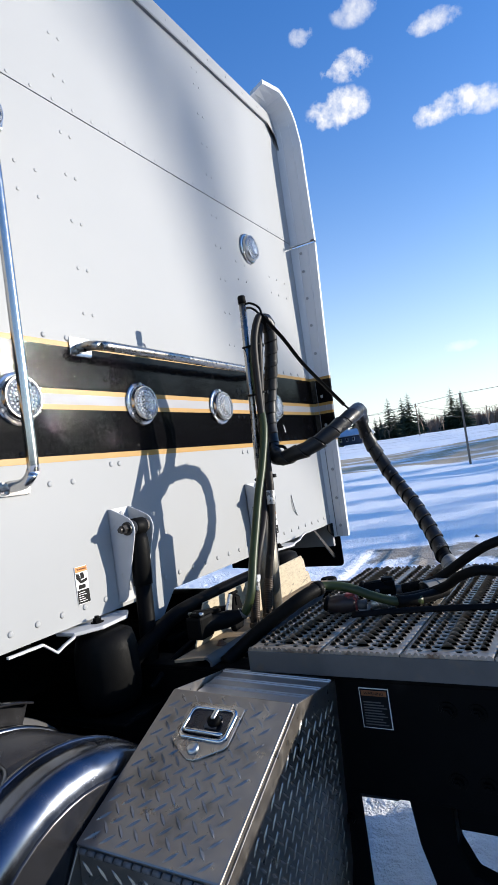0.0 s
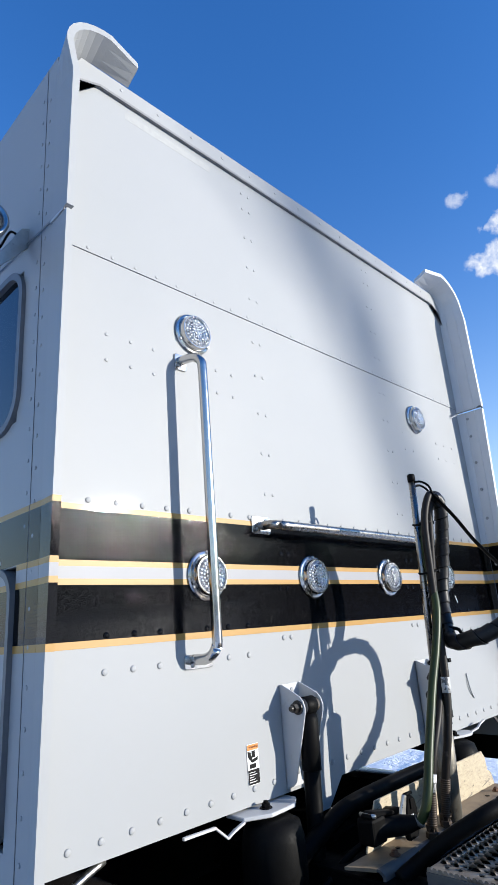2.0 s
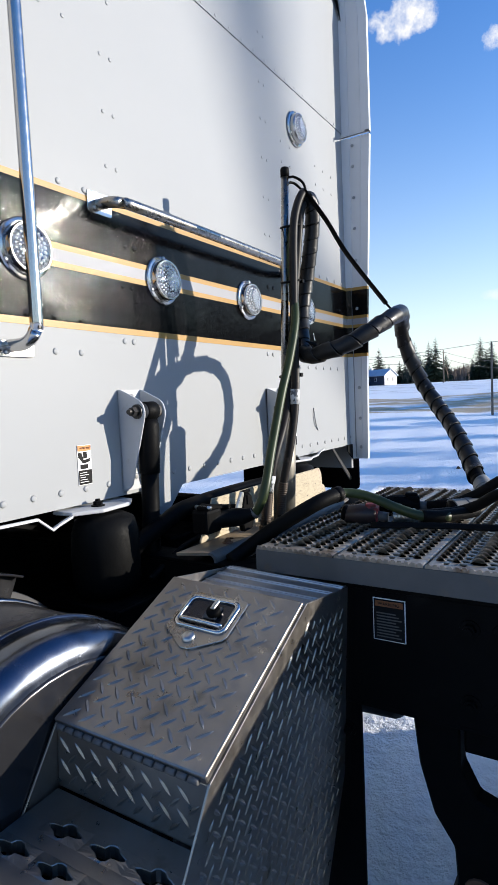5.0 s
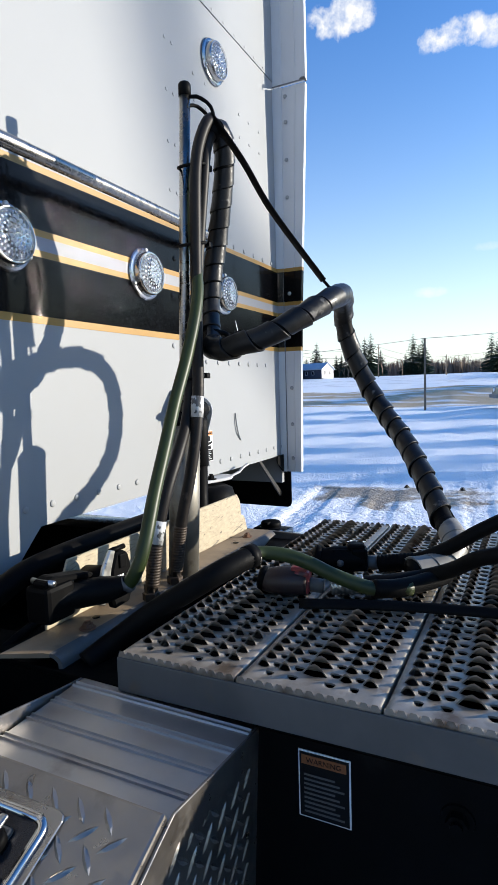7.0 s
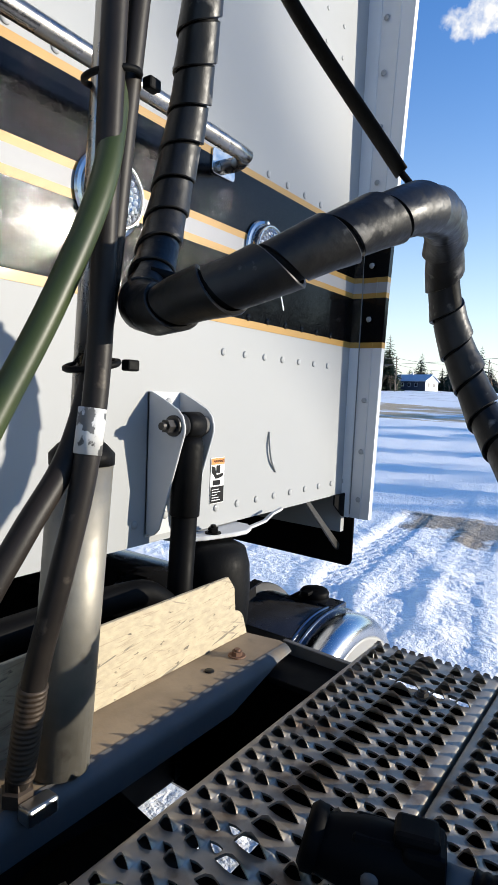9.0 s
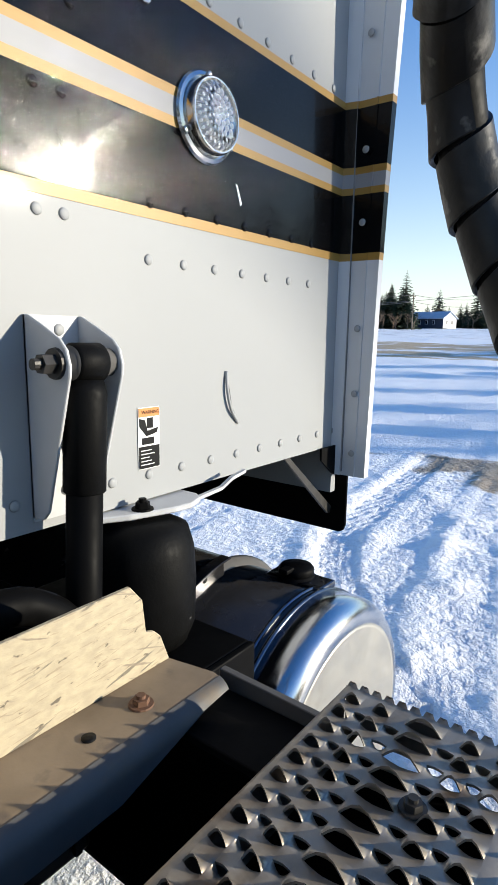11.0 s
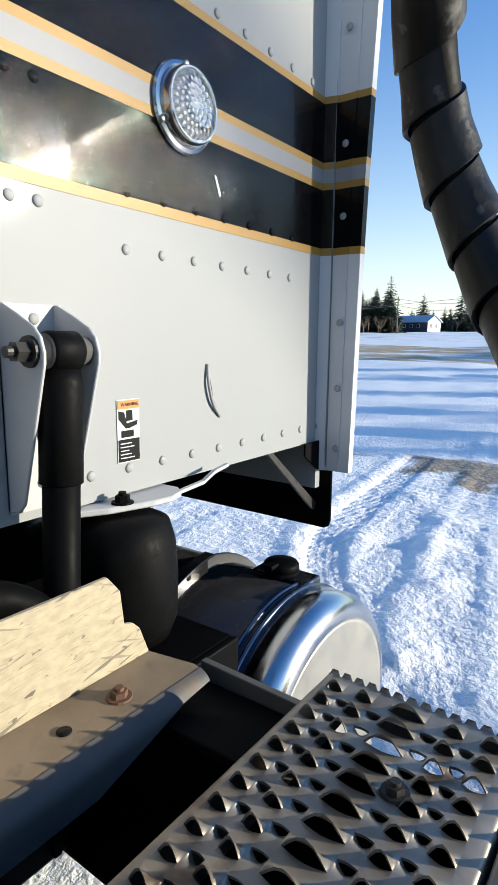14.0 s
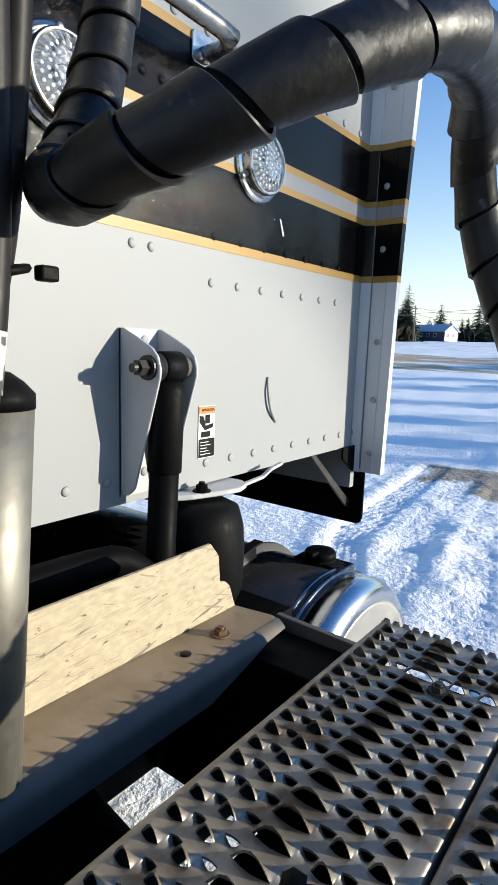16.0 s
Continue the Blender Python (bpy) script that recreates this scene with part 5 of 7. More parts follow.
near_cap = part("filler_cap", lathe([(0.056, -0.004), (0.056, 0.006), (0.050, 0.010), (0.047, 0.010), (0.046, 0.020), (0.041, 0.024), (0.012, 0.0245)], on_tank, 32), BLACK_T, tl, "low black fuel cap")
part("cap_bar", add_box(bmesh.new(), -0.040, 0.040, -0.007, 0.007, 0.0245, 0.031, 0.003, on_tank @ Matrix.Rotation(radians(35), 4, "Z")), GRIMY, near_cap, "locking bar")
part("cap_hub", lathe([(0.013, 0.024), (0.013, 0.034), (0.008, 0.037), (0.003, 0.0372)], on_tank, 16), GRIMY, near_cap)
filler(tr, 2.200, -0.030, 0.894, 0.038)
part("filler_plate", box(2.165, 2.235, -0.115, 0.035, 0.893, 0.910, 0.005), TANKM, tr, "grimy filler plate")
part("end_bead", lathe([(0.299, -0.078), (0.304, -0.075), (0.304, -0.070), (0.299, -0.067)], Matrix.Translation((2.118, -0.165, 0.610)) @ TO_BACK, 64), TANKM, tr)
# tank strap with its bracket
for tk, x, z, r, y in ((tl, 0.215, 0.715, 0.335, -0.03), (tl, 0.215, 0.715, 0.335, -0.03 + 1.0), (tr, 2.118, 0.610, 0.298, 0.12)):
    s = part("tank_strap", tube([(x + (r + 0.003) * math.cos(radians(a)), y, z + (r + 0.003) * math.sin(radians(a))) for a in range(-20, 171, 10)], 0.024, 8, 0.02, flat=0.12), STEEL_D, tk, "steel tank strap")


def arc_bracket(tk, x, z, r, y, lo, hi, label):
    """A curved black bracket that stands on the tank strap, with a turned top flange and bolt holes."""
    steps = [radians(lo + (hi - lo) * k / 14) for k in range(15)]
    web = [(x + (r + 0.004) * math.cos(q), z + (r + 0.004) * math.sin(q)) for q in steps] + [(x + (r + 0.050) * math.cos(q), z + (r + 0.050) * math.sin(q)) for q in steps[::-1]]
    br = part("strap_bracket", prism(web, "y", y, y + 0.006, 0.001), BLACK_T, tk, label)
    top = [(x + (r + 0.050) * math.cos(q), z + (r + 0.050) * math.sin(q)) for q in steps] + [(x + (r + 0.055) * math.cos(q), z + (r + 0.055) * math.sin(q)) for q in steps[::-1]]
    part("bracket_flange", prism(top, "y", y - 0.022, y + 0.006, 0.001), BLACK_T, br)
    for q in (steps[3], steps[7], steps[11]):
        part("bracket_hole", lathe([(0.007, 0), (0.007, 0.001), (0.002, 0.0012)], Matrix.Translation((x + (r + 0.027) * math.cos(q), y, z + (r + 0.027) * math.sin(q))) @ TO_BACK, 12), INK, br)


arc_bracket(tl, 0.215, 0.715, 0.335, -0.050, 66, 122, "black curved strap bracket over the tank")
arc_bracket(tr, 2.118, 0.610, 0.298, 0.095, 95, 150, "black curved strap bracket with bolt holes")
part("shell_bead", lathe([(0.336, 0.352), (0.341, 0.355), (0.341, 0.362), (0.336, 0.365)], Matrix.Translation((0.215, 0.285, 0.715)) @ TO_BACK, 64), TANKM, tl, "bright rolled bead")
part("draw_bolt", tube([(-0.11, -0.10, 0.84), (-0.03, -0.10, 0.965), (0.045, -0.095, 1.040)], 0.0055, 10, 0.02), GRIMY, tl, "draw bolt with a rod end")
part("rod_end", lathe([(0.008, -0.006), (0.016, -0.005), (0.012, 0.004), (0.008, 0.005)], Matrix.Translation((0.050, -0.095, 1.045)) @ Matrix.Rotation(radians(90), 4, "X"), 16), GRIMY, tl)
part("fuel_line", tube([(0.05, -0.10, 1.03), (0.02, -0.13, 0.99), (-0.04, -0.17, 0.94), (-0.09, -0.20, 0.86), (-0.125, -0.22, 0.72)], 0.007, 8, 0.02), RUBBER, tl, "black line over the tank")

# ---- flaps and struts under the cab corners ----
flap = thing("side_skirt", "black plastic skirt hanging below the cab side, with a metal stay", "side skirt")
part("sheet", prism([(-0.022, 1.150), (-0.022, 0.965), (-0.017, 0.950), (-0.004, 0.943), (0.55, 0.946), (0.70, 0.955), (0.70, 1.176), (0.0, 1.176), (0.0, 1.150)], "x", 2.446, 2.454, 0.002), BLACK_M, flap)
part("strut", prism([(2.205, 1.180), (2.228, 1.180), (2.444, 1.010), (2.440, 0.992), (2.425, 0.995)], "y", 0.020, 0.027, 0.001), GRIMY, flap, "grimy metal stay")
part("corner_plate", prism([(2.33, 1.185), (2.44, 1.185), (2.44, 1.100), (2.39, 1.112), (2.33, 1.155)], "y", -0.011, -0.006), BLACK_M, flap)
flap2 = thing("corner_flap", "dark plastic splash flap under the cab corner above the tank", "splash flap")
sk = prism([(0.045, 1.062), (1.0, 1.062), (1.0, 0.86), (0.06, 0.885), (0.045, 0.90)], "x", -0.024, -0.012, 0.002)
for v in sk.verts:
    v.co.x -= 0.30 * (1.062 - v.co.z)
part("sheet", sk, material("grey_flap_plastic", (0.022, 0.025, 0.032), 0.4, scale=5), flap2)
part("strut", tube([(-0.005, 0.03, 1.09), (0.10, 0.03, 1.145), (0.17, 0.03, 1.172)], 0.009, 10, 0.02), ZINC, flap2, "bare metal strut")

# ---- diamond-plate step box ----
tool = thing("step_tool_box", "diamond-plate aluminium step box with a slanted latched lid", "tool box")
BY0, BY1 = -0.392, -0.682                    # its two ends along the frame
LIDA, LIDB = Vector((0.180, 0, 0.930)), Vector((0.503, 0, 1.070))
along = (LIDB - LIDA).normalized()
normal = Vector((-along.z, 0, along.x))


def lozenges(origin, u, v, n, lu, lv, step=0.033):
    """Raised tread lozenges, alternately turned, on the plane through origin along u and v."""
    verts, faces = [], []
    i = 0
    a = step * 0.6
    while a < lu - step * 0.4:
        j = 0
        b = step * 0.6 + (0.5 * step if i % 2 else 0)
        while b < lv - step * 0.4:
            d = (u + v).normalized() if i % 2 else (u - v).normalized()
            e = n.cross(d)
            c = origin + u * a + v * b
            k = len(verts)
            for s, t, h in ((-1, 0, 0), (-0.45, 0.85, 0), (0.1, 1, 0), (0.55, 0.75, 0), (1, 0, 0), (0.55, -0.75, 0), (0.1, -1, 0), (-0.45, -0.85, 0), (-0.65, 0, 0.8), (0.0, 0.15, 1), (0.65, 0, 0.8)):
                verts.append(c + d * (s * 0.0158) + e * (t * 0.0034) + n * (h * 0.0022))
            for f in ((0, 1, 8), (1, 2, 9, 8), (2, 3, 10, 9), (3, 4, 10), (4, 5, 10), (5, 6, 9, 10), (6, 7, 8, 9), (7, 0, 8)):
                faces.append(tuple(k + q for q in f))
            b += step
            j += 1
        a += step * 0.55
        i += 1
    return mesh_from(verts, faces)


def slab(p, q, y0, y1, th, out):
    """A plate from p to q (x, z), as wide as y0 to y1, th thick away from out."""
    bm = bmesh.new()
    vs = []
    for y in (y0, y1):
        for c, o in ((p, 0), (q, 0), (q, -th), (p, -th)):
            vs.append(bm.verts.new((c.x + out.x * o, y, c.z + out.z * o)))
    for f in ((0, 1, 2, 3), (7, 6, 5, 4), (0, 4, 5, 1), (1, 5, 6, 2), (2, 6, 7, 3), (3, 7, 4, 0)):
        bm.faces.new([vs[i] for i in f])
    bmesh.ops.recalc_face_normals(bm, faces=bm.faces)
    bmesh.ops.bevel(bm, geom=list(bm.edges), offset=0.0035, segments=2, affect="EDGES", profile=0.5)
    return bm


tool.location = (0.35, -0.537, 0.95)
tool.rotation_euler = (radians(3.0), 0, radians(3.0))
tool_shift = Matrix.Translation((-0.35, 0.537, -0.95))
lid = part("lid", slab(LIDA, LIDB, BY0, BY1 + 0.0005, 0.022, normal), TREAD, tool, "slanted diamond-plate lid")
part("lid_tread", lozenges(Vector((LIDA.x, BY1 + 0.016, LIDA.z)), along, Vector((0, 1, 0)), normal, 0.345, 0.27), TREAD, lid)
part("riser", slab(Vector((0.186, 0, 0.812)), Vector((0.186, 0, 0.918)), BY0, BY1, 0.006, Vector((-1, 0, 0))), TREAD, tool)
part("riser_tread", lozenges(Vector((0.1855, BY1 + 0.004, 0.814)), Vector((0, 0, 1)), Vector((0, 1, 0)), Vector((-1, 0, 0)), 0.100, 0.285), TREAD, tool)
knuckle = lathe([(0.003, -0.008), (0.005, -0.0075), (0.005, 0.0075), (0.003, 0.008)], TO_BACK, 10)
knuckle.materials.append(STEEL_D)
for k in range(14):
    ob = part("hinge_knuckle", knuckle, STEEL_D, tool)
    ob.location = (0.179, BY1 + 0.018 + 0.0195 * k, 0.921)
sidep = [(0.735, 1.028), (0.690, 1.034), (0.512, 1.064), (0.490, 1.055), (0.186, 0.918), (0.120, 0.812), (0.0, 0.64), (-0.03, 0.30), (0.60, 0.30), (0.735, 0.60)]
for y in (BY1, BY0 + 0.004):
    sp_ = part("side_plate", prism(sidep, "y", y - 0.004, y, 0.0008), TREAD, tool, "diamond-plate side")
bm = bmesh.new()
tmp = lozenges(Vector((0.0, BY1 - 0.0041, 0.32)), Vector((1, 0, 0)), Vector((0, 0, 1)), Vector((0, -1, 0)), 0.72, 0.72)
bm.from_mesh(tmp)
def inside(px, pz):
    hit = False
    n = len(sidep)
    for i in range(n):
        (xa, za), (xb, zb) = sidep[i], sidep[(i + 1) % n]
        if (za > pz) != (zb > pz) and px < (xb - xa) * (pz - za) / (zb - za) + xa:
            hit = not hit
    return hit
bmesh.ops.delete(bm, geom=[v for v in bm.verts if not all(inside(v.co.x + dx, v.co.z + dz) for dx, dz in ((0.034, 0), (-0.034, 0), (0, 0.034), (0, -0.034)))], context="VERTS")
part("side_tread", bm, TREAD, tool)
# ribbed top step behind the lid
rib = [(0.506, 1.016)]
for k in range(5):
    for x in (0.522 + 0.046 * k, 0.531 + 0.046 * k):
        rib += [(x, 1.030), (x + 0.001, 1.0328), (x + 0.003, 1.0328), (x + 0.004, 1.030)]
rib += [(0.732, 1.030), (0.732, 1.016)]
part("top_step", prism(rib, "y", BY1 + 0.001, BY0 - 0.004), ALU, tool, "ribbed aluminium top step")
# the lower tread with cut-out openings
SY0, SY1, SX0, SX1 = BY1 + 0.001, BY0 - 0.004, -0.015, 0.182


def step_tread():
    """A plate with two staggered rows of notched oblong grip openings, their rims pressed up."""
    verts, faces = [], []
    pitch, n = (SY1 - SY0) / 3.5, 24

    def flat(x0, x1, y0, y1):
        b = len(verts)
        verts.extend([(x0, y0, 0.812), (x1, y0, 0.812), (x1, y1, 0.812), (x0, y1, 0.812)])
        faces.append((b, b + 1, b + 2, b + 3))

    def opening(x0, x1, y0, y1):
        b, cx, cy = len(verts), (x0 + x1) / 2, (y0 + y1) / 2
        for z, grow in ((0.812, None), (0.8135, 1.08), (0.8125, 1.0), (0.795, 0.97)):
            for k in range(n):
                a = 2 * math.pi * k / n
                c, q = math.cos(a), math.sin(a)
                if grow is None:
                    f = 1 / max(abs(c), abs(q))
                    verts.append((cx + c * f * (x1 - x0) / 2, cy + q * f * (y1 - y0) / 2, z))
                else:
                    w = (0.80 + 0.20 * math.cos(4 * a) - 0.16 * math.sin(2 * a)) * grow
                    verts.append((cx + c * 0.40 * w * (x1 - x0), cy + q * 0.37 * w * (y1 - y0), z))
        for r in range(3):
            for k in range(n):
                j = (k + 1) % n
                faces.append((b + r * n + k, b + r * n + j, b + (r + 1) * n + j, b + (r + 1) * n + k))

    rows = [SX0, SX0 + 0.060, SX0 + 0.096, SX0 + 0.118, SX0 + 0.154, SX1]
    for i, (x0, x1) in enumerate(zip(rows, rows[1:])):
        if i in (1, 3):
            shift = 0.5 * pitch if i == 1 else 0.0
            flat(x0, x1, SY0, SY0 + shift) if shift else flat(x0, x1, SY1 - 0.5 * pitch, SY1)
            for k in range(3):
                opening(x0, x1, SY0 + shift + pitch * k, SY0 + shift + pitch * (k + 1))
        else:
            flat(x0, x1, SY0, SY1)
    bm = bmesh.new()
    bm.from_mesh(mesh_from(verts, faces))
    bmesh.ops.remove_doubles(bm, verts=bm.verts, dist=0.0003)
    bmesh.ops.recalc_face_normals(bm, faces=bm.faces)
    return bm


part("lower_step", step_tread(), TREAD, tool, "aluminium step with cut-out grips")
nose = [(-0.016, 0.780), (-0.022, 0.812), (-0.018, 0.817)] + [q for k in range(5) for q in ((-0.014 + 0.006 * k, 0.818), (-0.011 + 0.006 * k, 0.814))] + [(0.016, 0.812), (0.016, 0.780)]
# black sheet added under the tread so its cut-outs read dark
part("step_liner", box(SX0 + 0.03, SX1, SY0, SY1, 0.70, 0.705), BLACK_M, tool)
part("step_nose", prism(nose, "y", SY0, SY1), TREAD, tool, "ribbed step nosing")
part("box_floor", box(0.0, 0.60, BY1 + 0.001, BY0, 0.30, 0.31), TREAD, tool)
part("kick_plate", prism([(-0.02, 0.78), (-0.012, 0.78), (-0.012, 0.31), (-0.03, 0.31)], "y", SY0, SY1), TREAD, tool)
# flush paddle latch
LM = Matrix.Translation(LIDA + along * 0.245 + Vector((0, -0.524, 0))) @ Matrix(((along.x, 0, normal.x, 0), (0, 1, 0, 0), (along.z, 0, normal.z, 0), (0, 0, 0, 1)))


def on_lid(bm):
    bmesh.ops.transform(bm, matrix=LM, verts=bm.verts)
    return bm


ring_o = [(0.067, -0.064), (0.073, -0.061), (0.076, -0.054), (0.076, 0.054), (0.073, 0.061), (0.067, 0.064), (-0.014, 0.064), (-0.024, 0.059), (-0.052, 0.018), (-0.057, 0.008), (-0.057, -0.008), (-0.052, -0.018), (-0.024, -0.059), (-0.014, -0.064)]
lt = part("latch", on_lid(prism(ring_o, "z", 0.0005, 0.004, 0.001)), SATIN, tool, "stainless flush paddle latch")
rim = bmesh.new()
outer, inner = rounded(-0.014, 0.066, -0.055, 0.055, 0.016), rounded(-0.006, 0.058, -0.047, 0.047, 0.010)
ro = [[rim.verts.new((p[0], p[1], z)) for p in ring] for ring, z in ((outer, 0.003), (outer, 0.008), (inner, 0.009), (inner, 0.0045))]
for ra, rb in zip(ro, ro[1:]):
    for i in range(len(ra)):
        j = (i + 1) % len(ra)
        rim.faces.new((ra[i], ra[j], rb[j], rb[i]))
bmesh.ops.recalc_face_normals(rim, faces=rim.faces)
part("latch_rim", on_lid(rim), CHROME, lt, "raised bright rim", True)
# flat plate; its dark colour imitates the shade inside a recess
part("latch_dish", on_lid(prism(rounded(-0.0062, 0.0582, -0.0472, 0.0472, 0.010), "z", 0.0041, 0.0047)), BLACK_T, lt, "flat dish plate, darkened to look recessed")
handle_bar = tube([LM @ Vector(q) for q in ((0.004, -0.042, 0.006), (0.000, -0.038, 0.011), (0.000, 0.0, 0.012), (0.000, 0.038, 0.011), (0.004, 0.042, 0.006))], 0.0042, 10, 0.006)
part("paddle", handle_bar, CHROME, lt, "bent pull bar")
part("lock_plate", on_lid(box(0.014, 0.046, -0.024, 0.004, 0.0048, 0.0085, 0.003)), STEEL_D, lt)
part("lock_barrel", lathe([(0.013, 0.005), (0.0135, 0.014), (0.0115, 0.018), (0.004, 0.018)], LM @ Matrix.Translation((0.028, -0.014, 0)), 18), BLACK_M, lt, "black lock barrel")
part("lock_lever", on_lid(box(0.026, 0.050, -0.019, -0.009, 0.017, 0.022, 0.003)), ZINC, lt)
part("lock_button", lathe([(0.013, 0.003), (0.013, 0.007), (0.009, 0.011), (0.003, 0.0115)], LM @ Matrix.Translation((-0.034, 0.004, 0)), 18), ZINC, lt)

for ob in tool.children_recursive:
    if ob.parent == tool:
        ob.matrix_parent_inverse = tool_shift


# ---- unseen drive wheels, added behind the step box to shade the ground ----
def drive_axle(y):
    ax = thing("drive_axle", "unseen black drive axle with dual wheels, added to shade the ground", "axle", "drive axles")
    part("axle_housing", lathe([(0.06, -0.75), (0.065, -0.3), (0.17, -0.12), (0.18, 0.0), (0.17, 0.12), (0.065, 0.3), (0.06, 0.75)], Matrix.Translation((1.19, y, 0.515)) @ Matrix.Rotation(radians(90), 4, "Y"), 20), BLACK_M, ax)
    prof = [(0.29, -0.10), (0.34, -0.125), (0.44, -0.135), (0.495, -0.118), (0.512, -0.105)]
    for q in (-0.075, -0.025, 0.025, 0.075):
        prof += [(0.515, q - 0.02), (0.515, q + 0.016), (0.502, q + 0.018), (0.502, q + 0.028)]
    prof += [(0.512, 0.105), (0.495, 0.118), (0.44, 0.135), (0.34, 0.125), (0.29, 0.10)]
    for x in (0.05, 0.39, 1.99, 2.36):
        m = Matrix.Translation((x, y, 0.515)) @ Matrix.Rotation(radians(90), 4, "Y")
        w = part("wheel", lathe([(0.10, -0.02), (0.24, -0.04), (0.285, -0.09), (0.292, -0.10), (0.292, 0.10), (0.285, 0.09), (0.10, 0.02)], m, 40), ZINC, ax, "steel wheel with a black tyre")
        part("tyre", lathe(prof, m, 56), RUBBER, w)


for wy in (-1.74, -3.08):
    drive_axle(wy)

# ---- hose post and hoses ----
post = thing("hose_post", "galvanised hose post in a pipe socket on the angle", "hose post")
part("socket_pipe", tube([(1.160, -0.284, 1.058), (1.180, -0.290, 1.400)], 0.0340, 28, 0.05, bend=False), GALV, post, "thick galvanised pipe socket")
part("socket_cap", lathe([(0.0348, 0.0), (0.0350, 0.012), (0.026, 0.022), (0.015, 0.030)], Matrix.Translation((1.180, -0.290, 1.394)), 28), RUBBER, post, "black tapered cap")
part("mast", tube([(1.172, -0.294, 1.40), (1.196, -0.312, 2.103)], 0.0115, 18, 0.05, bend=False), SATIN, post, "bright steel mast")
part("mast_cap", lathe([(0.0135, 0.0), (0.0135, 0.024), (0.011, 0.028)], Matrix.Translation((1.196, -0.312, 2.096)), 18), RUBBER, post, "black rubber tip")
for z in (2.07, 1.90, 1.72, 1.55):
    part("mast_hole", lathe([(0.004, 0), (0.004, 0.001), (0.001, 0.0012)], Matrix.Translation((1.172 + 0.020 * (z - 1.4) / 0.715 - 0.004, -0.294 - 0.020 * (z - 1.4) / 0.715 - 0.0108, z)) @ TO_BACK, 10), INK, post)
part("hook", tube([(1.192, -0.314, 2.09), (1.205, -0.335, 2.095), (1.222, -0.36, 2.075), (1.226, -0.368, 2.03)], 0.004, 8, 0.01), BLACK_M, post, "bent wire hook")
part("hook", tube([(1.192, -0.314, 2.075), (1.225, -0.325, 2.085), (1.246, -0.345, 2.06), (1.240, -0.352, 2.02)], 0.004, 8, 0.01), BLACK_M, post, "bent wire hook")
part("base_clip", box(1.09, 1.125, -0.335, -0.315, 1.048, 1.066, 0.003), ZINC, post)


bundle = thing("wrapped_hose", "black spiral-wrapped hose bundle hung from the post", "wrapped hose")


def wrapped(points, r, pitch, lift, width, mat, label, seed):
    run = part("hose_run", tube(points, r - 0.003, 20, 0.01), RUBBER, bundle, label)
    part("spiral_wrap", spiral(points, r, pitch, lift, width, seed), mat, run)


wrapped([(1.215, -0.360, 2.015), (1.235, -0.364, 2.035), (1.258, -0.366, 2.022), (1.274, -0.362, 1.98), (1.288, -0.344, 1.90), (1.298, -0.322, 1.81), (1.290, -0.310, 1.73), (1.272, -0.312, 1.665), (1.238, -0.330, 1.605), (1.205, -0.348, 1.570)], 0.0222, 0.043, 0.0032, 0.0415, WRAP, "vertical run with close wraps", 1)
wrapped([(1.225, -0.335, 1.588), (1.196, -0.358, 1.560), (1.192, -0.392, 1.556), (1.188, -0.43, 1.565), (1.200, -0.485, 1.578), (1.250, -0.545, 1.618), (1.332, -0.582, 1.660), (1.400, -0.580, 1.678), (1.465, -0.570, 1.690), (1.530, -0.552, 1.685), (1.582, -0.536, 1.657), (1.606, -0.533, 1.628)], 0.0235, 0.060, 0.0050, 0.0570, WRAP, "arching run with loose wraps", 2)
wrapped([(1.588, -0.534, 1.652), (1.606, -0.535, 1.622), (1.620, -0.541, 1.58), (1.634, -0.562, 1.52), (1.630, -0.595, 1.455), (1.590, -0.645, 1.392), (1.506, -0.710, 1.330), (1.410, -0.775, 1.250), (1.310, -0.832, 1.172)], 0.0230, 0.052, 0.0052, 0.0490, WRAP, "falling run with loose wraps", 3)
wrapped([(1.320, -0.827, 1.180), (1.280, -0.852, 1.155), (1.240, -0.850, 1.135), (1.205, -0.828, 1.122), (1.165, -0.785, 1.119)], 0.0245, 0.036, 0.003, 0.036, WRAP_G, "scuffed grey end on the deck", 4)
part("cable_knot", tube([(1.215, -0.350, 1.600), (1.24, -0.372, 1.592), (1.222, -0.385, 1.56), (1.190, -0.36, 1.552)], 0.006, 8, 0.01), RUBBER, bundle, "black tie")

strap = thing("bungee_strap", "flat black rubber strap from post to hose", "strap")
part("band", tube([(1.205, -0.368, 2.050), (1.245, -0.420, 1.96), (1.286, -0.468, 1.858), (1.358, -0.560, 1.708)], 0.0125, 12, 0.01, flat=0.3), RUBBER, strap)
part("hook", tube([(1.356, -0.557, 1.712), (1.362, -0.566, 1.700), (1.368, -0.574, 1.690), (1.372, -0.584, 1.686)], 0.0035, 8, 0.01), BLACK_M, strap, "wire hook at the strap end")

hoseA = thing("air_hose", "brown-black rubber air hose tied along the post", "air hose", "air hoses on the post")
part("hose", tube([(1.228, -0.362, 2.030), (1.205, -0.366, 2.042), (1.180, -0.358, 2.00), (1.166, -0.350, 1.93), (1.162, -0.346, 1.785), (1.160, -0.342, 1.60), (1.154, -0.344, 1.49), (1.140, -0.344, 1.39), (1.120, -0.336, 1.29), (1.106, -0.318, 1.19), (1.100, -0.300, 1.075)], 0.0125, 16, 0.01), HOSE, hoseA)
hoseB = thing("air_hose", "black rubber air hose tied along the post", "air hose", "air hoses on the post")
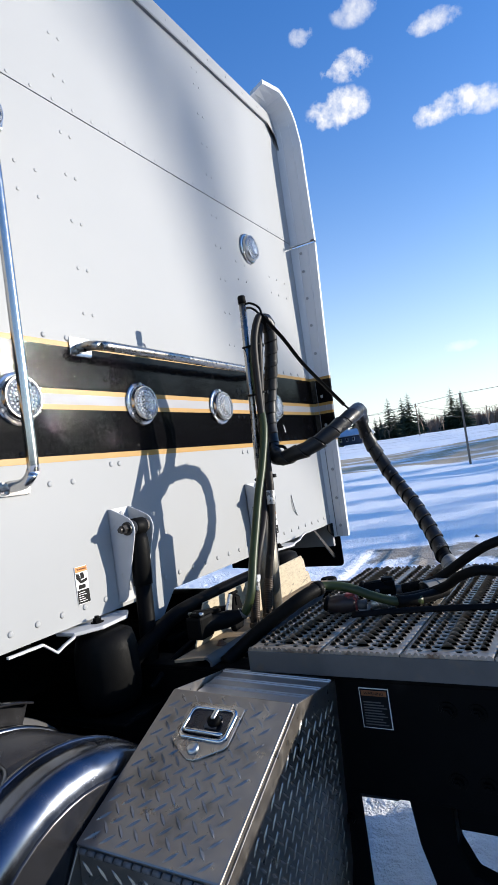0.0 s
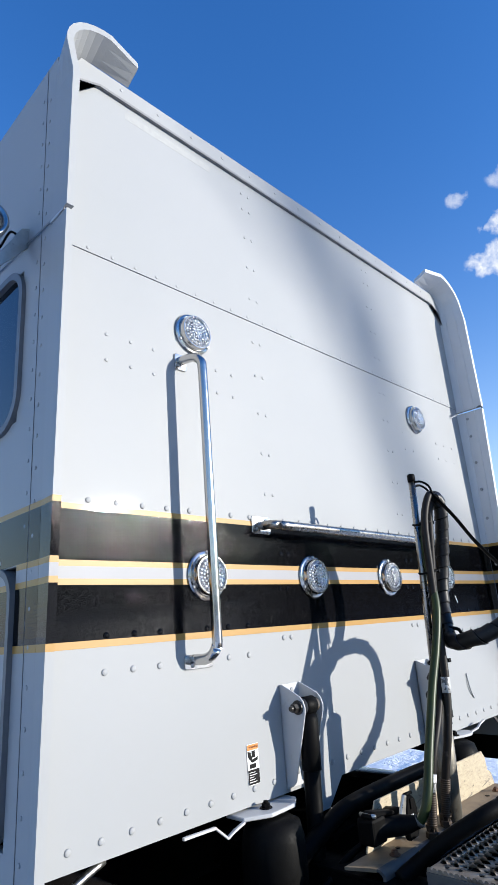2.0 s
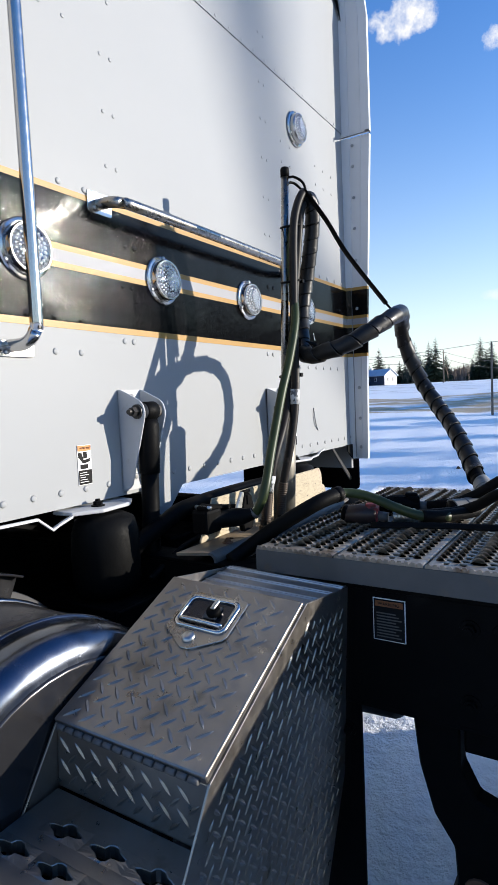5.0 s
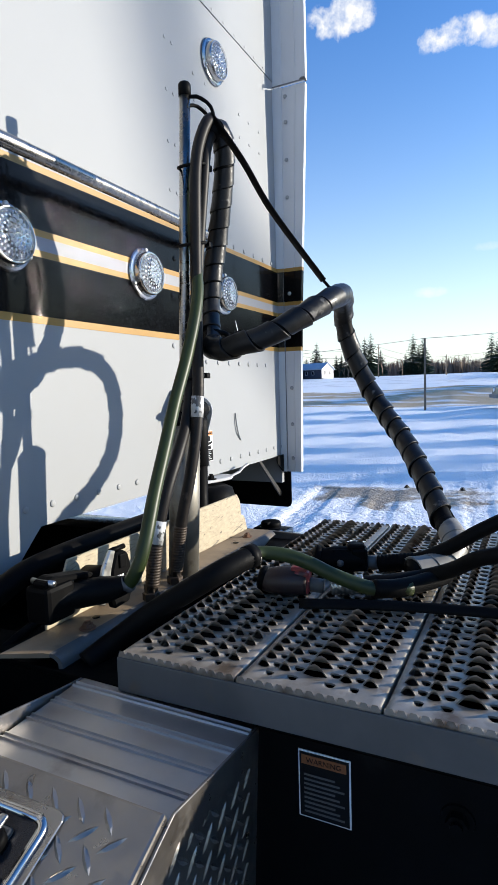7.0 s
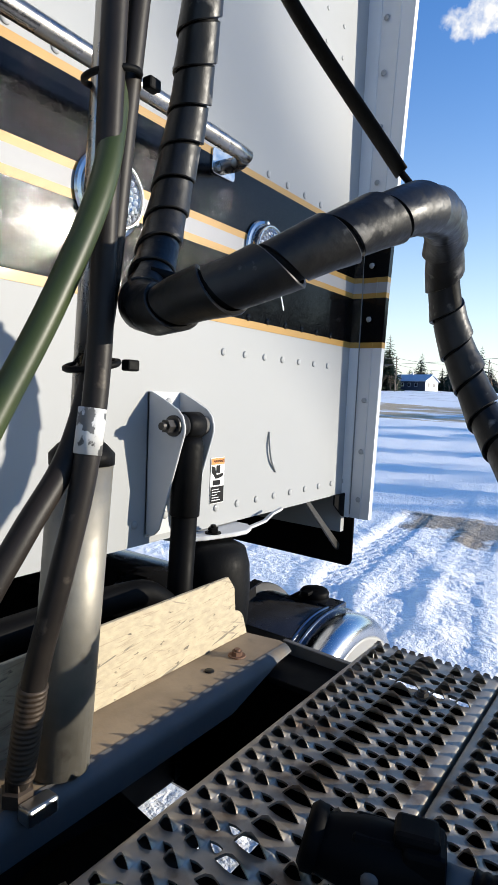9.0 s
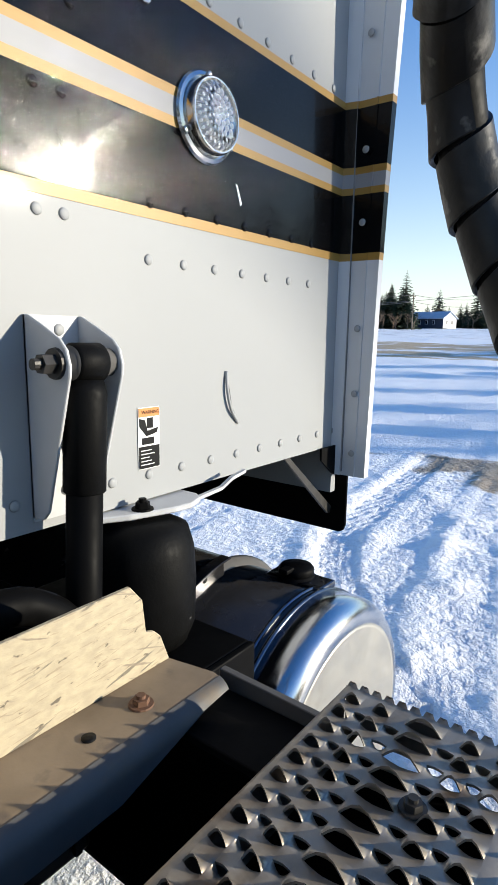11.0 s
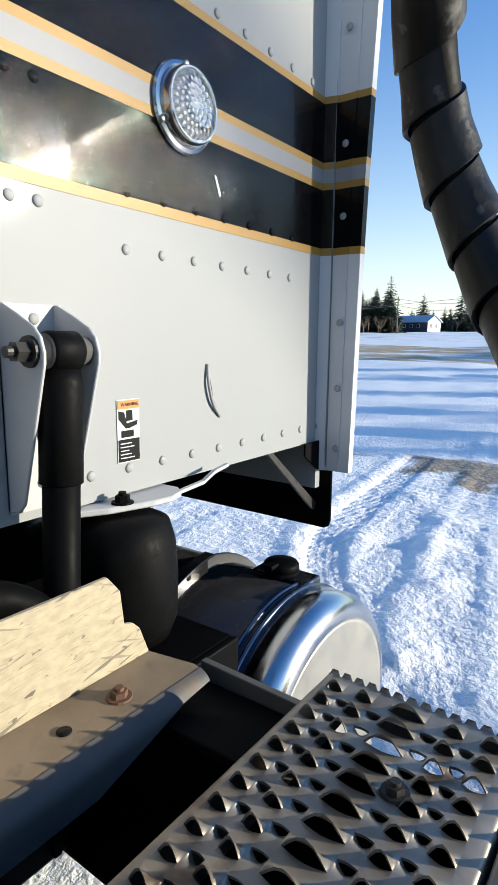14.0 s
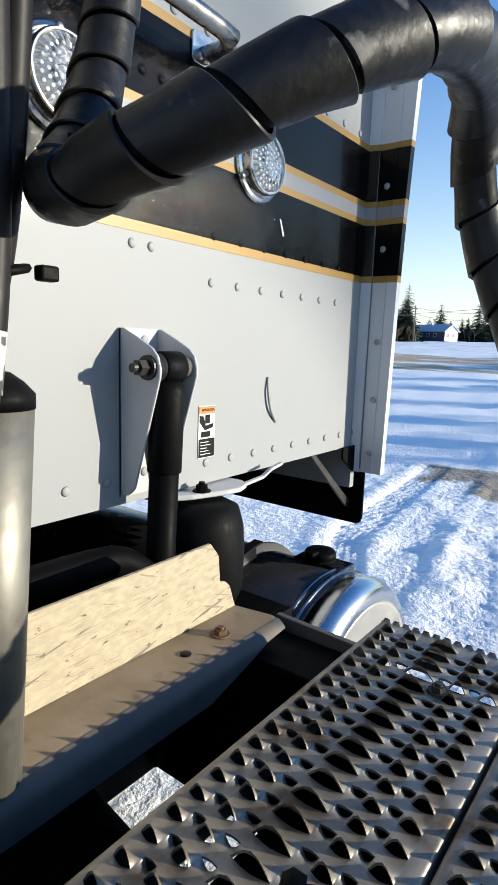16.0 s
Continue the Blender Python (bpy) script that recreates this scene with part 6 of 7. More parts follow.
part("hose", tube([(1.230, -0.364, 2.03), (1.205, -0.356, 1.99), (1.196, -0.348, 1.90), (1.190, -0.334, 1.75), (1.182, -0.322, 1.58), (1.166, -0.318, 1.48), (1.136, -0.322, 1.405), (1.082, -0.332, 1.34), (1.036, -0.332, 1.27), (1.012, -0.323, 1.19), (0.996, -0.312, 1.075)], 0.0125, 16, 0.01), HOSE, hoseB)
part("tape", tube([(1.1435, -0.3442, 1.412), (1.1492, -0.3440, 1.457)], 0.0138, 18, 0.03, bend=False), TAPE, hoseA, "scuffed white tape")
part("tag", tube([(1.0180, -0.3255, 1.213), (1.0078, -0.3207, 1.168)], 0.0140, 16, 0.03, bend=False), TAPE, hoseB, "white printed tag")
for ob, x, y, top in ((hoseA, 1.100, -0.300, (1.1058, -0.3160, 1.182)), (hoseB, 0.996, -0.312, (1.0073, -0.3203, 1.164))):
    part("spring_guard", tube([top, tuple((p + q) / 2 for p, q in zip(top, (x + 0.001, y - 0.003, 1.085))), (x + 0.001, y - 0.003, 1.085)], 0.0145, 16, 0.0015, (lambda s, a: 0.0134 + 0.0016 * abs(math.sin(math.pi * (s / 0.0056 - a))))), GUARD, ob, "rusty coiled guard")
    part("fitting", lathe([(0.017, 0.0), (0.017, 0.014), (0.0135, 0.016), (0.0135, 0.032)], Matrix.Translation((x, y, 1.058)), 6, False), GUARD, ob, "brass hex fitting")
for z, x, y in ((1.945, 1.182, -0.328), (1.782, 1.176, -0.326), (1.50, 1.170, -0.312)):
    tie = thing("cable_tie", "black cable tie round mast and hoses", "cable tie", "cable ties")
    part("loop", tube([(x + 0.024 * math.cos(radians(a)), y + 0.030 * math.sin(radians(a)) - 0.003, z + 0.006 * math.cos(radians(a))) for a in range(0, 361, 24)], 0.0036, 6, 0.01), RUBBER, tie)
    part("tie_head", box(x + 0.026, x + 0.042, y - 0.03, y - 0.018, z - 0.004, z + 0.008, 0.002), RUBBER, tie)

cableG = thing("green_cable", "green jacketed trailer cable tied to the post", "trailer cable", "green cables")
part("cable", tube([(1.222, -0.348, 2.00), (1.198, -0.326, 1.93), (1.190, -0.324, 1.83), (1.176, -0.336, 1.75), (1.143, -0.356, 1.660), (1.090, -0.362, 1.55), (1.036, -0.362, 1.451), (0.985, -0.368, 1.365), (0.935, -0.376, 1.287), (0.890, -0.384, 1.21), (0.873, -0.377, 1.165), (0.868, -0.352, 1.130), (0.848, -0.318, 1.124)], 0.0125, 18, 0.01), GREEN, cableG)
plug = part("plug", tube([(0.869, -0.356, 1.134), (0.850, -0.318, 1.126), (0.808, -0.288, 1.126), (0.752, -0.276, 1.130)], 0.021, 20, 0.006, (lambda s, a: 0.0150 + 0.009 * min(1, s / 0.04))), RUBBER, cableG, "black moulded plug")
part("plug_body", box(0.738, 0.802, -0.302, -0.250, 1.098, 1.160, 0.008), BLACK_M, plug, "square plug housing")
part("plug_lever", prism([(0.742, 1.168), (0.762, 1.174), (0.790, 1.168), (0.846, 1.158), (0.856, 1.151), (0.846, 1.146), (0.790, 1.156), (0.742, 1.158)], "y", -0.296, -0.264, 0.003), BLACK_M, plug, "hinged plug lever")
part("lever_pin", tube([(0.752, -0.304, 1.166), (0.752, -0.256, 1.166)], 0.005, 10, 0.02, bend=False), ZINC, plug)
part("plug_collar", tube([(0.870, -0.359, 1.138), (0.868, -0.353, 1.132)], 0.0160, 18, 0.01, bend=False), STEEL_D, plug, "dull collar ring")
sock = thing("trailer_socket", "black trailer power socket on the steel angle", "socket")
part("socket_body", tube([(0.905, -0.232, 1.115), (0.905, -0.296, 1.120)], 0.030, 24, 0.02, bend=False), BLACK_M, sock)
part("socket_lid", prism([(0.884, 1.078), (0.926, 1.080), (0.934, 1.10), (0.936, 1.145), (0.928, 1.172), (0.912, 1.182), (0.892, 1.178), (0.880, 1.150), (0.877, 1.10)], "y", -0.316, -0.298, 0.004), BLACK_M, sock, "hinged black lid with worn lettering")
part("lid_rib", box(0.898, 0.916, -0.320, -0.314, 1.150, 1.176, 0.002), BLACK_M, sock)
part("side_plate", prism([(0.846, 1.098), (0.862, 1.092), (0.878, 1.110), (0.884, 1.150), (0.896, 1.184), (0.882, 1.188), (0.862, 1.160), (0.848, 1.125)], "y", -0.312, -0.304, 0.002), ZINC, sock, "zinc hinge plate")
for k, x in enumerate((0.884, 0.891, 0.898, 0.905)):
    part("lid_mark", box(x, x + 0.0045, -0.3172, -0.3162, 1.126, 1.138), PAPER, sock, "worn pale raised lettering")
part("lid_bolt", hex_bolt(0.008, 0.010, Matrix.Translation((0.860, -0.312, 1.112)) @ TO_BACK), RUST, sock)
part("hinge_pin", tube([(0.888, -0.306, 1.184), (0.926, -0.306, 1.184)], 0.005, 10, 0.02, bend=False), BLACK_M, sock)

# hoses and couplings that lie on the deck
duct = thing("cable_sleeve", "black rubber sleeve over a cable, from angle to deck", "cable sleeve")
part("sleeve", tube([(0.775, -0.340, 1.030), (0.815, -0.362, 1.052), (0.851, -0.430, 1.105), (0.889, -0.512, 1.158), (0.925, -0.540, 1.174), (0.968, -0.556, 1.180)], 0.019, 20, 0.01), RUBBER, duct)
part("end_cuff", tube([(0.952, -0.549, 1.178), (0.970, -0.557, 1.1805)], 0.0205, 20, 0.01, bend=False), RUBBER, duct, "turned end cuff")
cable2 = thing("green_cable", "green jacketed trailer cable lying over the deck", "trailer cable", "green cables")
part("cable", tube([(0.955, -0.550, 1.179), (0.985, -0.562, 1.180), (1.006, -0.602, 1.174), (1.015, -0.645, 1.160), (1.020, -0.685, 1.143), (1.036, -0.750, 1.122), (1.075, -0.805, 1.118)], 0.0125, 18, 0.01), GREEN, cable2)
part("cable_end", tube([(1.034, -0.748, 1.122), (1.068, -0.79, 1.119), (1.125, -0.83, 1.119), (1.165, -0.85, 1.119)], 0.016, 16, 0.01), RUBBER, cable2, "black sleeve at the cable end")
part("cable_ring", tube([(0.962, -0.556, 1.178), (0.970, -0.562, 1.179)], 0.0165, 18, 0.004, bend=False), ZINC, cable2, "bright clamp ring")


def gladhand(name_label, m, mat):
    g = thing("gladhand", name_label, "air coupling", "gladhand couplings")
    part("casting", tube([m @ Vector(q) for q in ((-0.070, 0, 0.030), (-0.045, 0, 0.030), (0.0, 0, 0.031), (0.045, 0, 0.030))], 0.025, 18, 0.006, (lambda s, a: 0.021 + 0.006 * math.sin(min(1.0, s / 0.09) * math.pi))), BLACK_M if mat is BLACK_M else RED_D, g, "cast coupling body")
    part("flange", lathe([(0.020, 0.0), (0.031, 0.003), (0.032, 0.014), (0.026, 0.020), (0.018, 0.016)], m @ Matrix.Translation((-0.062, 0, 0.032)) @ Matrix.Rotation(radians(-78), 4, "Y"), 24), BLACK_M, g, "round rubber-faced flange")
    knob = part("port_boss", add_box(box(0.012, 0.052, -0.024, 0.024, 0.006, 0.062, 0.006, m), 0.004, 0.046, -0.018, 0.018, 0.055, 0.072, 0.006, m), mat, g, "square port boss")
    part("lug", add_box(bmesh.new(), -0.034, 0.008, -0.020, 0.020, 0.048, 0.060, 0.004, m), mat, g)
    part("elbow", tube([m @ Vector(q) for q in ((0.045, 0, 0.026), (0.065, 0, 0.024), (0.085, 0, 0.022))], 0.013, 12, 0.02, bend=False), STEEL_D, g, "hose fitting")
    part("stud", lathe([(0.009, 0.0), (0.009, 0.010), (0.004, 0.013)], m @ Matrix.Translation((-0.014, -0.022, 0.030)) @ TO_BACK, 12), STEEL_D, g)
    return g


gladhand("grimy black gladhand air coupling lying on the deck", Matrix.Translation((1.195, -0.652, 1.094)) @ Matrix.Rotation(radians(-72), 4, "Z") @ Matrix.Scale(0.82, 4), BLACK_M)
gladhand("red gladhand air coupling lying on the deck", Matrix.Translation((1.040, -0.594, 1.094)) @ Matrix.Rotation(radians(-80), 4, "Z") @ Matrix.Scale(0.72, 4), RED)
airA = thing("deck_air_hose", "black rubber air hose rising off the deck", "air hose", "air hoses on the deck")
part("hose", tube([(1.214, -0.725, 1.112), (1.215, -0.775, 1.122), (1.213, -0.84, 1.152), (1.212, -0.91, 1.198), (1.212, -0.98, 1.235), (1.22, -1.05, 1.245), (1.24, -1.14, 1.21), (1.27, -1.24, 1.14), (1.30, -1.36, 1.106)], 0.0135, 16, 0.01), RUBBER, airA)
part("spring_guard", tube([(1.213, -0.715, 1.112), (1.215, -0.785, 1.124)], 0.017, 18, 0.0022, (lambda s, a: 0.0155 + 0.002 * abs(math.sin(math.pi * (s / 0.0075 - a))))), BLACK_M, airA, "coiled guard")
airB = thing("deck_air_hose", "black rubber air hose with a bright spring guard", "air hose", "air hoses on the deck")
part("hose", tube([(1.050, -0.668, 1.113), (1.070, -0.722, 1.117), (1.092, -0.768, 1.120), (1.130, -0.815, 1.122), (1.125, -0.865, 1.142), (1.10, -0.915, 1.175), (1.085, -0.98, 1.19), (1.10, -1.07, 1.165), (1.14, -1.18, 1.112), (1.17, -1.3, 1.106)], 0.0135, 16, 0.01), RUBBER, airB)
part("spring_guard", tube([(1.050, -0.668, 1.113), (1.070, -0.722, 1.117)], 0.017, 18, 0.0022, (lambda s, a: 0.0155 + 0.002 * abs(math.sin(math.pi * (s / 0.0075 - a))))), ZINC, airB, "steel coiled guard")
thin = thing("flat_cable", "thin flat black cable across the deck", "cable")
part("cable", tube([(0.965, -0.640, 1.106), (0.985, -0.70, 1.106), (1.01, -0.78, 1.106), (1.03, -0.88, 1.106), (1.05, -1.02, 1.106), (1.08, -1.25, 1.106)], 0.0095, 10, 0.02, flat=0.45), RUBBER, thin)

# ---- distance: house, woods, poles ----
def ground_z(x, y):
    return snow_height(x, y)


def polar(az, d):
    return 1.1 + d * math.cos(radians(az)), -0.7 + d * math.sin(radians(az))


SIDING = material("dark_blue_siding", (0.035, 0.045, 0.075), 0.6, second=(0.05, 0.06, 0.09), scale=3)
TRIMW = material("white_house_trim", (0.75, 0.76, 0.77), 0.6, scale=4)
ROOFB = material("snow_blue_metal_roof", (0.42, 0.48, 0.56), 0.5, second=(0.6, 0.64, 0.70), scale=0.8)
NEEDLE = material("spruce_needles", (0.020, 0.036, 0.016), 0.7, second=(0.035, 0.05, 0.02), scale=1.5)
BARK = material("grey_brown_bark", (0.13, 0.10, 0.075), 0.8, second=(0.20, 0.16, 0.12), scale=6)
TWIG = material("bare_red_brown_twigs", (0.17, 0.115, 0.08), 0.8, second=(0.24, 0.17, 0.12), scale=1.2)

hx, hy = polar(20.15, 150)
hz = ground_z(hx, hy) - 0.1
house = thing("house", "dark blue house with white gable and pale blue metal roof", "house", at=(hx, hy, hz))
house.scale = (0.68, 0.68, 0.76)
house.rotation_euler = (0, 0, radians(20.4 - 90 - 38))
part("wall", prism([(-7.5, 0), (7.5, 0), (7.5, 3.1), (-7.5, 3.1)], "y", -3.6, 3.6), SIDING, house)
part("gable", prism([(-3.6, 0), (3.6, 0), (3.6, 3.1), (0, 4.9), (-3.6, 3.1)], "x", 7.51, 7.60), TRIMW, house, "white gable wall")
roof = bmesh.new()
add_prism(roof, [(-4.2, 2.85), (0, 5.0), (4.2, 2.85), (4.2, 3.05), (0, 5.25), (-4.2, 3.05)], "x", -7.9, 8.1)
part("roof", roof, ROOFB, house)
for x in (-5.2, -2.4, 0.6, 3.6):
    w = part("window", box(x - 0.55, x + 0.55, -3.70, -3.62, 1.2, 2.4), TRIMW, house)
    part("pane", box(x - 0.42, x + 0.42, -3.73, -3.705, 1.3, 2.3), TINTED, w)
for y in (-1.8, 1.2):
    w = part("window", box(7.62, 7.70, y - 0.5, y + 0.5, 1.2, 2.4), GASKET, house)
part("chimney", box(-1.2, -0.6, -0.3, 0.3, 4.6, 5.9), TRIMW, house)


def spruce_mesh(seed, h, w):
    """Trunk and drooping whorls of ragged boughs with gaps between."""
    rnd = random.Random(seed)
    tv, tf = [], []
    for i, (r, z) in enumerate(((0.13, 0), (0.10, h * 0.5), (0.02, h))):
        for k in range(6):
            a = k * math.pi / 3
            tv.append((r * math.cos(a), r * math.sin(a), z))
    for i in range(2):
        for k in range(6):
            tf.append((i * 6 + k, i * 6 + (k + 1) % 6, (i + 1) * 6 + (k + 1) % 6, (i + 1) * 6 + k))
    cv, cf = [], []
    z = h * 0.10
    while z < h * 0.985:
        reach = w * (1 - z / h) ** 0.85 + 0.10
        n = max(5, int(13 * (1 - 0.5 * z / h)))
        for k in range(n):
            if rnd.random() < 0.10:
                continue
            a = 2 * math.pi * (k + rnd.random() * 0.8) / n
            l = reach * rnd.uniform(0.55, 1.15)
            d = Vector((math.cos(a), math.sin(a), 0))
            s = Vector((-d.y, d.x, 0))
            drop = -0.25 - 0.25 * rnd.random()
            zz = z + rnd.uniform(-0.1, 0.15)
            for seg in range(3):
                t0, t1 = seg / 3, (seg + 1) / 3 + 0.06
                wd = l * 0.26 * (1 - 0.5 * t0) * rnd.uniform(0.7, 1.2)
                b = len(cv)
                lift = rnd.uniform(-0.12, 0.12)
                for t, q in ((t0, 0.35), (t0, -0.35), (t1, -1.0), (t1 + 0.12, 0.0), (t1, 1.0)):
                    p = d * l * t + s * wd * q
                    cv.append((p.x, p.y, zz + drop * l * t * 0.7 - abs(q) * 0.12 * l + lift * t))
                cf.append((b, b + 1, b + 2, b + 3, b + 4))
        z += h * 0.035 * rnd.uniform(0.8, 1.2)
    return mesh_from(tv, tf, True, "trunk"), mesh_from(cv, cf, False, "crown")


def bare_mesh(seed, h):
    """A leafless tree: forking limbs down to fine twigs, as thin prisms."""
    rnd = random.Random(seed)
    verts, faces = [], []

    def limb(p, d, l, r, depth):
        q = p + d * l
        u = d.orthogonal().normalized()
        v = d.cross(u)
        b = len(verts)
        for c, rr in ((p, r), (q, r * 0.6)):
            for k in range(4 if depth < 2 else 3):
                a = 2 * math.pi * k / (4 if depth < 2 else 3)
                verts.append(c + (u * math.cos(a) + v * math.sin(a)) * rr)
        n = 4 if depth < 2 else 3
        for k in range(n):
            faces.append((b + k, b + (k + 1) % n, b + n + (k + 1) % n, b + n + k))
        if depth >= 4:
            return
        for k in range(rnd.choice((2, 3, 3))):
            turn = Vector((rnd.uniform(-1, 1), rnd.uniform(-1, 1), rnd.uniform(-0.1, 0.5))) * 0.75
            limb(p + d * l * rnd.uniform(0.5, 1.0), (d + turn).normalized(), l * rnd.uniform(0.5, 0.78), r * 0.55, depth + 1)

    limb(Vector((0, 0, 0)), Vector((0.02, 0.01, 1)).normalized(), h * 0.36, h * 0.014, 0)
    return mesh_from(verts, faces, False, "limbs")


spruces = []
for k, (h, w) in enumerate(((9.0, 3.0), (11.0, 3.3), (7.5, 2.7), (12.5, 3.4))):
    t_me, c_me = spruce_mesh(k + 5, h, w)
    t_me.materials.append(BARK)
    c_me.materials.append(NEEDLE)
    spruces.append((t_me, c_me))


def spruce(x, y, k, s, label="dark green spruce at the field edge"):
    ob = thing("spruce_tree", label, "tree", "spruces at the field edge", at=(x, y, ground_z(x, y) - 0.2))
    ob.scale = (s, s, s)
    ob.rotation_euler = (0, 0, x * 7.3)
    part("trunk", spruces[k][0], BARK, ob)
    part("crown", spruces[k][1], NEEDLE, ob)


rnd = random.Random(11)
for k in range(96):                                        # the dense stand beside the house
    az, d = rnd.uniform(22.3, 31.0), rnd.uniform(125, 150)
    x, y = polar(az, d)
    spruce(x, y, k % 4, rnd.uniform(0.72, 0.98))
for az, d, k, s in ((19.6, 172, 1, 1.0), (18.7, 175, 0, 0.7), (17.2, 170, 2, 0.9), (16.3, 165, 3, 0.95), (15.8, 170, 0, 0.9), (15.0, 168, 1, 1.05), (14.4, 160, 3, 0.98), (13.5, 172, 1, 0.7),
                    (10.5, 176, 3, 1.0), (10.0, 178, 0, 1.0), (9.6, 174, 1, 1.0), (20.6, 178, 2, 0.9), (3.6, 150, 3, 0.8), (3.0, 148, 1, 0.8), (17.7, 168, 0, 0.75), (11.2, 178, 2, 0.9)):
    x, y = polar(az, d)
    spruce(x, y, k, s)
bares = [bare_mesh(40 + k, h) for k, h in enumerate((7.0, 8.5, 9.5))]
for me in bares:
    me.materials.append(TWIG)
for k in range(90):                                        # leafless brush along the far edge
    az, d = rnd.uniform(1.0, 21.5) if k < 70 else rnd.uniform(21.5, 31), rnd.uniform(158, 200) if k < 70 else rnd.uniform(118, 124)
    x, y = polar(az, d)
    ob = thing("bare_tree", "leafless red-brown tree in far brush", "tree", "bare trees at the field edge", at=(x, y, ground_z(x, y) - 0.2))
    sc = rnd.uniform(0.7, 1.05) * (0.7 if k >= 70 else 1.0)
    ob.scale = (sc, sc, sc * rnd.uniform(0.8, 1.05))
    ob.rotation_euler = (0, 0, rnd.uniform(0, 6.28))
    part("crown", bares[k % 3], TWIG, ob)


def brush_band():
    """The closed mass of far woods behind the single trees: thousands of twig blades."""
    verts, faces = [], []
    r2 = random.Random(3)
    for k in range(9000):
        az, d = r2.uniform(-6, 40), r2.uniform(185, 215)
        x, y = polar(az, d)
        z = rise(x, y)
        h = 3.2 + 2.2 * noise.noise(Vector((az * 0.9, d * 0.05, 0))) + r2.uniform(0, 1.6)
        w = r2.uniform(0.12, 0.5)
        a = r2.uniform(0, 3.14)
        b = len(verts)
        dx, dy = math.cos(a) * w, math.sin(a) * w
        verts.extend([(x - dx, y - dy, z - 0.5), (x + dx, y + dy, z - 0.5), (x + r2.uniform(-0.4, 0.4), y + r2.uniform(-0.4, 0.4), z + h)])
        faces.append((b, b + 1, b + 2))
    return mesh_from(verts, faces)


lone("far_woods", brush_band(), TWIG, "brown leafless far woods along the field", "woods", kind="stuff")


def pole(x, y, h, r, arms, label):
    z = ground_z(x, y)
    p = thing("utility_pole", label, "utility pole", "utility poles", at=(x, y, z))
    part("shaft", lathe([(r, -0.3), (r * 0.95, 0.0), (r * 0.7, h), (r * 0.3, h + 0.02)], None, 12), BARK, p)
    if arms:
        part("crossarm", box(-0.9, 0.9, -0.05, 0.05, h - 0.7, h - 0.58), BARK, p)
        for x_ in (-0.8, 0.8):
            part("insulator", lathe([(0.04, 0), (0.05, 0.08), (0.02, 0.14)], Matrix.Translation((x_, 0, h - 0.58)), 8), GASKET, p)
    return Vector((x, y, z + h))


tops = []
for az, d, h in ((-24, 34, 5.0), (9.25, 33, 4.0)):
    x, y = polar(az, d)
    tops.append(pole(x, y, h, 0.07, False, "slim weathered wooden pole in the snow field"))
far_tops = []
for az, d, h in ((-6, 120, 8.0), (7.5, 128, 4.2), (13.7, 120, 6.5), (21.9, 112, 6.6), (33, 104, 7.5)):
    x, y = polar(az, d)
    far_tops.append(pole(x, y, h, 0.13, True, "weathered wooden utility pole by the far road"))


def wire(a, b, sag, r):
    pts = [a.lerp(b, k / 12) - Vector((0, 0, sag * 4 * (k / 12) * (1 - k / 12))) for k in range(13)]
    lone("power_line", tube(pts, r, 5, 5.0, bend=False), GASKET, "thin sagging power line between poles", "power line", "power lines")


for a, b in zip(far_tops, far_tops[1:]):
    wire(a - Vector((0, 0, 0.4)), b - Vector((0, 0, 0.4)), 0.8, 0.03)
    wire(a - Vector((0, 0, 1.6)), b - Vector((0, 0, 1.6)), 0.9, 0.03)
px, py = polar(40, 70)
wire(tops[1], Vector((px, py, 4.6)), 0.4, 0.012)
wire(tops[0], tops[1], 0.3, 0.012)

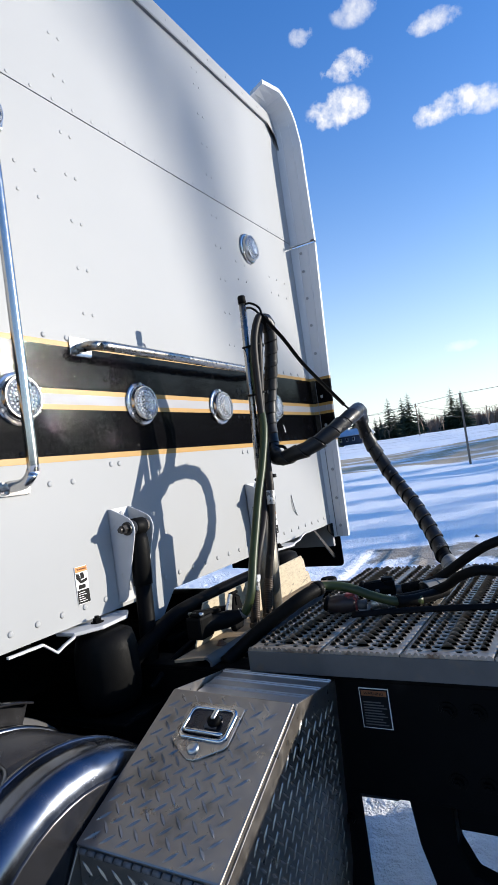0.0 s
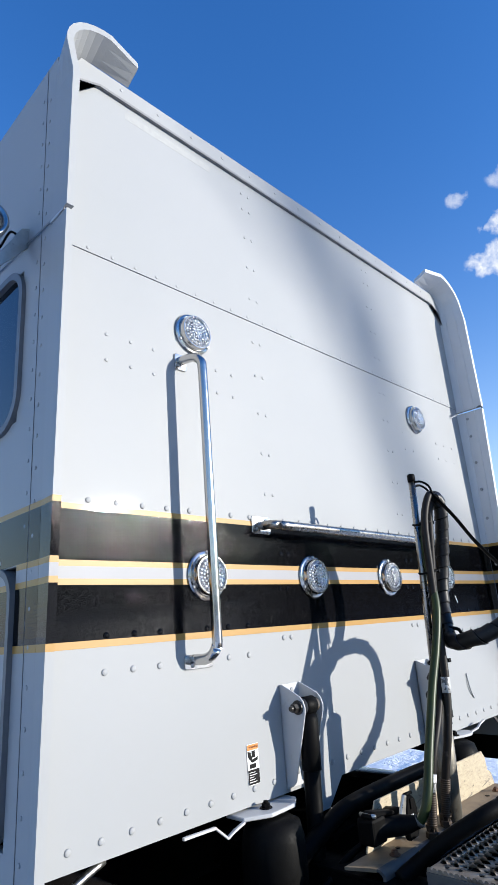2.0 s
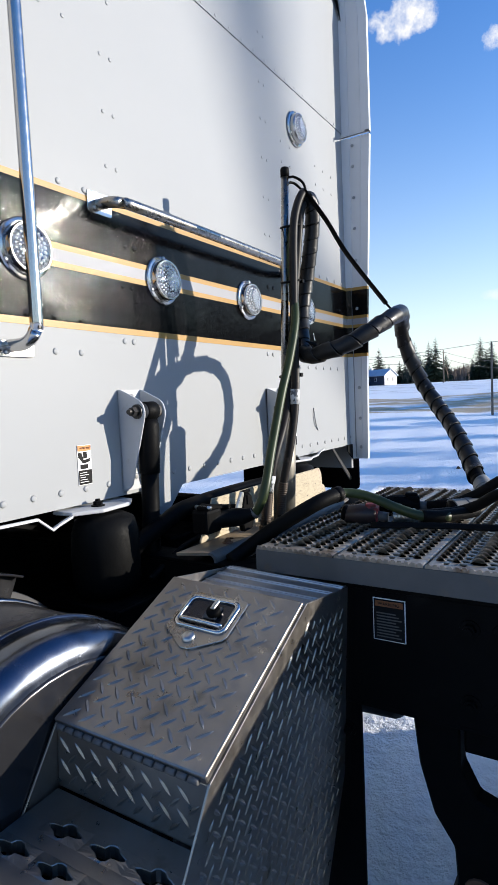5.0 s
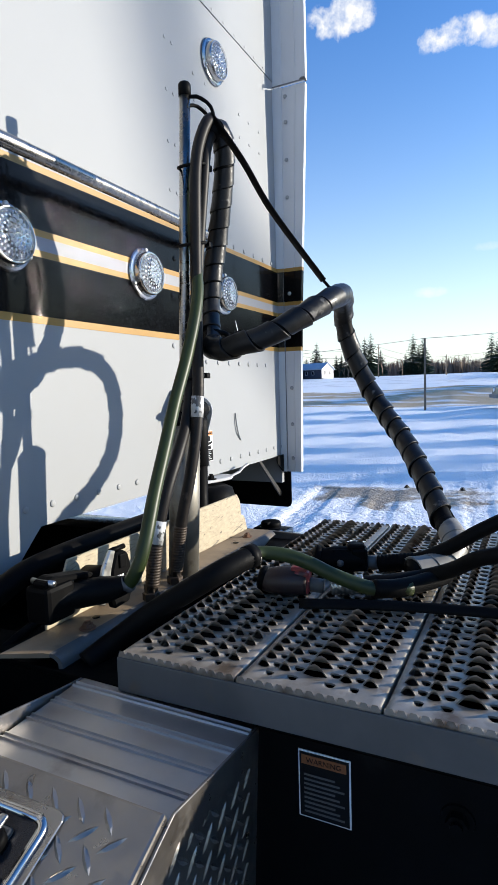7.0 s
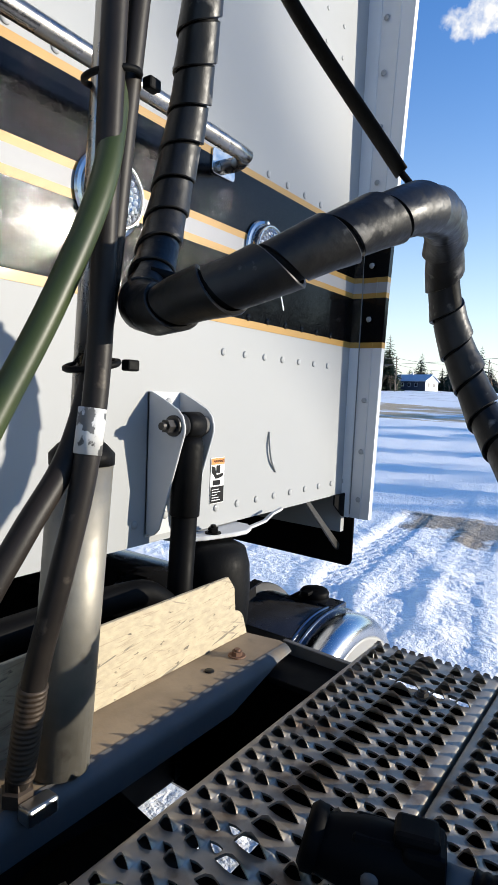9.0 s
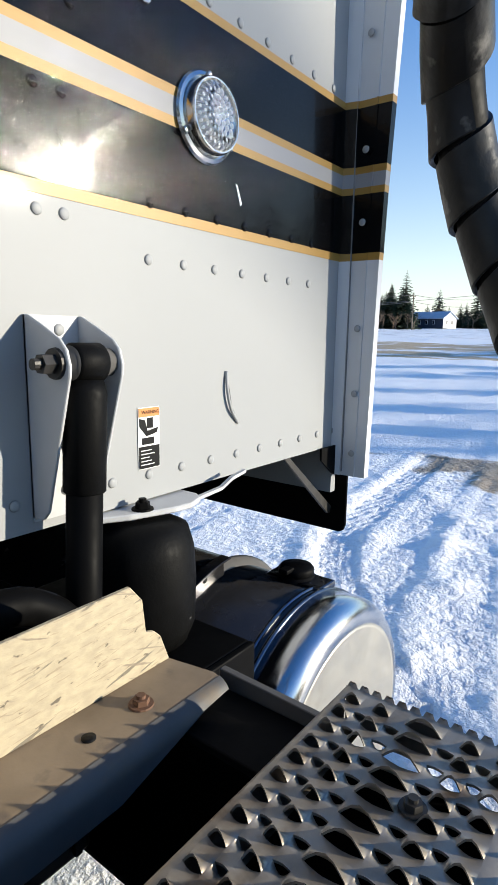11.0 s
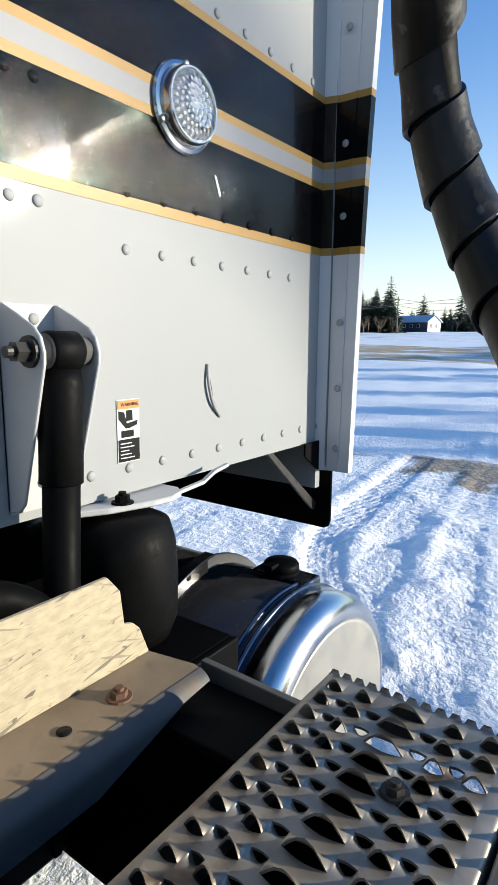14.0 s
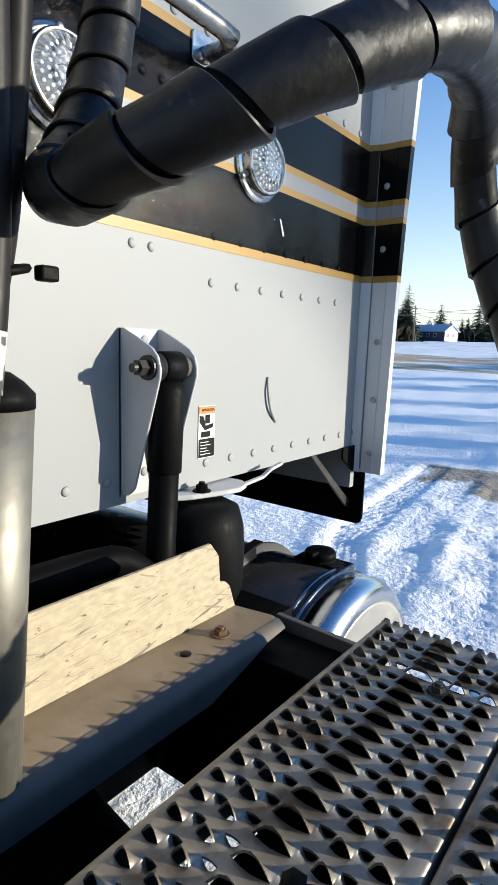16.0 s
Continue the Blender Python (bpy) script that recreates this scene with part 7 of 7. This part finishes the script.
# the dark pickup parked across the yard
def pickup(x, y, turn):
    z = ground_z(x, y)
    truck = thing("pickup_truck", "old dark pickup truck parked on the snow across the yard", "pickup truck", at=(x, y, z))
    truck.rotation_euler = (0, 0, turn)
    low = [(2.55, 0.42), (2.60, 0.62), (2.52, 0.98), (1.20, 1.10), (-2.60, 1.06), (-2.66, 0.50), (-1.95, 0.42), (-1.90, 0.66), (-1.62, 0.82), (-1.34, 0.66), (-1.28, 0.42), (1.18, 0.42), (1.24, 0.66), (1.52, 0.84), (1.80, 0.66), (1.86, 0.42)]
    body = part("body", prism(low, "y", -0.92, 0.92, 0.03), PICKUP, truck, "dark grey pickup body")
    part("hood", prism([(2.46, 0.985), (2.30, 1.08), (1.25, 1.16), (1.20, 1.11)], "y", -0.84, 0.84, 0.02), PICKUP, body, "hood with a pale sky sheen")
    cabin = part("cabin", prism([(1.22, 1.10), (0.55, 1.66), (-0.45, 1.70), (-0.70, 1.62), (-0.82, 1.07)], "y", -0.80, 0.80, 0.03), PICKUP, truck, "pickup cabin")
    for y0 in (-0.815, 0.803):
        part("side_glass", prism([(0.92, 1.18), (0.46, 1.58), (-0.58, 1.60), (-0.66, 1.18)], "y", y0, y0 + 0.012), TINTED, cabin)
    part("windscreen", prism([(1.12, 1.22), (1.13, 1.225), (0.64, 1.625), (0.63, 1.62)], "y", -0.68, 0.68), TINTED, cabin)
    part("front_bumper", box(2.56, 2.72, -0.90, 0.90, 0.46, 0.64, 0.03), GASKET, truck, "grey front bumper")
    for y0 in (-0.68, 0.68):
        part("headlight", lathe([(0.11, 0.0), (0.11, 0.03), (0.06, 0.05)], Matrix.Translation((2.53, y0, 0.82)) @ Matrix.Rotation(radians(90), 4, "Y"), 18), OPTIC, truck, "round headlight")
    for x0 in (1.52, -1.62):
        for y0 in (-0.80, 0.80):
            m = Matrix.Translation((x0, y0, 0.37)) @ TO_BACK
            wheel = part("wheel", lathe([(0.06, -0.07), (0.20, -0.06), (0.21, -0.10), (0.21, 0.10), (0.20, 0.06), (0.06, 0.07)], m, 24), ZINC, truck)
            part("tyre", lathe([(0.21, -0.10), (0.33, -0.11), (0.37, -0.07), (0.37, 0.07), (0.33, 0.11), (0.21, 0.10)], m, 28), RUBBER, wheel)


PICKUP = material("dark_grey_car_paint", (0.035, 0.033, 0.034), 0.3, second=(0.05, 0.047, 0.045), scale=3, coat=0.4)
pickup(31.95, -1.7, radians(110))

# unseen spruces between the yard and the sun, placed to cast bands on the snow
SX, SZ = SUN.x / -SUN.y, SUN.z / -SUN.y
for x, y, far, k2, sc in ((24.0, 7.0, 34, 3, 1.0), (17.6, 4.8, 30, 1, 0.95), (13.2, 3.4, 26.5, 0, 1.05), (10.2, 2.3, 28, 0, 1.0), (8.7, 2.0, 29, 0, 0.98), (31.0, 9.0, 34, 3, 1.0), (41.0, 11.0, 34, 1, 1.1)):
    spruce(x + SX * far, y - far, k2, sc, "unseen spruce behind the yard that shades the snow")


def rear_woods():
    """The closed belt of brown and green woods beyond the yard, behind the road: unseen, added to darken the cab's
    reflections.
    """
    verts, faces = [], []
    r2 = random.Random(8)
    for k in range(7000):
        az, d = r2.uniform(-178, -12), r2.uniform(105, 125)
        x, y = polar(az, d)
        z = rise(x, y)
        h = 8.0 + 3.0 * noise.noise(Vector((az * 0.35, d * 0.03, 7))) + r2.uniform(-1.0, 2.0)
        w, a = r2.uniform(0.3, 1.1), r2.uniform(0, 3.14)
        b = len(verts)
        dx, dy = math.cos(a) * w, math.sin(a) * w
        verts.extend([(x - dx, y - dy, z - 0.5), (x + dx, y + dy, z - 0.5), (x + r2.uniform(-0.6, 0.6), y + r2.uniform(-0.6, 0.6), z + h)])
        faces.append((b, b + 1, b + 2))
    return mesh_from(verts, faces)


lone("rear_woods", rear_woods(), NEEDLE, "unseen dark woods beyond the yard, added to darken reflections", "woods", kind="stuff")
# unseen tree; its limbs are laid out to cast the wall's soft shadow band
lean = thing("bare_tree", "unseen leafless tree, shaped to shade the rear wall", "tree", "bare trees behind the yard", at=(0, 0, 0))
FARAWAY = 42.0


def against_sun(points):
    return [(x + SX * FARAWAY, -FARAWAY, z + SZ * FARAWAY) for x, z in points]


part("trunk", tube(against_sun([(3.6, -8.8), (3.3, -4.0), (2.95, 0.0), (2.76, 1.57), (2.9, 3.4), (2.85, 5.9)]), 0.17, 8, 0.3, (lambda s, a: 0.25 - 0.010 * s)), BARK, lean)
for path, r in (([(2.76, 1.45), (2.34, 1.78), (1.92, 2.02), (1.74, 2.22), (1.64, 2.57), (1.44, 2.97), (1.24, 3.37), (0.9, 4.12)], 0.135), ([(1.64, 2.55), (1.72, 3.0), (1.70, 3.7)], 0.06), ([(1.40, 3.05), (0.9, 3.3), (0.4, 3.9)], 0.05)):
    part("limb", tube(against_sun(path), r, 7, 0.2), BARK, lean)
